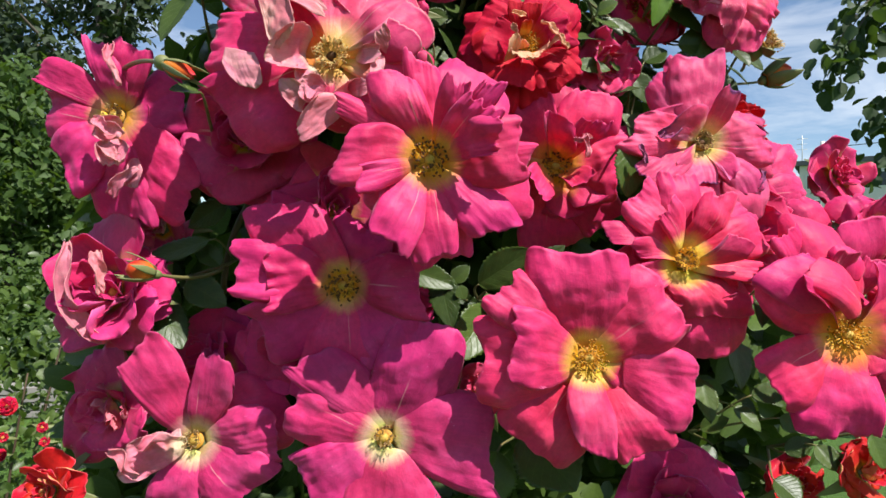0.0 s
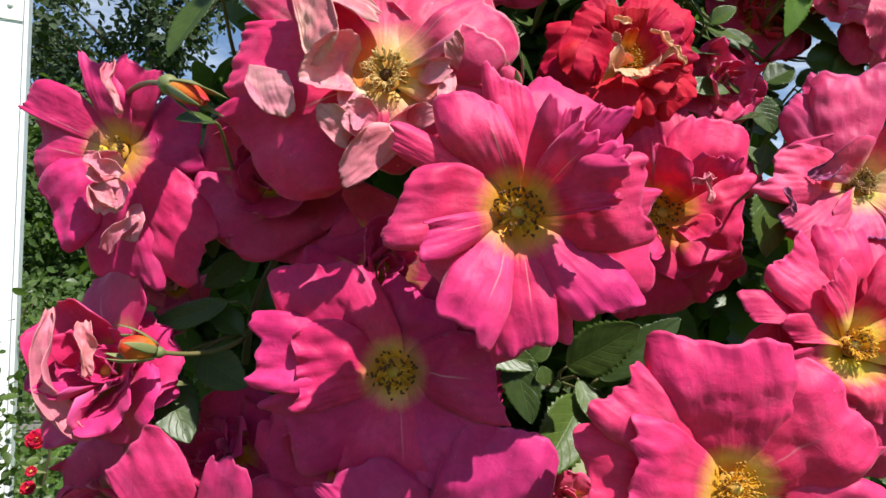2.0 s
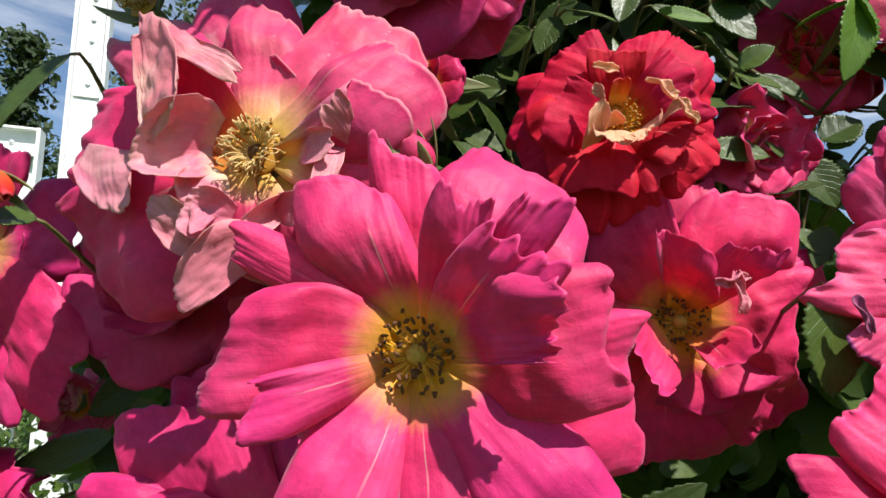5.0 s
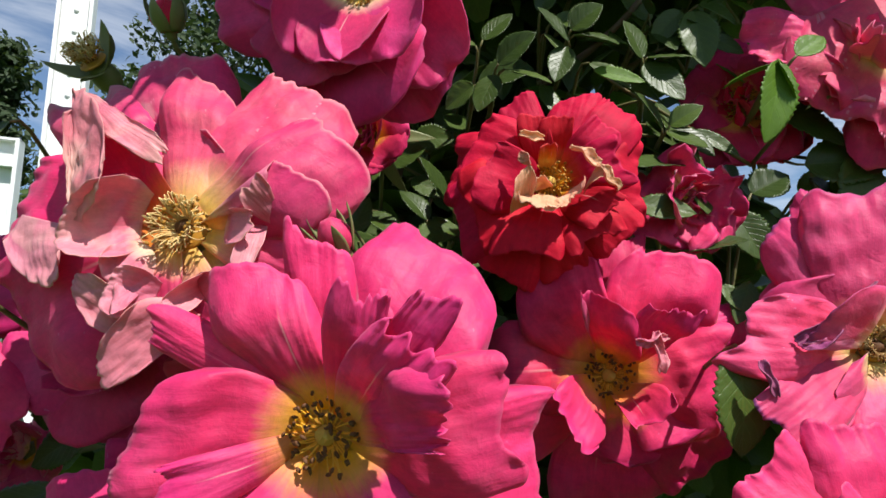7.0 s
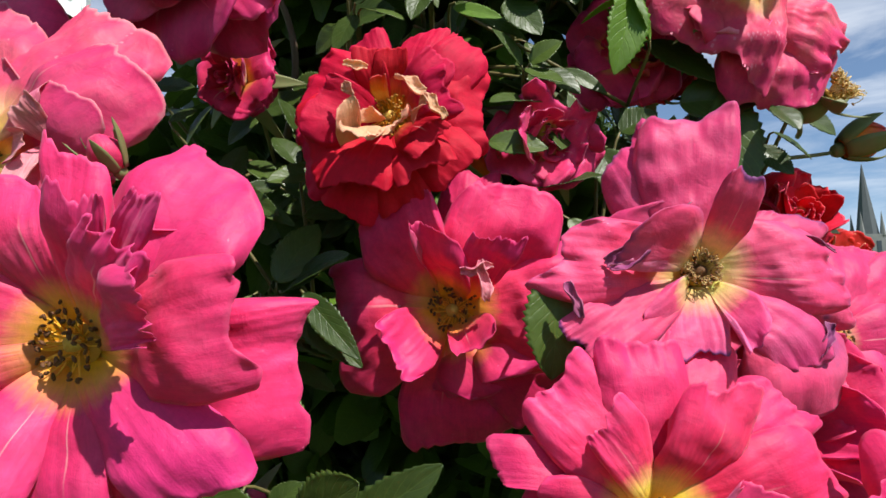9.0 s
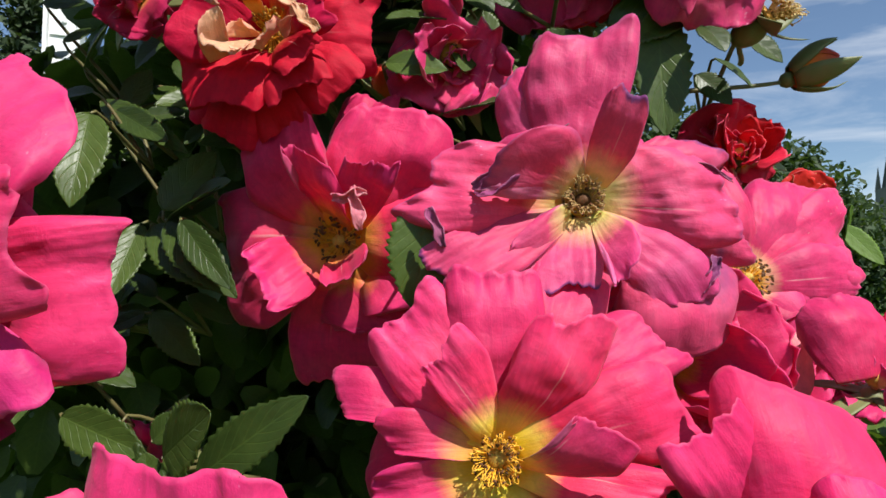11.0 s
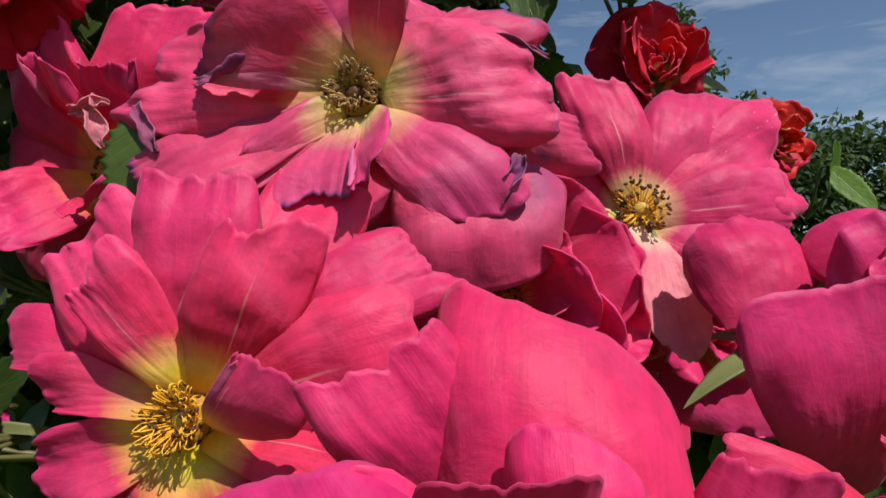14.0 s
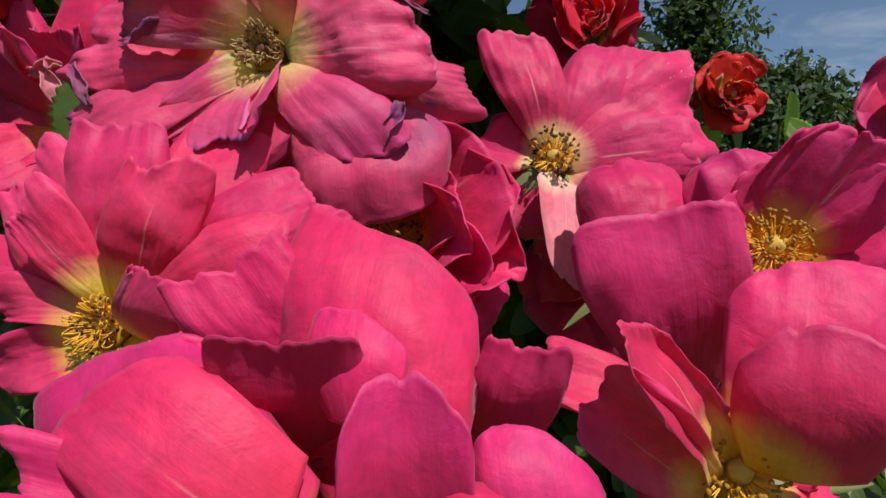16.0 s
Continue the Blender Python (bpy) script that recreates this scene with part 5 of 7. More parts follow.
# petals of BRIGHT
petal(BRIGHT, (0.0680, 0.2780, 1.4630), (0.0630, 0.2680, 1.4970), (0.0380, 0.2710, 1.4890), (0.0870, 0.2700, 1.4890), bow=4)
petal(BRIGHT, (0.0780, 0.2790, 1.4580), (0.1050, 0.2710, 1.4750), (0.0840, 0.2720, 1.4900), (0.1090, 0.2720, 1.4560), bow=4)
petal(BRIGHT, (0.0840, 0.2790, 1.4450), (0.1160, 0.2720, 1.4360), (0.1040, 0.2710, 1.4150), (0.1090, 0.2730, 1.4540), bow=4)
petal(BRIGHT, (0.0780, 0.2790, 1.4340), (0.0920, 0.2730, 1.4050), (0.0780, 0.2730, 1.4070), (0.1080, 0.2730, 1.4170), bow=4)
petal(BRIGHT, (0.0600, 0.2790, 1.4340), (0.0410, 0.2760, 1.4070), (0.0280, 0.2750, 1.4270), (0.0640, 0.2760, 1.4000), bow=3)
petal(BRIGHT, (0.0550, 0.2790, 1.4450), (0.0190, 0.2710, 1.4490), (0.0250, 0.2730, 1.4250), (0.0250, 0.2710, 1.4690), bow=4)
petal(BRIGHT, (0.0540, 0.2780, 1.4580), (0.0300, 0.2690, 1.4820), (0.0210, 0.2690, 1.4700), (0.0420, 0.2740, 1.4870), bow=4)
petal(BRIGHT, (0.0550, 0.2760, 1.4500), (0.0330, 0.2660, 1.4590), (0.0380, 0.2650, 1.4370), (0.0410, 0.2670, 1.4740), bow=3)
petal(BRIGHT, (0.0670, 0.2760, 1.4350), (0.0710, 0.2660, 1.4080), (0.0570, 0.2680, 1.4280), (0.0800, 0.2680, 1.4190), bow=5)
# end of BRIGHT
SHEAF = bloom("hot", (0.125, 0.309, 1.4940), 2, 12, "ring", [], "bright rose-pink rose with a fresh yellow eye", 40)
# petals of SHEAF
petal(SHEAF, (0.1330, 0.3180, 1.5060), (0.1400, 0.3240, 1.5380), (0.1300, 0.3220, 1.5360), (0.1530, 0.3240, 1.5300), bow=3)
petal(SHEAF, (0.1250, 0.3120, 1.5040), (0.1230, 0.3100, 1.5390), (0.1120, 0.3070, 1.5300), (0.1370, 0.3120, 1.5290), bow=4)
petal(SHEAF, (0.1390, 0.3170, 1.5090), (0.1660, 0.3250, 1.5230), (0.1510, 0.3230, 1.5290), (0.1700, 0.3230, 1.5140), bow=4)
petal(SHEAF, (0.1240, 0.3090, 1.5030), (0.1010, 0.3060, 1.5280), (0.0970, 0.3040, 1.5130), (0.1140, 0.3080, 1.5330), bow=4)
petal(SHEAF, (0.1210, 0.3090, 1.5000), (0.0870, 0.3050, 1.5050), (0.1010, 0.3040, 1.5020), (0.0910, 0.3090, 1.5160), bow=4)
petal(SHEAF, (0.1230, 0.3120, 1.4850), (0.1320, 0.3130, 1.4410), (0.1130, 0.3130, 1.4530), (0.1640, 0.3130, 1.4590), bow=3)
petal(SHEAF, (0.1200, 0.3070, 1.4970), (0.0990, 0.3020, 1.4980), (0.1120, 0.3020, 1.4950), (0.1030, 0.3010, 1.5070), bow=3)
petal(SHEAF, (0.1220, 0.3060, 1.4910), (0.0950, 0.3030, 1.4850), (0.1080, 0.3010, 1.4790), (0.1070, 0.3010, 1.4940), bow=3)
petal(SHEAF, (0.1340, 0.3070, 1.4870), (0.1630, 0.3060, 1.4890), (0.1550, 0.3020, 1.4840), (0.1640, 0.3090, 1.4950), bow=3)
petal(SHEAF, (0.1240, 0.3060, 1.4860), (0.1390, 0.3010, 1.4670), (0.1180, 0.3020, 1.4760), (0.1620, 0.3050, 1.4740), bow=3, ruffle=1.4)
petal(SHEAF, (0.1360, 0.3110, 1.5000), (0.1690, 0.3130, 1.5080), (0.1640, 0.3110, 1.4940), (0.1530, 0.3110, 1.5170), bow=6)
petal(SHEAF, (0.1310, 0.3080, 1.5050), (0.1440, 0.3030, 1.5270), (0.1300, 0.3020, 1.5190), (0.1520, 0.3080, 1.5190), bow=4, ruffle=1.3)
petal(SHEAF, (0.1240, 0.3070, 1.5030), (0.1120, 0.2970, 1.5180), (0.1130, 0.2990, 1.5090), (0.1220, 0.2990, 1.5230), bow=4, ruffle=1.3)
petal(SHEAF, (0.1380, 0.3040, 1.4900), (0.1440, 0.2960, 1.5060), (0.1400, 0.2980, 1.5010), (0.1540, 0.2970, 1.4960), bow=3, ruffle=1.2)
# end of SHEAF
NEAR = bloom("coral", (0.193, 0.284, 1.4590), -14, 14, "fresh", [], "coral pink rose with a fresh yellow eye", 30)
# petals of NEAR
petal(NEAR, (0.1920, 0.2920, 1.4700), (0.1910, 0.3010, 1.5150), (0.1730, 0.3000, 1.5080), (0.2110, 0.2990, 1.4910), bow=8, ruffle=0.5, foot=0.7)
petal(NEAR, (0.1800, 0.3060, 1.4840), (0.1700, 0.2910, 1.5070), (0.1620, 0.2870, 1.4990), (0.1810, 0.2970, 1.5090), bow=5, foot=0.7)
petal(NEAR, (0.2080, 0.3160, 1.4680), (0.2180, 0.3010, 1.4940), (0.2100, 0.3010, 1.4900), (0.2250, 0.2990, 1.4880), bow=3, foot=0.55)
petal(NEAR, (0.1960, 0.2850, 1.4850), (0.1940, 0.2870, 1.5020), (0.1870, 0.2870, 1.4970), (0.2040, 0.2870, 1.4940), bow=3, ruffle=0.6, dome=True)
petal(NEAR, (0.1880, 0.2770, 1.4720), (0.1630, 0.2760, 1.4970), (0.1450, 0.2730, 1.4840), (0.1780, 0.2810, 1.4940), bow=6, ruffle=0.5, foot=0.8, dome=True)
petal(NEAR, (0.2220, 0.2880, 1.4680), (0.2200, 0.2890, 1.4860), (0.2140, 0.2860, 1.4800), (0.2320, 0.2900, 1.4770), bow=5, ruffle=0.5, foot=0.8, dome=True)
petal(NEAR, (0.2010, 0.2900, 1.4590), (0.2060, 0.2810, 1.4940), (0.2010, 0.2720, 1.4830), (0.2170, 0.2800, 1.4820), bow=6, ruffle=0.6, foot=0.7, dome=True)
petal(NEAR, (0.1800, 0.3020, 1.4610), (0.1910, 0.2760, 1.4970), (0.1810, 0.2720, 1.4940), (0.2000, 0.2830, 1.4930), bow=-2, ruffle=0.35, foot=0.6, dome=True)
petal(NEAR, (0.1910, 0.2720, 1.4710), (0.1640, 0.2660, 1.4900), (0.1690, 0.2640, 1.4800), (0.1800, 0.2730, 1.4960), bow=6, ruffle=0.5, foot=0.9, dome=True)
petal(NEAR, (0.1800, 0.2680, 1.4730), (0.1620, 0.2620, 1.4820), (0.1670, 0.2600, 1.4780), (0.1660, 0.2660, 1.4870), bow=4)
petal(NEAR, (0.1820, 0.2830, 1.4640), (0.1620, 0.2770, 1.4930), (0.1540, 0.2790, 1.4680), (0.1830, 0.2770, 1.4870), bow=4, ruffle=1.3)
petal(NEAR, (0.1800, 0.2830, 1.4520), (0.1550, 0.2770, 1.4370), (0.1540, 0.2790, 1.4530), (0.1720, 0.2770, 1.4250), bow=3)
petal(NEAR, (0.1880, 0.2810, 1.4470), (0.1920, 0.2770, 1.4130), (0.1650, 0.2770, 1.4240), (0.2060, 0.2750, 1.4250), bow=4)
petal(NEAR, (0.2000, 0.2830, 1.4600), (0.2240, 0.2810, 1.4520), (0.2190, 0.2790, 1.4230), (0.2180, 0.2810, 1.4790), bow=3)
# end of NEAR
OPEN_MAUVE = bloom("magentalight", (-0.0288, 0.292, 1.4074), 2, 16, "old", [], "mauve-pink rose with pale yellow centre and open petals", 36)
# petals of OPEN_MAUVE
petal(OPEN_MAUVE, (-0.0360, 0.2900, 1.4190), (-0.0710, 0.2840, 1.4440), (-0.0690, 0.2850, 1.4330), (-0.0420, 0.2880, 1.4460), bow=3)
petal(OPEN_MAUVE, (-0.0260, 0.2900, 1.4180), (-0.0110, 0.2850, 1.4640), (-0.0340, 0.2870, 1.4430), (0.0100, 0.2870, 1.4400), bow=4)
petal(OPEN_MAUVE, (-0.0230, 0.2910, 1.4090), (0.0230, 0.2890, 1.3930), (0.0180, 0.2890, 1.3770), (0.0130, 0.2890, 1.4290), bow=4)
petal(OPEN_MAUVE, (-0.0290, 0.2910, 1.4010), (-0.0280, 0.2870, 1.3590), (-0.0500, 0.2870, 1.3670), (0.0020, 0.2870, 1.3670), bow=4)
petal(OPEN_MAUVE, (-0.0370, 0.2900, 1.4040), (-0.0680, 0.2870, 1.3890), (-0.0500, 0.2870, 1.3640), (-0.0690, 0.2870, 1.4020), bow=3)
petal(OPEN_MAUVE, (-0.0380, 0.2900, 1.4100), (-0.0710, 0.2840, 1.4270), (-0.0680, 0.2860, 1.4050), (-0.0500, 0.2880, 1.4290), bow=4)
# end of OPEN_MAUVE
MAUVE = bloom("magentalight", (-0.1287, 0.309, 1.4006), -6, 20, "old", [], "mauve-pink rose with a pale spent centre", 32)
# petals of MAUVE
petal(MAUVE, (-0.1170, 0.3140, 1.4110), (-0.0800, 0.3180, 1.4100), (-0.0920, 0.3180, 1.3900), (-0.1040, 0.3180, 1.4340), bow=3)
petal(MAUVE, (-0.1310, 0.3080, 1.3950), (-0.1400, 0.3040, 1.3680), (-0.1540, 0.3040, 1.3730), (-0.1220, 0.3040, 1.3680), bow=3)
petal(MAUVE, (-0.1350, 0.3060, 1.4130), (-0.1590, 0.3000, 1.4440), (-0.1580, 0.3000, 1.4260), (-0.1380, 0.3020, 1.4500), bow=4)
petal(MAUVE, (-0.1200, 0.3060, 1.4070), (-0.0850, 0.3020, 1.4000), (-0.0960, 0.3020, 1.3890), (-0.0990, 0.3020, 1.4200), bow=4, ruffle=1.4)
petal(MAUVE, (-0.1230, 0.3060, 1.3960), (-0.0990, 0.3020, 1.3760), (-0.1190, 0.3020, 1.3670), (-0.0890, 0.3020, 1.3940), bow=4)
petal(MAUVE, (-0.1270, 0.3060, 1.4150), (-0.1180, 0.3000, 1.4460), (-0.1280, 0.3000, 1.4320), (-0.1060, 0.3000, 1.4290), bow=4)
petal(MAUVE, (-0.1320, 0.3060, 1.3990), (-0.1610, 0.3000, 1.3940), (-0.1550, 0.3000, 1.3840), (-0.1490, 0.3000, 1.4070), bow=4, skin=PALE, ruffle=1.6)
# end of MAUVE
FADED = bloom("faded", (-0.052, 0.279, 1.5900), 3, 4, "curly", [], "faded wide pink rose with withered rolled pale inner petals", 40)
# petals of FADED
petal(FADED, (-0.0600, 0.2900, 1.6000), (-0.0730, 0.3020, 1.6530), (-0.0910, 0.3000, 1.6410), (-0.0520, 0.3000, 1.6380), bow=3)
petal(FADED, (-0.0530, 0.2890, 1.5990), (-0.0310, 0.2940, 1.6390), (-0.0490, 0.2920, 1.6320), (-0.0130, 0.2920, 1.6170), bow=3, ruffle=1.4)
petal(FADED, (-0.0620, 0.2880, 1.5980), (-0.1010, 0.2960, 1.6350), (-0.1100, 0.2930, 1.6240), (-0.0830, 0.2940, 1.6370), bow=3)
petal(FADED, (-0.0660, 0.2880, 1.5940), (-0.1110, 0.2850, 1.6030), (-0.1020, 0.2810, 1.5810), (-0.0940, 0.2860, 1.6160), bow=4, tone='coral')
petal(FADED, (-0.0650, 0.2880, 1.5860), (-0.1090, 0.2830, 1.5710), (-0.0770, 0.2790, 1.5470), (-0.1080, 0.2840, 1.5870), bow=5, tone='coral')
petal(FADED, (-0.0570, 0.2870, 1.6000), (-0.0600, 0.2900, 1.6410), (-0.0690, 0.2880, 1.6310), (-0.0430, 0.2860, 1.6160), bow=4)
petal(FADED, (-0.0480, 0.2860, 1.5970), (-0.0190, 0.2810, 1.6210), (-0.0390, 0.2810, 1.6060), (-0.0090, 0.2820, 1.5940), bow=4)
petal(FADED, (-0.0450, 0.2850, 1.5880), (-0.0230, 0.2760, 1.5760), (-0.0300, 0.2760, 1.5750), (-0.0140, 0.2770, 1.5860), bow=3)
petal(FADED, (-0.0430, 0.2820, 1.5910), (-0.0230, 0.2700, 1.6040), (-0.0310, 0.2700, 1.5940), (-0.0130, 0.2720, 1.5870), bow=3, ruffle=1.5)
petal(FADED, (-0.0560, 0.2840, 1.5810), (-0.0470, 0.2750, 1.5650), (-0.0600, 0.2750, 1.5650), (-0.0380, 0.2750, 1.5690), bow=2)
petal(FADED, (-0.0750, 0.2680, 1.5900), (-0.0850, 0.2770, 1.6300), (-0.0820, 0.2720, 1.6100), (-0.0660, 0.2660, 1.6050), bow=2, skin=PALE, ruffle=1.6, foot=0.2)
petal(FADED, (-0.0840, 0.2760, 1.6280), (-0.0530, 0.2700, 1.6070), (-0.0660, 0.2690, 1.6100), (-0.0650, 0.2730, 1.6180), bow=2, skin=PALE, ruffle=2.2, foot=0.2)
petal(FADED, (-0.0620, 0.2740, 1.5920), (-0.0850, 0.2780, 1.6250), (-0.0810, 0.2730, 1.6030), (-0.0620, 0.2720, 1.6110), bow=2, tone='coral', ruffle=1.4)
petal(FADED, (-0.0640, 0.2780, 1.5910), (-0.0800, 0.2670, 1.5880), (-0.0660, 0.2660, 1.5800), (-0.0650, 0.2680, 1.6010), bow=2, skin=PALE, ruffle=1.6, foot=0.7)
petal(FADED, (-0.0580, 0.2760, 1.5820), (-0.0630, 0.2670, 1.5730), (-0.0600, 0.2660, 1.5660), (-0.0670, 0.2680, 1.5820), bow=2, skin=PALE, ruffle=1.6, foot=0.8)
petal(FADED, (-0.0550, 0.2730, 1.5710), (-0.0640, 0.2670, 1.5750), (-0.0620, 0.2660, 1.5660), (-0.0570, 0.2680, 1.5780), bow=2, skin=PALE, ruffle=1.6, foot=0.7)
petal(FADED, (-0.0630, 0.2700, 1.5650), (-0.0740, 0.2680, 1.5750), (-0.0680, 0.2680, 1.5640), (-0.0640, 0.2680, 1.5740), bow=2, skin=PALE, ruffle=1.6, foot=0.6)
petal(FADED, (-0.0440, 0.2720, 1.5680), (-0.0650, 0.2700, 1.5500), (-0.0590, 0.2680, 1.5670), (-0.0510, 0.2720, 1.5570), bow=2, skin=PALE, ruffle=1.5)
petal(FADED, (-0.0430, 0.2760, 1.5750), (-0.0500, 0.2670, 1.5690), (-0.0430, 0.2670, 1.5670), (-0.0420, 0.2690, 1.5760), bow=2, skin=PALE, ruffle=1.6, foot=0.7)
petal(FADED, (-0.0450, 0.2750, 1.5740), (-0.0340, 0.2680, 1.5750), (-0.0360, 0.2690, 1.5690), (-0.0400, 0.2700, 1.5770), bow=2, skin=PALE, ruffle=1.6, foot=0.7)
petal(FADED, (-0.0590, 0.2820, 1.5870), (-0.0550, 0.2730, 1.5710), (-0.0620, 0.2740, 1.5790), (-0.0500, 0.2740, 1.5760), bow=2, ruffle=1.4)
petal(FADED, (-0.0950, 0.2780, 1.5930), (-0.0890, 0.2750, 1.5740), (-0.1010, 0.2770, 1.5850), (-0.0830, 0.2750, 1.5810), bow=2, skin=PALE, foot=0.8)
petal(FADED, (-0.0410, 0.2800, 1.5920), (-0.0280, 0.2700, 1.5900), (-0.0340, 0.2710, 1.5840), (-0.0330, 0.2710, 1.5930), bow=2, skin=PALE, ruffle=1.6, foot=0.7)
petal(FADED, (-0.0290, 0.2770, 1.5910), (-0.0310, 0.2700, 1.5770), (-0.0330, 0.2700, 1.5820), (-0.0270, 0.2720, 1.5830), bow=2, skin=PALE, ruffle=1.6)
petal(FADED, (-0.0250, 0.2750, 1.5910), (-0.0290, 0.2680, 1.5990), (-0.0310, 0.2690, 1.5940), (-0.0250, 0.2680, 1.6000), bow=2, skin=PALE, ruffle=1.6)
# end of FADED
AGEING = bloom("purple", (0.146, 0.338, 1.5600), 6, 12, "dry", [], "ageing pink rose with curled purple petal edges and dark stamens", 38)
# petals of AGEING
petal(AGEING, (0.1380, 0.3410, 1.5710), (0.1270, 0.3470, 1.6050), (0.1210, 0.3450, 1.5830), (0.1400, 0.3470, 1.6080), bow=2)
petal(AGEING, (0.1430, 0.3370, 1.5700), (0.1490, 0.3390, 1.6100), (0.1290, 0.3410, 1.6020), (0.1620, 0.3370, 1.6070), bow=3)
petal(AGEING, (0.1670, 0.3410, 1.5470), (0.1720, 0.3350, 1.5150), (0.1570, 0.3310, 1.5300), (0.1930, 0.3460, 1.5350), bow=5, ruffle=0.7)
petal(AGEING, (0.1530, 0.3380, 1.5660), (0.1730, 0.3420, 1.5790), (0.1610, 0.3420, 1.5760), (0.1860, 0.3420, 1.5710), bow=3)
petal(AGEING, (0.1400, 0.3330, 1.5600), (0.1050, 0.3220, 1.5650), (0.1060, 0.3200, 1.5500), (0.1250, 0.3240, 1.5750), bow=4, ruffle=1.4)
petal(AGEING, (0.1400, 0.3340, 1.5560), (0.1080, 0.3170, 1.5400), (0.1220, 0.3150, 1.5350), (0.1090, 0.3190, 1.5500), bow=4, ruffle=1.6)
petal(AGEING, (0.1430, 0.3340, 1.5520), (0.1420, 0.3230, 1.5370), (0.1310, 0.3230, 1.5380), (0.1510, 0.3250, 1.5420), bow=3)
petal(AGEING, (0.1530, 0.3340, 1.5620), (0.1880, 0.3380, 1.5590), (0.1790, 0.3380, 1.5460), (0.1660, 0.3360, 1.5760), bow=4, ruffle=1.4)
petal(AGEING, (0.1570, 0.3340, 1.5540), (0.1750, 0.3340, 1.5320), (0.1590, 0.3300, 1.5380), (0.1820, 0.3380, 1.5440), bow=7)
petal(AGEING, (0.1520, 0.3310, 1.5680), (0.1570, 0.3230, 1.5870), (0.1490, 0.3260, 1.5800), (0.1610, 0.3280, 1.5750), bow=3)
petal(AGEING, (0.1470, 0.3270, 1.5700), (0.1190, 0.3190, 1.5610), (0.1400, 0.3170, 1.5760), (0.1340, 0.3230, 1.5640), bow=6, ruffle=1.4)
petal(AGEING, (0.1400, 0.3310, 1.5520), (0.1270, 0.3210, 1.5390), (0.1330, 0.3230, 1.5380), (0.1370, 0.3260, 1.5550), bow=3, ruffle=1.4)
petal(AGEING, (0.1550, 0.3280, 1.5520), (0.1540, 0.3190, 1.5370), (0.1520, 0.3210, 1.5430), (0.1590, 0.3220, 1.5500), bow=2, ruffle=1.6)
petal(AGEING, (0.1660, 0.3410, 1.5520), (0.1950, 0.3530, 1.5510), (0.1940, 0.3530, 1.5420), (0.1860, 0.3510, 1.5580), bow=3)
# end of AGEING
LOOSE = bloom("magenta", (-0.1731, 0.315, 1.5705), 4, 4, "old", [], "loose magenta-pink rose with narrow rolled pale petals", 28)
# petals of LOOSE
petal(LOOSE, (-0.1630, 0.3150, 1.5600), (-0.1360, 0.3150, 1.5270), (-0.1540, 0.3150, 1.5180), (-0.1380, 0.3150, 1.5540), bow=3)
petal(LOOSE, (-0.1660, 0.3150, 1.5720), (-0.1400, 0.3170, 1.5790), (-0.1450, 0.3170, 1.5600), (-0.1480, 0.3170, 1.5970), bow=3)
petal(LOOSE, (-0.1720, 0.3150, 1.5570), (-0.1670, 0.3130, 1.5180), (-0.1880, 0.3130, 1.5300), (-0.1520, 0.3130, 1.5210), bow=3)
petal(LOOSE, (-0.1770, 0.3140, 1.5670), (-0.2070, 0.3120, 1.5770), (-0.2050, 0.3120, 1.5570), (-0.2050, 0.3120, 1.5830), bow=3)
petal(LOOSE, (-0.1760, 0.3130, 1.5600), (-0.1980, 0.3080, 1.5440), (-0.1850, 0.3080, 1.5300), (-0.2010, 0.3100, 1.5640), bow=4)
petal(LOOSE, (-0.1760, 0.3120, 1.5740), (-0.2100, 0.3080, 1.5910), (-0.2030, 0.3080, 1.5820), (-0.1930, 0.3080, 1.5970), bow=4)
petal(LOOSE, (-0.1730, 0.3120, 1.5770), (-0.1810, 0.3060, 1.6070), (-0.1860, 0.3060, 1.6010), (-0.1660, 0.3080, 1.5910), bow=4)
petal(LOOSE, (-0.1680, 0.3120, 1.5770), (-0.1600, 0.3080, 1.6040), (-0.1740, 0.3080, 1.6030), (-0.1530, 0.3080, 1.5930), bow=3)
petal(LOOSE, (-0.1680, 0.3110, 1.5620), (-0.1760, 0.3010, 1.5630), (-0.1730, 0.3010, 1.5550), (-0.1680, 0.3030, 1.5680), bow=3, skin=PALE, ruffle=1.8)
petal(LOOSE, (-0.1700, 0.3090, 1.5570), (-0.1680, 0.2990, 1.5420), (-0.1740, 0.2990, 1.5500), (-0.1590, 0.3010, 1.5490), bow=3, skin=PALE, ruffle=1.8)
petal(LOOSE, (-0.1600, 0.3090, 1.5470), (-0.1580, 0.3010, 1.5310), (-0.1610, 0.3010, 1.5370), (-0.1520, 0.3010, 1.5370), bow=3, skin=PALE, ruffle=1.8)
# end of LOOSE
SOFT = bloom("pinkold", (0.209, 0.402, 1.5380), 8, 22, "open", [], "soft pink rose with a golden eye of dark-tipped stamens", 34)
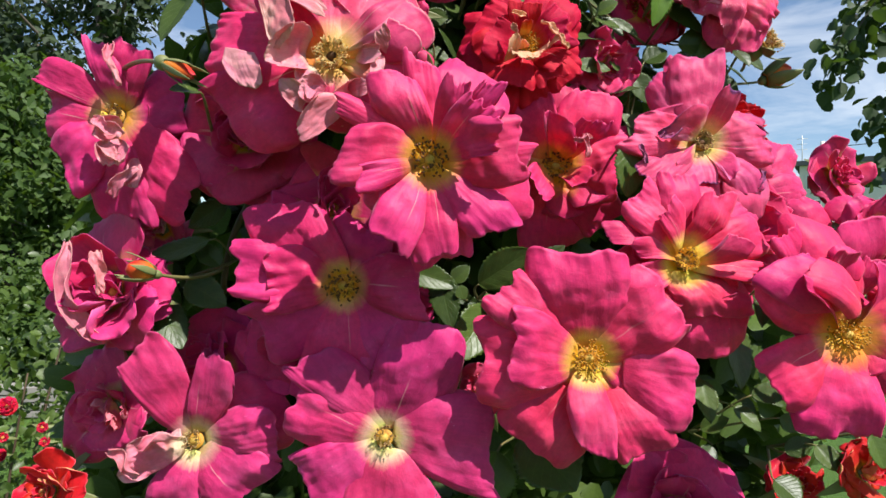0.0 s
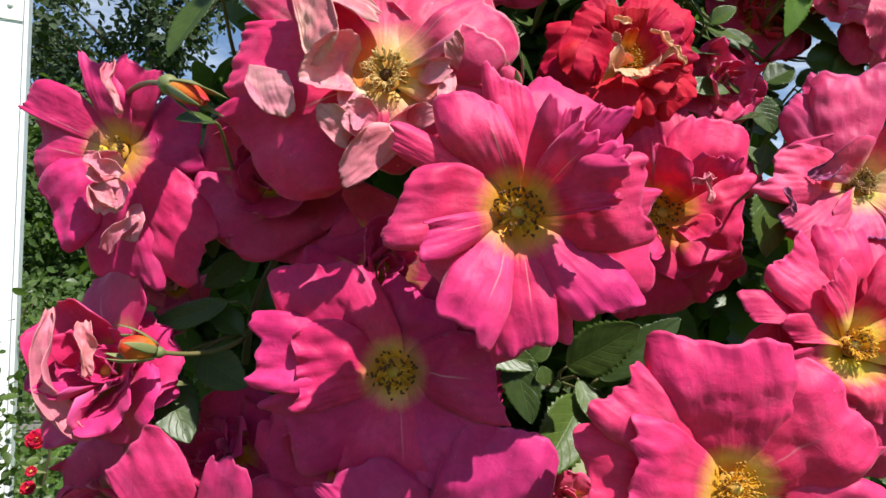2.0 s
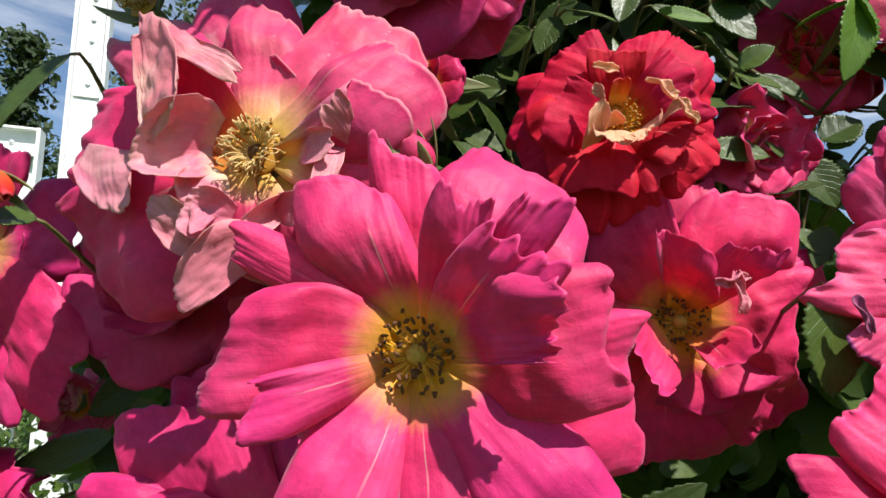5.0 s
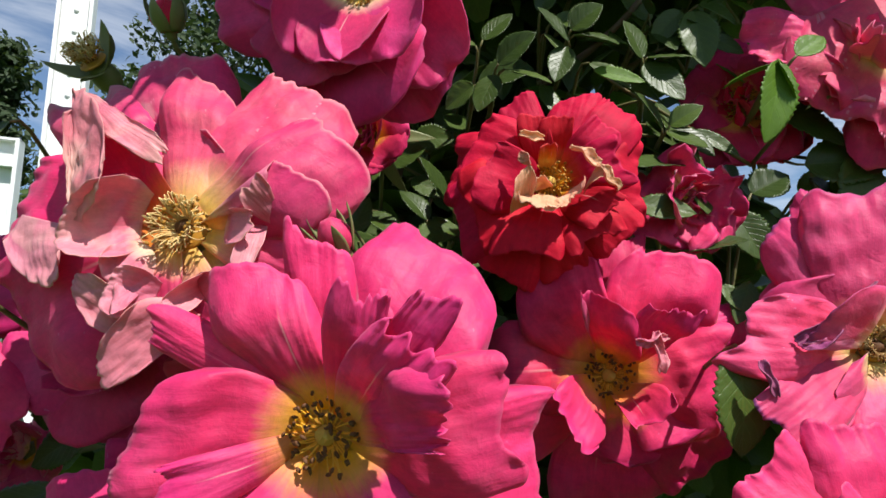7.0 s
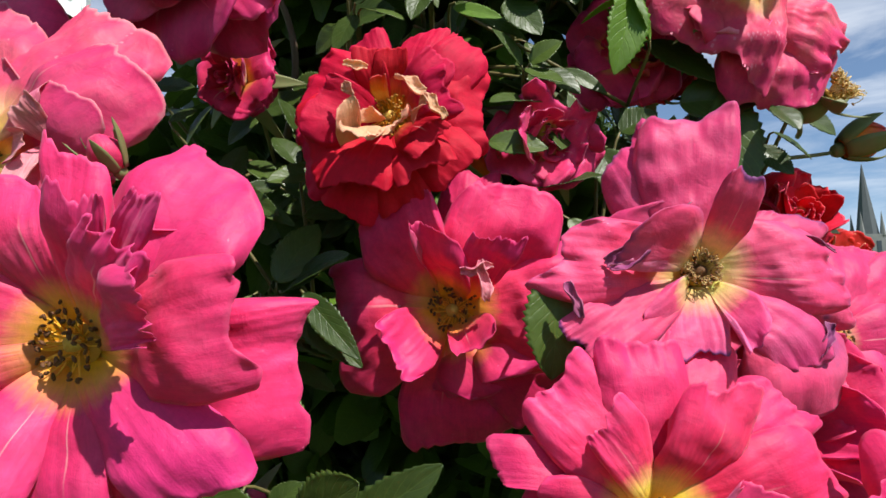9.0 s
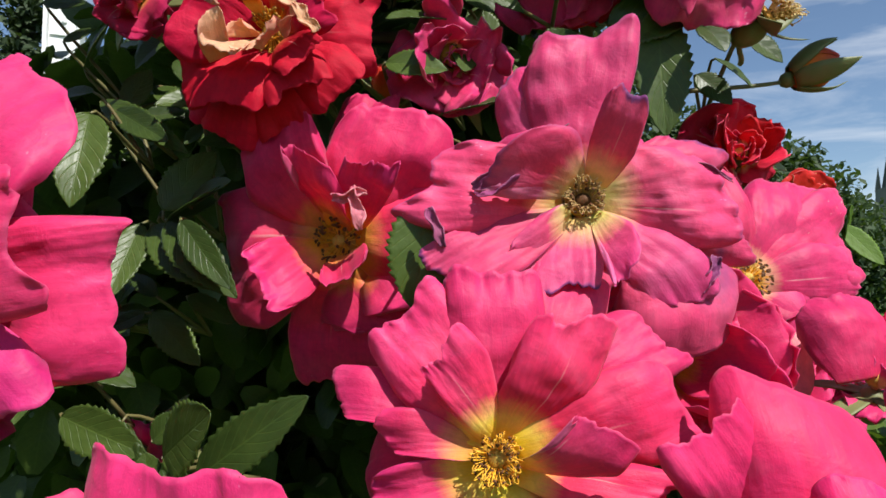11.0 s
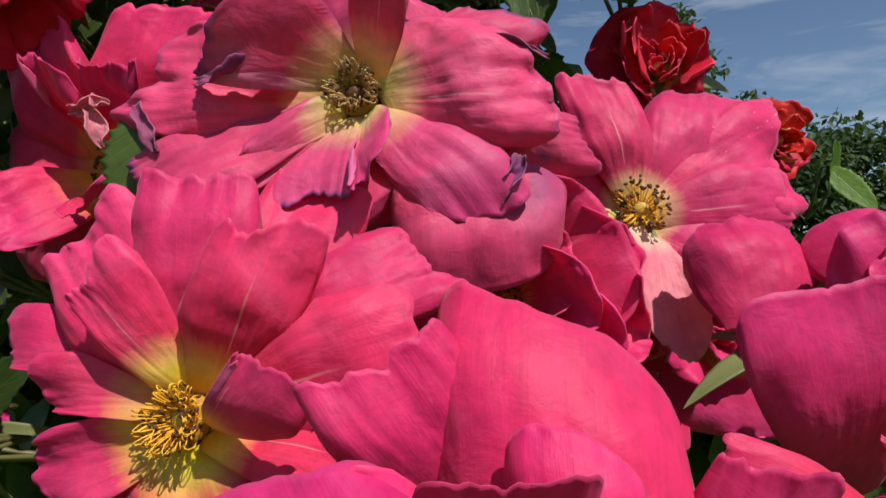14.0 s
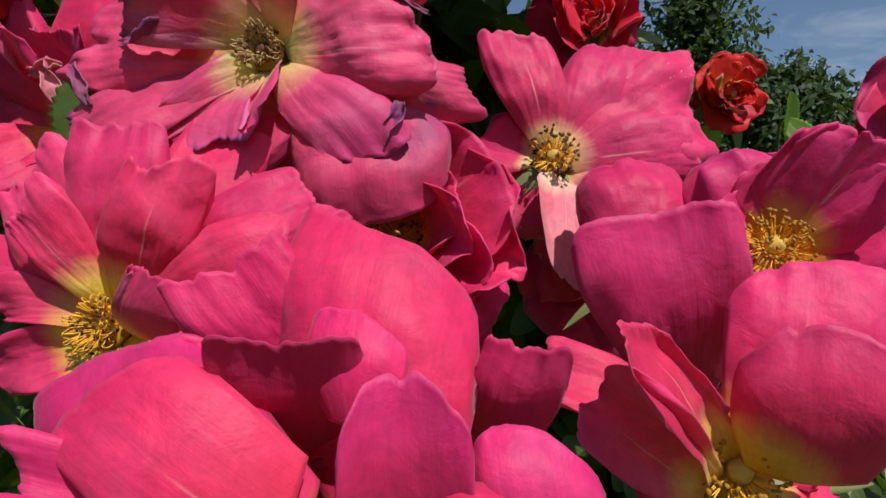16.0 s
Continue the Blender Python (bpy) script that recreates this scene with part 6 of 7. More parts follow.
# petals of SOFT
petal(SOFT, (0.2170, 0.4060, 1.5390), (0.2530, 0.4200, 1.5550), (0.2450, 0.4210, 1.5760), (0.2550, 0.4170, 1.5350), bow=3)
petal(SOFT, (0.2140, 0.4050, 1.5420), (0.2290, 0.4190, 1.5780), (0.2110, 0.4100, 1.5690), (0.2470, 0.4210, 1.5660), bow=4)
petal(SOFT, (0.2070, 0.4030, 1.5420), (0.1980, 0.4010, 1.5790), (0.1860, 0.3970, 1.5730), (0.2120, 0.4040, 1.5680), bow=4, ruffle=1.3)
petal(SOFT, (0.2180, 0.4050, 1.5350), (0.2520, 0.4130, 1.5390), (0.2380, 0.4110, 1.5530), (0.2420, 0.4110, 1.5290), bow=3)
petal(SOFT, (0.2130, 0.4010, 1.5300), (0.2160, 0.3860, 1.4960), (0.2050, 0.3920, 1.5250), (0.2240, 0.3930, 1.5110), bow=3, skin=PALE, ruffle=0.6)
# end of SOFT
bloom("pink", (0.265, 0.365, 1.5090), 6, 30, "fresh", [
    (108, 25, 8, 28, -0.1), (76, 18, 12, 23), (57, 23, 20, 21, 0.1, 0.4), (29, 24, 20, 22, 0.3, 0.6),
    (2, 26, 14, 22, 0.1, 0.4), (-28, 29, 4, 24), (-59, 25, 0, 27), (-95, 22, 2, 23),
    (174, 14, 4, 22),
], "pink rose with a fresh yellow eye")
ASIDE = bloom("pink", (0.2395, 0.3767, 1.5054), 0, 72, "none", [], "pink rose turned away and half hidden by neighbours", 14)
# petals of ASIDE
petal(ASIDE, (0.2350, 0.3720, 1.5070), (0.2300, 0.3800, 1.5340), (0.2190, 0.3760, 1.5200), (0.2490, 0.3830, 1.5260), bow=4, eye=False, foot=0.6)
petal(ASIDE, (0.2600, 0.3740, 1.5160), (0.2600, 0.3840, 1.5360), (0.2460, 0.3800, 1.5240), (0.2730, 0.3860, 1.5270), bow=4, eye=False, foot=0.6)
petal(ASIDE, (0.2610, 0.3760, 1.5140), (0.2810, 0.3920, 1.5330), (0.2700, 0.3900, 1.5340), (0.2830, 0.3880, 1.5190), bow=3, eye=False, foot=0.6)
# end of ASIDE
TALL = bloom("hot", (0.2520, 0.3250, 1.4700), 4, 30, "fresh", [], "bright rose-pink rose with a fresh yellow eye", 22)
# petals of TALL
petal(TALL, (0.2620, 0.3340, 1.4670), (0.2690, 0.3370, 1.5070), (0.2520, 0.3330, 1.4970), (0.2840, 0.3370, 1.4970), bow=5, ruffle=0.55, foot=0.8, dome=True)
petal(TALL, (0.2460, 0.3580, 1.4730), (0.2420, 0.3370, 1.5160), (0.2230, 0.3310, 1.5070), (0.2570, 0.3370, 1.5110), bow=5, ruffle=0.5, foot=0.35, dome=True)
petal(TALL, (0.2400, 0.3310, 1.4750), (0.2180, 0.3230, 1.4870), (0.2210, 0.3170, 1.4830), (0.2270, 0.3270, 1.4920), bow=4)
petal(TALL, (0.2610, 0.3220, 1.4700), (0.2630, 0.3140, 1.4970), (0.2500, 0.3160, 1.4870), (0.2750, 0.3120, 1.4870), bow=6, ruffle=0.55, foot=0.7, dome=True)
petal(TALL, (0.2480, 0.3300, 1.4650), (0.2340, 0.3090, 1.4980), (0.2410, 0.2970, 1.4870), (0.2510, 0.3180, 1.4830), bow=5, roll=3)
petal(TALL, (0.2460, 0.3350, 1.4600), (0.2290, 0.3060, 1.4850), (0.2320, 0.3040, 1.4730), (0.2400, 0.2980, 1.4890), bow=5)
# end of TALL
bloom("magentalight", (-0.0154, 0.3136, 1.6813), -4, -14, "fresh", [
    (-136, 44, 10, 41, -0.2, 0.25), (-104, 50, 6, 49, -0.1, 0.2), (-70, 51, 2, 41, -0.1), (-51, 49, 8, 31, 0.2, 0.3),
    (-172, 55, 6, 37), (-21, 32, 4, 33), (34, 24, 2, 37), (120, 25, 0, 38),
    (159, 42, 2, 37), (-114, 35, 16, 36, 0.1, 0.35), (-74, 33, 16, 33, 0.1, 0.4),
], "mauve-pink rose with a fresh yellow eye")
SALMON = bloom("salmon", (0.1798, 0.3854, 1.6751), 32, 24, "none", [], "salmon pink rose turned away and half hidden by neighbours", 30)
# petals of SALMON
petal(SALMON, (0.2020, 0.3950, 1.6850), (0.2160, 0.3970, 1.6800), (0.2050, 0.3950, 1.6680), (0.2150, 0.3970, 1.6670), bow=2, ruffle=1.7)
petal(SALMON, (0.1760, 0.3960, 1.6980), (0.1680, 0.3960, 1.7230), (0.1510, 0.3940, 1.7150), (0.1870, 0.3960, 1.7180), bow=2, ruffle=1.7)
petal(SALMON, (0.1990, 0.3960, 1.7010), (0.2070, 0.3980, 1.7260), (0.1900, 0.3960, 1.7210), (0.2190, 0.3980, 1.7060), bow=2, ruffle=1.7)
petal(SALMON, (0.1950, 0.3920, 1.6710), (0.1890, 0.3860, 1.6300), (0.1710, 0.3860, 1.6510), (0.2160, 0.3880, 1.6440), bow=2, ruffle=1.7)
petal(SALMON, (0.1940, 0.3890, 1.6770), (0.2180, 0.3870, 1.6520), (0.1940, 0.3850, 1.6480), (0.2130, 0.3910, 1.6750), bow=2, ruffle=1.7)
petal(SALMON, (0.1800, 0.3900, 1.6860), (0.1340, 0.3800, 1.6870), (0.1510, 0.3800, 1.6730), (0.1450, 0.3840, 1.7030), bow=2, ruffle=1.7)
petal(SALMON, (0.1920, 0.3880, 1.7020), (0.1730, 0.3760, 1.6480), (0.1450, 0.3780, 1.6800), (0.1900, 0.3760, 1.6430), bow=2, ruffle=1.7)
# end of SALMON
bloom("coral", (0.1398, 0.4172, 1.6707), -10, 6, "fresh", [
    (125, 29, 4, 37), (82, 33, 6, 39), (-140, 23, 6, 35), (-89, 36, 8, 46, -0.2, 0.2),
    (-49, 31, 2, 34), (32, 22, 4, 37),
], "coral pink rose with a fresh yellow eye")
bloom("pinkold", (0.1004, 0.373, 1.6174), 8, 0, "none", [
    (145, 18, 4, 33), (54, 14, 8, 35, 0.2, 0.5), (-21, 17, 8, 32, 0.3, 0.6), (-49, 24, 2, 28),
    (-100, 23, 2, 35), (-178, 3, 18, 19, 0.6, 0.7), (-144, 20, 0, 31),
], "soft pink rose turned away and half hidden by neighbours")
bloom("coral", (-0.0283, 0.3705, 1.6482), -5, -4, "none", [
    (-114, 16, 6, 26), (-53, 19, 4, 26), (18, 20, 4, 23), (137, 17, 2, 29),
    (90, 21, 0, 29), (5, 5, 14, 11, 0.5, 0.7),
], "coral pink rose turned away and half hidden by neighbours")
PALE_ONE = bloom("magenta", (-0.1747, 0.318, 1.4762), -14, 10, "none", [
    (131, 33, 14, 33, 0.2, 0.6), (168, 38, 8, 33, 0, 0.5), (-147, 41, 2, 40), (-83, 24, 14, 20, 0.2, 1),
    (-47, 29, 14, 25, 0, 0.8), (-45, 33, 0, 35), (122, 57, -14, 49, -0.1), (41, 19, 0, 36),
    (-93, 8, 22, 20, 0.7, 1.1),
], "shaded magenta-pink rose turned away and half hidden by neighbours")
bloom("pinkpale", (-0.1752, 0.37, 1.5126), 5, 10, "none", [
    (-166, 13, 6, 21, 0.3, 0.7), (91, 8, 10, 21, 0.3, 0.6), (26, 14, 4, 24), (-45, 18, 0, 28),
    (-118, 15, 2, 21),
], "pale pink rose turned away and half hidden by neighbours")
bloom("magenta", (-0.1375, 0.35, 1.4306), 0, 15, "none", [
    (149, 31, 4, 50), (106, 31, 4, 50), (53, 37, 4, 44, 0.2, 0.5), (0, 30, 2, 50),
    (-45, 32, 2, 52), (-109, 30, 0, 52),
], "shaded magenta-pink rose turned away and half hidden by neighbours")
bloom("magenta", (-0.1061, 0.325, 1.5589), -4, -4, "none", [
    (140, 38, 4, 58), (-175, 36, 2, 56), (-117, 33, 4, 58), (-63, 31, 6, 58),
    (-14, 40, 4, 58), (68, 18, 8, 48, 0.2, 0.5), (26, 33, 2, 55),
], "shaded magenta-pink rose turned away and half hidden by neighbours")
bloom("magenta", (-0.058, 0.315, 1.5212), 0, 0, "none", [
    (153, 26, 2, 56), (-123, 21, 2, 50), (-60, 31, 4, 50), (-37, 49, 2, 56),
    (43, 25, 4, 56), (104, 21, 4, 56), (-9, 39, 2, 53),
], "shaded magenta-pink rose turned away and half hidden by neighbours")
bloom("pinkold", (-0.1912, 0.345, 1.4087), -10, 10, "none", [
    (156, 22, 4, 36), (117, 36, 4, 40), (-139, 20, 2, 36), (-61, 24, 2, 38),
    (3, 25, 4, 38), (53, 13, 12, 25, 0.4, 0.7), (-138, 42, -6, 37),
], "soft pink rose turned away and half hidden by neighbours")
bloom("redyellow", (-0.2189, 0.33, 1.3656), -8, 20, "none", [
    (76, 12, 14, 27, -0.2, 0.5), (51, 24, 6, 19, 0, 0.8), (169, 13, 8, 22), (-28, 16, 4, 27),
    (16, 26, 2, 19),
], "scarlet rose turned away and half hidden by neighbours")
bloom("pinkpale", (0.0207, 0.33, 1.4220), 0, 10, "none", [
    (-109, 12, 4, 14, 0, 1), (90, 15, 4, 19), (1, 9, 2, 19), (179, 9, 2, 16),
    (-79, 15, 2, 19),
], "pale pink rose turned away and half hidden by neighbours")
bloom("magenta", (-0.0266, 0.3786, 1.4644), -20, 10, "none", [
    (160, 13, 4, 20), (74, 14, 4, 19), (18, 27, 4, 18), (-4, 25, 2, 18),
    (-84, 8, 2, 19),
], "shaded magenta-pink rose turned away and half hidden by neighbours")
bloom("magenta", (-0.0814, 0.325, 1.4510), 0, 6, "none", [
    (166, 25, 2, 52), (-115, 26, 2, 52), (-61, 27, 2, 52), (-21, 34, 2, 52),
    (124, 22, 2, 52),
], "shaded magenta-pink rose turned away and half hidden by neighbours")
bloom("pink", (0.228, 0.44, 1.5004), 6, 10, "none", [
    (143, 34, 4, 62), (31, 40, 6, 63), (-19, 29, 4, 62), (-106, 35, 2, 65),
    (-172, 33, 2, 62),
], "pink rose turned away and half hidden by neighbours")
bloom("coral", (0.17, 0.3635, 1.5129), 4, 18, "open", [
    (22, 35, 14, 34, 0.2, 0.5), (-17, 41, 12, 33, 0.3, 0.6), (-52, 43, 4, 34), (-76, 30, 4, 34),
    (-133, 23, 2, 35), (162, 22, 2, 36), (94, 24, 2, 36), (-10, 29, 22, 20, 0.6, 0.9),
    (18, 23, 18, 21, 0.4, 0.7), (-34, 36, 16, 20, 0.5, 0.8),
], "coral pink rose with a golden eye of dark-tipped stamens")
bloom("magenta", (0.1342, 0.34, 1.3519), 0, 20, "none", [
    (143, 35, 4, 55), (92, 34, 6, 49), (38, 35, 4, 55), (13, 40, 2, 49),
    (178, 19, 10, 38, 0.3, 0.5),
], "shaded magenta-pink rose turned away and half hidden by neighbours")
bloom("redyellow", (0.2139, 0.36, 1.3569), 0, 20, "none", [
    (120, 19, 4, 31), (56, 12, 4, 27), (-43, 9, 4, 30), (-159, 17, 2, 27),
], "scarlet rose turned away and half hidden by neighbours")
bloom("redyellow", (0.2423, 0.34, 1.3713), 0, 10, "none", [
    (127, 20, 4, 32), (62, 15, 4, 32), (-131, 10, 6, 28), (-171, 16, 2, 26),
], "scarlet rose turned away and half hidden by neighbours")
bloom("redpink", (0.219, 0.4461, 1.5934), 6, 10, "none", [
    (160, 28, 2, 27, 0.1, 0.5), (137, 22, 6, 24, 0.2, 0.6), (112, 20, 8, 24, 0.1, 0.6), (77, 16, 8, 24, 0.1, 0.6),
    (-3, 17, 8, 23, 0.2, 0.5), (26, 7, 14, 18, 0.4, 0.7), (-34, 17, 2, 23), (-162, 16, 14, 23, 0.5, 0.6),
    (-173, 5, 18, 18, 0.5, 0.7), (-157, 20, 0, 28),
], "red-pink rose turned away and half hidden by neighbours")
bloom("redyellow", (0.275, 0.5236, 1.5801), 14, 10, "none", [
    (136, 18, 4, 24, 0.2, 0.5), (91, 18, 6, 24, 0.2, 0.6), (30, 12, 4, 24), (-62, 17, 2, 23),
    (-104, 21, 2, 21), (-155, 13, 8, 23, 0.3, 0.6), (-139, 7, 14, 15, 0.5, 0.8),
], "scarlet rose turned away and half hidden by neighbours")
bloom("pink", (0.3633, 0.55, 1.5710), 8, 4, "none", [
    (149, 32, 6, 46, 0.1, 0.6), (-146, 18, 10, 46, 0.2, 0.6), (5, 21, 6, 47), (-56, 26, 2, 52),
    (-145, 34, 4, 41),
], "pink rose turned away and half hidden by neighbours")
bloom("redpink", (0.1459, 0.42, 1.6658), 0, 10, "none", [
    (178, 18, 6, 35), (-89, 23, 6, 43), (-40, 27, 4, 35), (56, 21, 4, 44),
    (-137, 24, 2, 32), (-155, 5, 14, 31, 0.4, 0.6),
], "red-pink rose turned away and half hidden by neighbours")
RED = bloom("red", (0.047, 0.34, 1.616), 0, 2, "fresh", [], "deep red ruffled rose with cream-backed inner petals", 30)
CREAM = PALETTES["red"][1]
# petals of RED
petal(RED, (0.0410, 0.3450, 1.6210), (0.0120, 0.3460, 1.6260), (0.0140, 0.3450, 1.6090), (0.0200, 0.3460, 1.6400), bow=3, ruffle=0.8, eye=False)
petal(RED, (0.0410, 0.3450, 1.6290), (0.0360, 0.3470, 1.6520), (0.0290, 0.3450, 1.6380), (0.0450, 0.3460, 1.6470), bow=3, ruffle=0.9, eye=False)
petal(RED, (0.0510, 0.3450, 1.6290), (0.0590, 0.3470, 1.6520), (0.0450, 0.3450, 1.6410), (0.0660, 0.3460, 1.6450), bow=3, ruffle=1.0, eye=False)
petal(RED, (0.0550, 0.3450, 1.6270), (0.0730, 0.3470, 1.6470), (0.0620, 0.3460, 1.6460), (0.0780, 0.3450, 1.6300), bow=3, ruffle=1.0, eye=False)
petal(RED, (0.0560, 0.3450, 1.6200), (0.0790, 0.3450, 1.6190), (0.0770, 0.3460, 1.6390), (0.0760, 0.3440, 1.6030), bow=3, ruffle=1.0, eye=False)
petal(RED, (0.0520, 0.3440, 1.6120), (0.0710, 0.3380, 1.5950), (0.0750, 0.3400, 1.6090), (0.0570, 0.3380, 1.5930), bow=4, ruffle=0.9, eye=False)
petal(RED, (0.0460, 0.3450, 1.6100), (0.0530, 0.3380, 1.5850), (0.0420, 0.3380, 1.5850), (0.0610, 0.3380, 1.5920), bow=4, ruffle=0.8, eye=False)
petal(RED, (0.0410, 0.3450, 1.6100), (0.0320, 0.3380, 1.5820), (0.0230, 0.3390, 1.5950), (0.0440, 0.3380, 1.5840), bow=4, ruffle=0.8, eye=False)
petal(RED, (0.0380, 0.3450, 1.6150), (0.0140, 0.3410, 1.6050), (0.0240, 0.3390, 1.5890), (0.0150, 0.3420, 1.6210), bow=4, ruffle=0.8, eye=False)
petal(RED, (0.0410, 0.3410, 1.6190), (0.0230, 0.3320, 1.6320), (0.0200, 0.3300, 1.6090), (0.0350, 0.3340, 1.6390), bow=4, ruffle=0.9, eye=False)
petal(RED, (0.0420, 0.3380, 1.6100), (0.0230, 0.3280, 1.6020), (0.0310, 0.3280, 1.5910), (0.0210, 0.3300, 1.6230), bow=5, ruffle=0.8, eye=False)
petal(RED, (0.0440, 0.3380, 1.6060), (0.0390, 0.3260, 1.5910), (0.0270, 0.3270, 1.5960), (0.0520, 0.3270, 1.5930), bow=5, ruffle=0.8, eye=False)
petal(RED, (0.0520, 0.3380, 1.6100), (0.0610, 0.3280, 1.5960), (0.0500, 0.3270, 1.5920), (0.0700, 0.3300, 1.6030), bow=4, ruffle=1.0, eye=False)
petal(RED, (0.0370, 0.3340, 1.6090), (0.0290, 0.3230, 1.6210), (0.0260, 0.3220, 1.6030), (0.0390, 0.3260, 1.6240), bow=4, ruffle=0.9, eye=False)
petal(RED, (0.0410, 0.3380, 1.6250), (0.0420, 0.3300, 1.6370), (0.0360, 0.3290, 1.6310), (0.0480, 0.3310, 1.6300), bow=3, ruffle=1.0, eye=False)
petal(RED, (0.0480, 0.3380, 1.6260), (0.0510, 0.3300, 1.6360), (0.0430, 0.3300, 1.6310), (0.0550, 0.3310, 1.6310), bow=3, ruffle=1.0)
petal(RED, (0.0540, 0.3380, 1.6240), (0.0650, 0.3320, 1.6340), (0.0570, 0.3310, 1.6330), (0.0680, 0.3320, 1.6230), bow=4, ruffle=1.1)
petal(RED, (0.0540, 0.3360, 1.6170), (0.0680, 0.3270, 1.6200), (0.0620, 0.3280, 1.6280), (0.0700, 0.3270, 1.6100), bow=4, ruffle=1.1)
petal(RED, (0.0510, 0.3350, 1.6110), (0.0640, 0.3250, 1.6040), (0.0550, 0.3250, 1.5990), (0.0670, 0.3260, 1.6110), bow=4, ruffle=1.1)
petal(RED, (0.0370, 0.3300, 1.6050), (0.0380, 0.3210, 1.6170), (0.0340, 0.3200, 1.6070), (0.0410, 0.3230, 1.6110), bow=3, skin=CREAM, ruffle=1.2, foot=0.8)
petal(RED, (0.0440, 0.3300, 1.6090), (0.0420, 0.3200, 1.6020), (0.0360, 0.3200, 1.6050), (0.0500, 0.3210, 1.6030), bow=3, skin=CREAM, ruffle=1.4, foot=0.8)
petal(RED, (0.0530, 0.3290, 1.6090), (0.0530, 0.3210, 1.6030), (0.0470, 0.3210, 1.6020), (0.0580, 0.3220, 1.6120), bow=3, skin=CREAM, ruffle=2.0, foot=0.7)
petal(RED, (0.0580, 0.3300, 1.6110), (0.0640, 0.3230, 1.6140), (0.0600, 0.3220, 1.6100), (0.0620, 0.3240, 1.6160), bow=2, skin=CREAM, ruffle=2.0, foot=0.7)
petal(RED, (0.0460, 0.3340, 1.6130), (0.0430, 0.3260, 1.6150), (0.0400, 0.3250, 1.6100), (0.0470, 0.3260, 1.6120), bow=2, skin=CREAM, ruffle=1.4)
petal(RED, (0.0450, 0.3340, 1.6230), (0.0470, 0.3280, 1.6260), (0.0430, 0.3280, 1.6220), (0.0490, 0.3280, 1.6220), bow=2, ruffle=1.1, tone='budorange')
# end of RED
withered(AGEING, (0.1171, 0.3209, 1.5604), (0.1312, 0.3245, 1.5652), 7.3, [PURPLE, PURPLE], "dark purple shrivelled petal edge")
withered(AGEING, (0.1259, 0.3231, 1.5652), (0.1413, 0.3267, 1.5791), 5.8, [PURPLE, PURPLE], "dark purple shrivelled petal edge")
withered(AGEING, (0.1783, 0.3383, 1.5345), (0.1828, 0.3392, 1.5444), 3.6, [PURPLE, PURPLE], "dark purple shrivelled petal edge")
withered(AGEING, (0.1053, 0.3178, 1.5562), (0.1087, 0.3191, 1.5458), 3.2, [PURPLE, PURPLE], "dark purple shrivelled petal edge")
withered(AGEING, (0.1725, 0.3395, 1.5725), (0.1881, 0.344, 1.5662), 1.8, [PURPLE, PURPLE], "dark purple shrivelled petal edge")
withered(LOOSE, (-0.1782, 0.301, 1.5654), (-0.1622, 0.301, 1.5574), 7.4, [PALE, PALE], "withered pale petal edge, rolled")
withered(LOOSE, (-0.1754, 0.301, 1.5523), (-0.1625, 0.301, 1.5437), 8.0, [PALE, PALE], "withered pale petal edge, rolled")
withered(LOOSE, (-0.1682, 0.301, 1.5274), (-0.1548, 0.301, 1.5414), 6.3, [PALE, PALE], "withered pale petal edge, rolled")
withered(LOOSE, (-0.168, 0.301, 1.6037), (-0.1628, 0.301, 1.5831), 7.4, [PALE, PALE], "withered pale petal edge, rolled")
withered(PALE_ONE, (-0.1913, 0.3, 1.5031), (-0.1805, 0.3, 1.4570), 12.0, [PALE, PALE], "withered pale petal edge, rolled")
withered(PALE_ONE, (-0.1691, 0.3, 1.4533), (-0.189, 0.3, 1.4610), 6.8, [PALE, PALE], "withered pale petal edge, rolled")
withered(PALE_ONE, (-0.1748, 0.3, 1.4989), (-0.172, 0.3, 1.4775), 6.8, [PALE, PALE], "withered pale petal edge, rolled")
withered(MAUVE, (-0.1649, 0.295, 1.4009), (-0.1509, 0.295, 1.3877), 7.3, [PALE, PALE], "withered pale petal edge, rolled")
withered(MAUVE, (-0.1509, 0.295, 1.3995), (-0.1299, 0.295, 1.4079), 8.4, [PALE, PALE], "withered pale petal edge, rolled")
withered(CORAL, (0.07877, 0.3313, 1.5642), (0.08121, 0.3335, 1.5514), 4.5, [PALE, PALE], "withered pale petal edge, rolled")
withered(CORAL, (0.0728, 0.3308, 1.5607), (0.083, 0.3322, 1.5625), 4.1, [PALE, PALE], "withered pale petal edge, rolled")
withered(RED, (0.05343, 0.3216, 1.6231), (0.06234, 0.3239, 1.6174), 5.6, [CREAM, CREAM], "cream inner petal with ruffled edge")
withered(RED, (0.062, 0.3238, 1.6180), (0.06812, 0.326, 1.6092), 4.2, [CREAM, CREAM], "cream inner petal with ruffled edge")
withered(RED, (0.03692, 0.3184, 1.6267), (0.04449, 0.3198, 1.6254), 3.1, [CREAM, CREAM], "cream inner petal with ruffled edge")
withered(RED, (0.03722, 0.3192, 1.6211), (0.03994, 0.3203, 1.6170), 3.1, [CREAM, CREAM], "cream inner petal with ruffled edge")


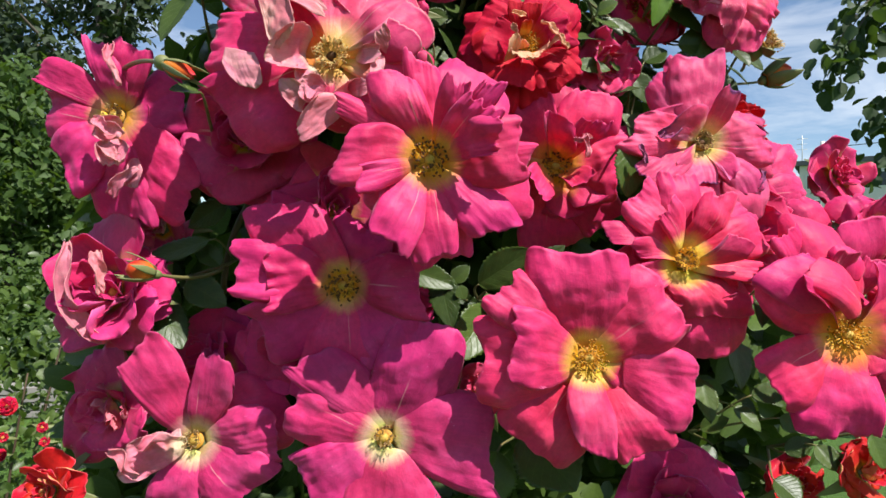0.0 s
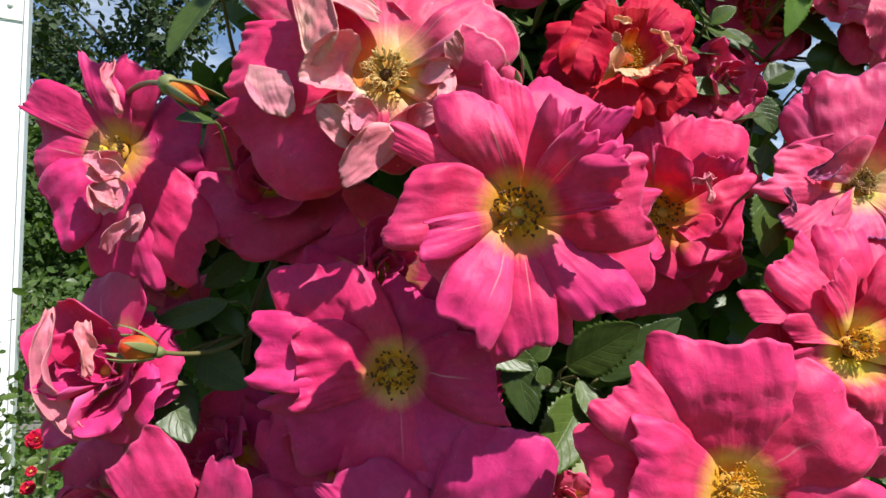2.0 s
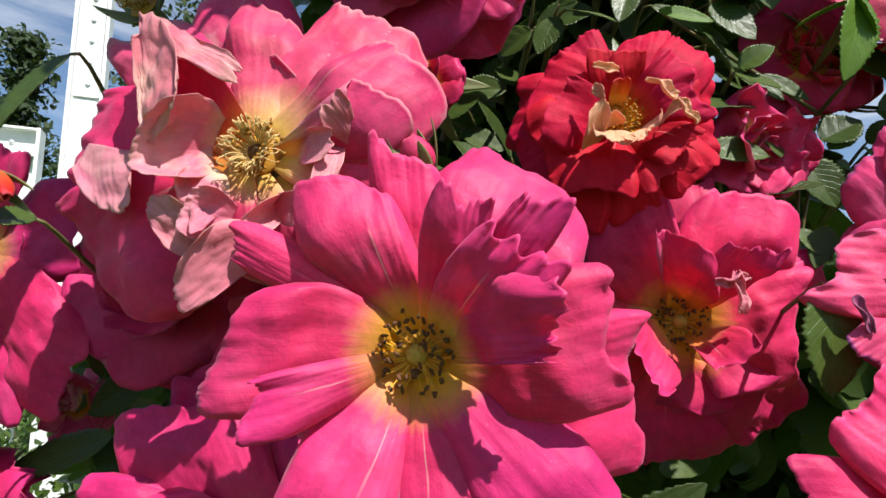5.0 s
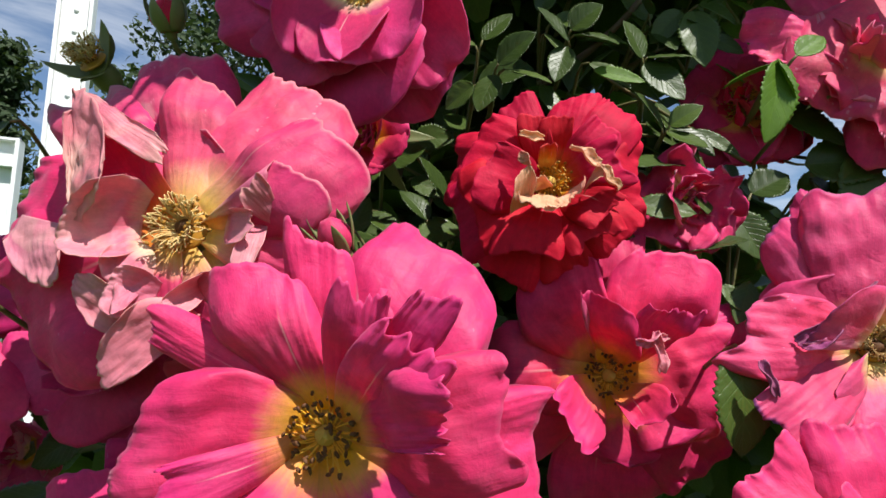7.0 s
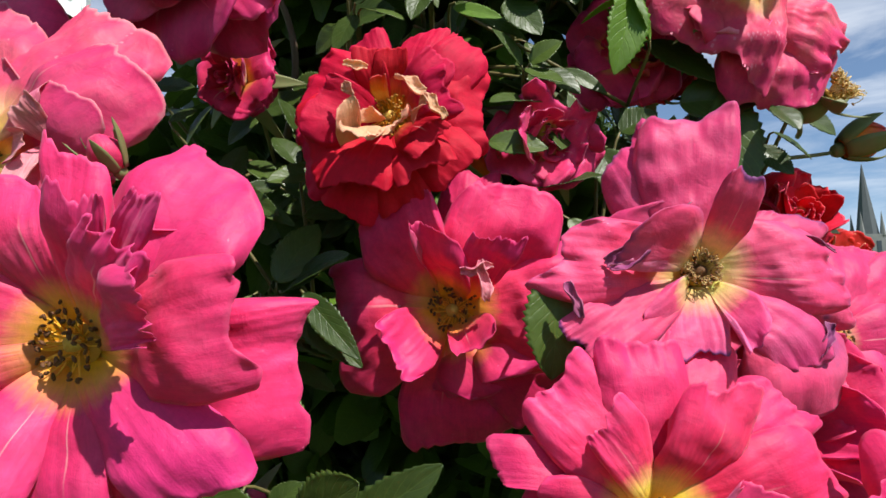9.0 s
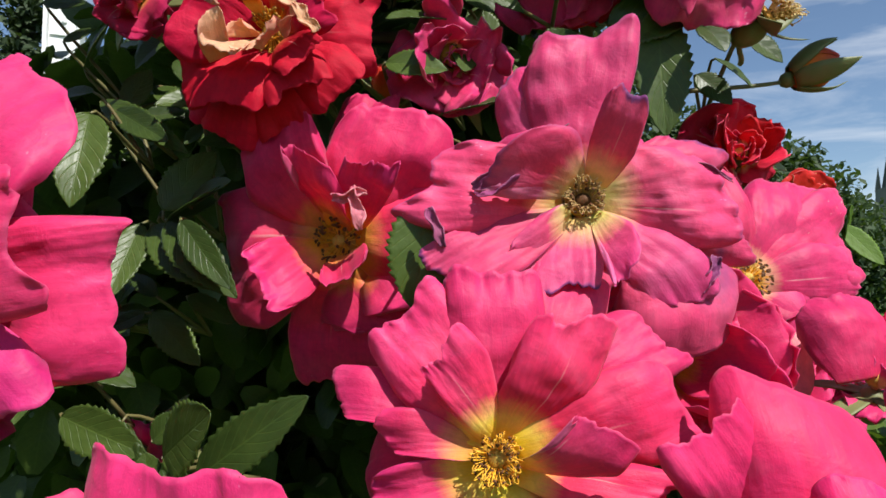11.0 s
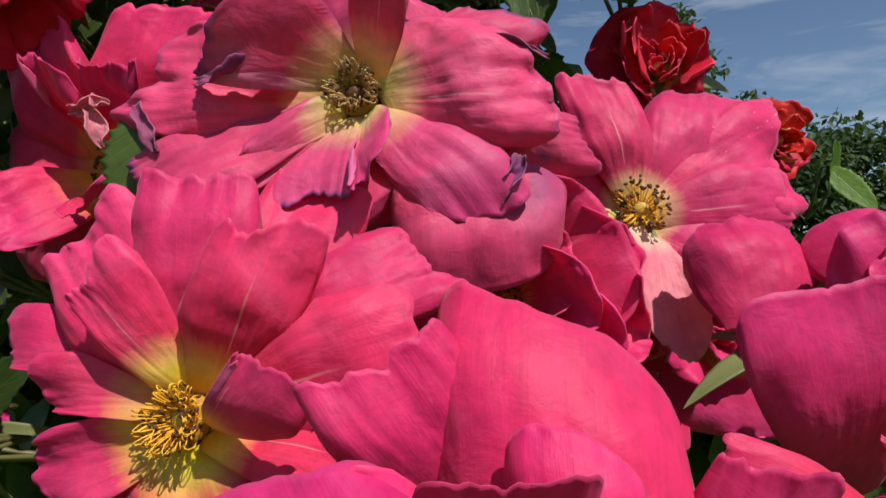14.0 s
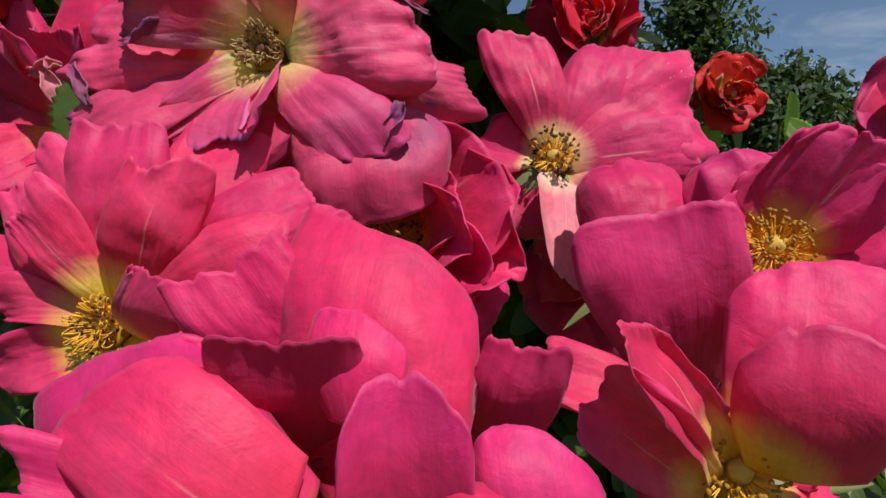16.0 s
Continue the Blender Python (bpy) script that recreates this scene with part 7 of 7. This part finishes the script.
# ---------------------------------------------------------------- leaf sprays among the roses
spray([
    (0.0058, 0.3479, 1.5551, 0.0386, 0.3303, 1.5337, 16, 15),
    (0.0068, 0.3479, 1.5561, 0.0295, 0.3399, 1.5671, 12, -25),
    (0.0017, 0.3517, 1.5595, 0.0122, 0.3655, 1.5849, 17, 20),
])
spray([
    (-0.0275, 0.3624, 1.5993, 0.0005, 0.3533, 1.5853, 12, 20),
    (-0.0544, 0.3645, 1.6287, -0.0454, 0.3701, 1.6364, 8, 0),
    (-0.0611, 0.3615, 1.6440, -0.0408, 0.3600, 1.6408, 9, 20),
    (-0.0505, 0.3714, 1.6196, -0.0378, 0.3661, 1.6369, 12, -20),
])
spray([
    (0.0328, 0.3286, 1.4760, 0.0664, 0.3241, 1.5021, 18, 20),
    (0.0075, 0.3442, 1.4724, 0.0217, 0.3420, 1.4681, 8, 30),
    (0.0208, 0.3418, 1.4681, 0.0394, 0.3404, 1.4668, 7, 0),
])
spray([
    (0.1025, 0.3268, 1.5588, 0.1021, 0.3194, 1.5292, 22, -8),
])
spray([
    (-0.0048, 0.3544, 1.5539, 0.0318, 0.3367, 1.5329, 18, 10),
    (-0.0086, 0.3536, 1.5548, -0.0059, 0.3346, 1.5290, 14, -15),
    (-0.0020, 0.3548, 1.5578, 0.0126, 0.3676, 1.5655, 9, 25),
    (-0.0382, 0.3666, 1.6044, 0.0044, 0.3552, 1.5848, 12, 15),
])
spray([
    (-0.0118, 0.3315, 1.5894, -0.0026, 0.3138, 1.5607, 18, -20),
    (-0.0297, 0.3530, 1.6037, -0.0520, 0.3538, 1.6039, 9, 0),
    (-0.0252, 0.3744, 1.5997, -0.0115, 0.3821, 1.6037, 9, 20),
])
spray([
    (-0.0108, 0.3645, 1.5222, 0.0151, 0.3548, 1.5054, 14, 10),
    (-0.0138, 0.3639, 1.5221, -0.0246, 0.3569, 1.5161, 9, 0),
    (-0.0003, 0.3714, 1.5284, 0.0182, 0.3702, 1.5197, 9, 10),
    (-0.0126, 0.3690, 1.5281, -0.0269, 0.3710, 1.5384, 8, 0),
])
spray([
    (-0.0237, 0.3376, 1.4889, 0.0087, 0.3340, 1.4798, 17, 20),
    (-0.0312, 0.3456, 1.5111, -0.0029, 0.3464, 1.4992, 15, -20),
])
spray([
    (0.0901, 0.3811, 1.6129, 0.1110, 0.3800, 1.6155, 12, 10),
    (0.0929, 0.3869, 1.6096, 0.1085, 0.3951, 1.6052, 11, 20),
    (0.0956, 0.3919, 1.6263, 0.1051, 0.3987, 1.6307, 9, 0),
])
spray([
    (0.1759, 0.3969, 1.6402, 0.1787, 0.3889, 1.5907, 24, 10),
    (0.1626, 0.4048, 1.6319, 0.1775, 0.4080, 1.6215, 12, 0),
])
spray([
    (0.1973, 0.4271, 1.6242, 0.2099, 0.4218, 1.6105, 13, 20),
    (0.2050, 0.4284, 1.6312, 0.2208, 0.4267, 1.6191, 12, -20),
    (0.2177, 0.4325, 1.6426, 0.2327, 0.4317, 1.6298, 13, 10),
    (0.2155, 0.4320, 1.6437, 0.2259, 0.4316, 1.6555, 11, 10),
])
spray([
    (0.0194, 0.3707, 1.6685, 0.0411, 0.3624, 1.6719, 20, 15),
    (0.0171, 0.3706, 1.6673, 0.0040, 0.3754, 1.6600, 14, -20),
    (0.0178, 0.3727, 1.6862, 0.0022, 0.3703, 1.6898, 11, 10),
    (0.0207, 0.3773, 1.6911, 0.0330, 0.3785, 1.7044, 12, 0),
])
spray([
    (0.0504, 0.3776, 1.6973, 0.0661, 0.3762, 1.6980, 12, 15),
    (0.0478, 0.3781, 1.6925, 0.0597, 0.3737, 1.6778, 11, -20),
    (0.0456, 0.3763, 1.7021, 0.0507, 0.3767, 1.7154, 11, 0),
    (0.0459, 0.3853, 1.6725, 0.0544, 0.3818, 1.6563, 10, 0),
])
spray([
    (0.0656, 0.3746, 1.6766, 0.0945, 0.3704, 1.6601, 8, 25),
    (0.0942, 0.3853, 1.6621, 0.1062, 0.3807, 1.6369, 12, -15),
    (0.1090, 0.3860, 1.6495, 0.1264, 0.3827, 1.6382, 8, 20),
    (0.1006, 0.3859, 1.6444, 0.0825, 0.3824, 1.6409, 10, -10),
])
spray([
    (0.1338, 0.3587, 1.6656, 0.1275, 0.3529, 1.6341, 18, -20),
    (0.1348, 0.3618, 1.6660, 0.1149, 0.3672, 1.6628, 11, 30),
    (0.1421, 0.3639, 1.6702, 0.1551, 0.3689, 1.6802, 11, 10),
], "light green young serrated rose leaf spray", True)
spray([
    (0.1127, 0.3904, 1.7058, 0.1150, 0.3851, 1.6776, 19, 15),
    (0.1083, 0.3927, 1.7075, 0.0949, 0.3904, 1.6935, 13, -20),
    (0.1159, 0.3931, 1.7100, 0.1318, 0.3902, 1.7017, 14, 0),
    (0.1168, 0.3897, 1.6944, 0.1328, 0.3890, 1.6850, 11, 20),
])
spray([
    (0.0797, 0.3613, 1.6121, 0.1016, 0.3591, 1.6098, 13, 15),
    (0.0982, 0.3712, 1.5960, 0.1218, 0.3682, 1.5993, 17, -25),
    (0.1085, 0.3595, 1.5814, 0.1180, 0.3572, 1.5710, 9, 10),
])
spray([
    (0.0087, 0.3562, 1.5633, 0.0310, 0.3425, 1.5694, 11, 10),
    (0.0178, 0.3383, 1.5546, 0.0396, 0.3288, 1.5342, 11, 20),
    (-0.0030, 0.3776, 1.6112, -0.0135, 0.3789, 1.6266, 14, 20),
    (0.0006, 0.3729, 1.6113, 0.0128, 0.3710, 1.6001, 10, -10),
])
spray([
    (-0.0278, 0.3907, 1.6382, -0.0414, 0.3859, 1.6269, 15, 0),
    (-0.0252, 0.3906, 1.6407, -0.0060, 0.3867, 1.6466, 15, 20),
    (-0.0333, 0.3934, 1.6180, -0.0160, 0.3891, 1.6064, 14, -10),
    (-0.0380, 0.3797, 1.6052, -0.0304, 0.3847, 1.6236, 13, 20),
])
spray([
    (-0.0136, 0.3951, 1.6525, 0.0056, 0.3920, 1.6533, 16, 30),
    (-0.0140, 0.3980, 1.6345, 0.0050, 0.3965, 1.6255, 14, 10),
    (-0.0328, 0.3962, 1.6510, -0.0411, 0.3950, 1.6648, 12, 0),
    (-0.0062, 0.3911, 1.6015, 0.0092, 0.3905, 1.5911, 12, 10),
])
spray([
    (0.0200, 0.3300, 1.4806, 0.0456, 0.3120, 1.4997, 23, 20),
    (0.0250, 0.3250, 1.4679, 0.0068, 0.3000, 1.4442, 26, -20),
    (0.0114, 0.3350, 1.4717, 0.0099, 0.3350, 1.4797, 10, 0),
    (0.0241, 0.3250, 1.4756, 0.0302, 0.3150, 1.4599, 11, 0),
])
spray([
    (-0.0029, 0.3400, 1.4874, 0.0050, 0.3300, 1.4558, 19, 20),
    (0.0052, 0.3450, 1.4807, 0.0151, 0.3450, 1.4905, 11, 10),
])
spray([
    (-0.1130, 0.2760, 1.5730, -0.1230, 0.2680, 1.5720, 17, 20),
])
spray([
    (-0.1208, 0.2900, 1.6269, -0.1315, 0.2750, 1.5973, 17, 20),
])
spray([
    (-0.1336, 0.3400, 1.5052, -0.1688, 0.3300, 1.4925, 19, 10),
    (-0.1640, 0.3350, 1.4742, -0.1403, 0.3200, 1.4481, 26, -10),
    (-0.1443, 0.3350, 1.4812, -0.1203, 0.3300, 1.4690, 21, 15),
    (-0.1290, 0.3450, 1.4905, -0.1437, 0.3450, 1.5036, 15, 0),
])
spray([
    (-0.1486, 0.3450, 1.5527, -0.1416, 0.3400, 1.5261, 15, 10),
    (-0.1257, 0.3450, 1.5265, -0.1465, 0.3400, 1.5132, 18, -10),
    (-0.1529, 0.3400, 1.5665, -0.1412, 0.3350, 1.5607, 10, 0),
])
spray([
    (0.0450, 0.3250, 1.4001, 0.0672, 0.3000, 1.3793, 42, 10),
    (0.0301, 0.3300, 1.3876, 0.0200, 0.3200, 1.3606, 34, -15),
])
spray([
    (0.1428, 0.3300, 1.4277, 0.1429, 0.3150, 1.4091, 14, 10),
    (0.1633, 0.3400, 1.4616, 0.1653, 0.3250, 1.4232, 27, -20),
    (0.1757, 0.3300, 1.4784, 0.1734, 0.3200, 1.4593, 11, 10),
    (0.1689, 0.3450, 1.4087, 0.1799, 0.3350, 1.3986, 13, 0),
])
spray([
    (0.2196, 0.3500, 1.3841, 0.2252, 0.3400, 1.3738, 16, 10),
    (0.2070, 0.3600, 1.3774, 0.2210, 0.3550, 1.3858, 14, 10),
    (0.1919, 0.3450, 1.3661, 0.2022, 0.3350, 1.3573, 26, -10),
    (0.2368, 0.3300, 1.3970, 0.2424, 0.3250, 1.3800, 19, 0),
])
spray([
    (0.1601, 0.3700, 1.3880, 0.1753, 0.3650, 1.3964, 12, 10),
    (0.1943, 0.3750, 1.4078, 0.2163, 0.3700, 1.4126, 16, 0),
    (0.1671, 0.3700, 1.3775, 0.1558, 0.3600, 1.3671, 14, 0),
    (0.2093, 0.3700, 1.3950, 0.2203, 0.3650, 1.3895, 14, 20),
])
spray([
    (0.3046, 0.5485, 1.5597, 0.3020, 0.5315, 1.5796, 25, 10),
    (0.3021, 0.5422, 1.5693, 0.3185, 0.5321, 1.5465, 14, 25),
], "light green young serrated rose leaf spray", True)
spray([
    (0.1672, 0.4491, 1.6255, 0.1594, 0.4422, 1.6059, 12, 10),
    (0.1713, 0.4505, 1.6187, 0.1814, 0.4487, 1.6054, 10, -10),
])
spray([
    (0.1067, 0.3800, 1.6374, 0.0899, 0.3850, 1.6538, 20, 10),
    (0.1008, 0.3850, 1.6502, 0.1158, 0.3800, 1.6374, 15, 0),
    (0.0887, 0.3800, 1.6194, 0.1036, 0.3750, 1.6089, 16, 0),
])
spray([
    (0.1182, 0.3600, 1.5823, 0.1115, 0.3550, 1.5677, 10, 10),
    (0.1228, 0.3850, 1.6136, 0.1320, 0.3800, 1.5941, 18, 20),
    (0.1318, 0.3900, 1.6225, 0.1466, 0.3900, 1.6299, 19, 0),
])
spray([
    (0.1465, 0.4000, 1.6655, 0.1725, 0.3900, 1.6447, 19, 10),
    (0.1910, 0.3900, 1.6299, 0.1969, 0.3800, 1.6194, 13, 0),
    (0.1579, 0.4000, 1.6370, 0.1897, 0.3950, 1.6372, 26, 25),
])
spray([
    (0.0285, 0.3561, 1.6694, 0.0421, 0.3492, 1.6791, 15, 15),
    (0.0307, 0.3567, 1.6672, 0.0494, 0.3500, 1.6608, 13, -20),
    (0.0271, 0.3595, 1.6663, 0.0198, 0.3548, 1.6506, 13, 10),
])
spray([
    (0.0576, 0.3625, 1.6854, 0.0686, 0.3575, 1.6939, 15, 15),
    (0.0587, 0.3630, 1.6832, 0.0758, 0.3581, 1.6771, 13, -15),
    (0.0564, 0.3631, 1.6809, 0.0442, 0.3575, 1.6932, 14, 10),
    (0.0553, 0.3633, 1.6786, 0.0505, 0.3572, 1.6617, 12, 0),
])
spray([
    (0.0868, 0.3685, 1.6721, 0.1002, 0.3628, 1.6547, 16, 15),
    (0.0880, 0.3683, 1.6744, 0.1060, 0.3656, 1.6744, 14, -20),
    (0.0857, 0.3680, 1.6744, 0.0800, 0.3629, 1.6890, 15, 10),
])
spray([
    (0.0923, 0.3685, 1.6445, 0.0821, 0.3620, 1.6576, 13, 15),
    (0.0945, 0.3689, 1.6434, 0.1075, 0.3629, 1.6341, 14, -10),
    (0.0958, 0.3697, 1.6460, 0.1071, 0.3660, 1.6534, 11, 15),
])
spray([
    (0.0292, 0.3752, 1.6458, 0.0434, 0.3692, 1.6313, 13, 15),
    (0.0269, 0.3749, 1.6458, 0.0155, 0.3706, 1.6374, 13, -15),
    (0.0292, 0.3749, 1.6481, 0.0366, 0.3701, 1.6583, 12, 0),
])
spray([
    (0.1404, 0.3668, 1.6499, 0.1333, 0.3553, 1.6654, 16, 15),
    (0.0663, 0.3643, 1.6688, 0.0854, 0.3617, 1.6619, 8, 20),
], "light green young serrated rose leaf spray", True)


def leafy(n, low, high, seed, young=0.2):
    """Compound leaves of five leaflets on the shoots between the roses."""
    rng = random.Random(seed)
    for k in range(n):
        root = Vector([rng.uniform(a, b) for a, b in zip(low, high)])
        way = Vector((rng.uniform(-1, 1), rng.uniform(-0.9, 0.1), rng.uniform(-0.5, 0.7))).normalized()
        across = way.cross(Vector((0.2, -0.8, 0.5))).normalized()
        long_ = rng.uniform(0.017, 0.027)
        rows = [(*(root + way * long_ * 1.5), *(root + way * long_ * 2.5), 620 * long_, rng.uniform(-25, 25))]
        for f in (0.45, 1.2):
            for side in (-1, 1):
                b = root + way * long_ * f + across * side * 0.002
                t = b + (across * side * 0.85 + way * 0.5 + Vector((0, 0, rng.uniform(-0.3, 0.2)))).normalized() * long_ * (0.75 + 0.2 * f)
                rows.append((*b, *t, 560 * long_, rng.uniform(-25, 25)))
        bright = rng.random() < young
        spray(rows, "light green young serrated rose leaf spray" if bright else "dark green glossy serrated rose leaf spray", bright)


leafy(18, (-0.02, 0.40, 1.60), (0.13, 0.46, 1.73), 3)
leafy(7, (0.11, 0.40, 1.60), (0.17, 0.46, 1.68), 4, 0.4)
leafy(8, (0.0, 0.38, 1.50), (0.06, 0.43, 1.60), 5, 0.3)
leafy(6, (-0.13, 0.40, 1.48), (-0.08, 0.45, 1.56), 6)


# ---------------------------------------------------------------- buds, stalks and canes
bud((0.2394, 0.4454, 1.6261), (0.2589, 0.4428, 1.6336), 0.0098, "budorange", "green rose bud with orange petals just showing", 0.12, ((0.1916, 0.4313, 1.6182), (0.2036, 0.4366, 1.6209), (0.2227, 0.4423, 1.6220), (0.2378, 0.4451, 1.6251)))
bud((-0.1022, 0.3397, 1.6813), (-0.1026, 0.3337, 1.6939), 0.007, "redpink", "plump green rose bud tipped with pink", 0.1)
bud((0.08008, 0.3866, 1.6037), (0.07102, 0.3773, 1.6172), 0.0068, "budorange", "orange-red rose bud with spreading green sepals", 0.3)
bud((-0.1455, 0.3021, 1.4871), (-0.1567, 0.2933, 1.4914), 0.0058, "budorange", "orange and yellow rose bud with narrow sepals", 0.2, ((-0.1257, 0.3398, 1.4889), (-0.1323, 0.3244, 1.4817), (-0.1403, 0.31, 1.4853), (-0.1455, 0.3021, 1.4871)))
bud((-0.1280, 0.2720, 1.5850), (-0.1100, 0.2640, 1.5760), 0.0042, "budorange", "orange-red rose bud with narrow green sepals", 0.25, ((-0.1660, 0.3100, 1.5940), (-0.1480, 0.2900, 1.5930), (-0.1370, 0.2780, 1.5880), (-0.1280, 0.2720, 1.5850)))
bud((-0.006443, 0.2764, 1.5821), (-0.01023, 0.2705, 1.5904), 0.0045, "pinkold", "small green rose bud between two blooms", 0.35)
spent((-0.1355, 0.3465, 1.6690), (-0.1369, 0.3375, 1.6735), "spent rose head with yellow curled stamens")
spent((0.2128, 0.4064, 1.6344), (0.2229, 0.3991, 1.6406), "spent rose head with straw-coloured stamens")
stalk("rose_cane", [(0.05278, 0.4278, 1.6491), (0.09861, 0.4249, 1.6439), (0.1447, 0.4151, 1.6505), (0.2028, 0.4034, 1.6805)], (0.0028, 0.0018), "brown rose cane with thorns", CANE)
stalk("rose_cane", [(0.04755, 0.4211, 1.6884), (0.06372, 0.4121, 1.6953), (0.08141, 0.4031, 1.7040), (0.09375, 0.3973, 1.7196)], (0.0022, 0.0014), "thin brown rose cane", CANE)
stalk("rose_cane", [(-0.02629, 0.4185, 1.6370), (-0.01745, 0.4142, 1.6737), (-0.02012, 0.4116, 1.6877), (-0.02837, 0.4075, 1.7073)], (0.0022, 0.0016), "thin brown rose cane", CANE)
stalk("rose_cane", [(-0.1073, 0.36, 1.5413), (-0.1209, 0.36, 1.5243), (-0.133, 0.365, 1.5073), (-0.1384, 0.375, 1.4719)], (0.002, 0.002), "thin brown rose cane", CANE)


# ---------------------------------------------------------------- small red roses on the bush beside the lawn
for x, y, z, size in ((-0.989, 1.35, 1.143, 23), (-0.908, 1.35, 1.095, 11), (-0.998, 1.35, 1.072, 10), (-0.95, 1.42, 1.04, 11), (-1.12, 1.5, 0.98, 18)):
    rows = [(k * 51, size, 2, size, -0.2, 0.2) for k in range(7)] + [(k * 60 + 20, size * 0.7, size * 0.4, size * 0.7, 0.3, 0.5) for k in range(6)]
    bloom("red", (x, y, z), 25, 25, "none", rows, "small red rose on the bush beside the lawn")
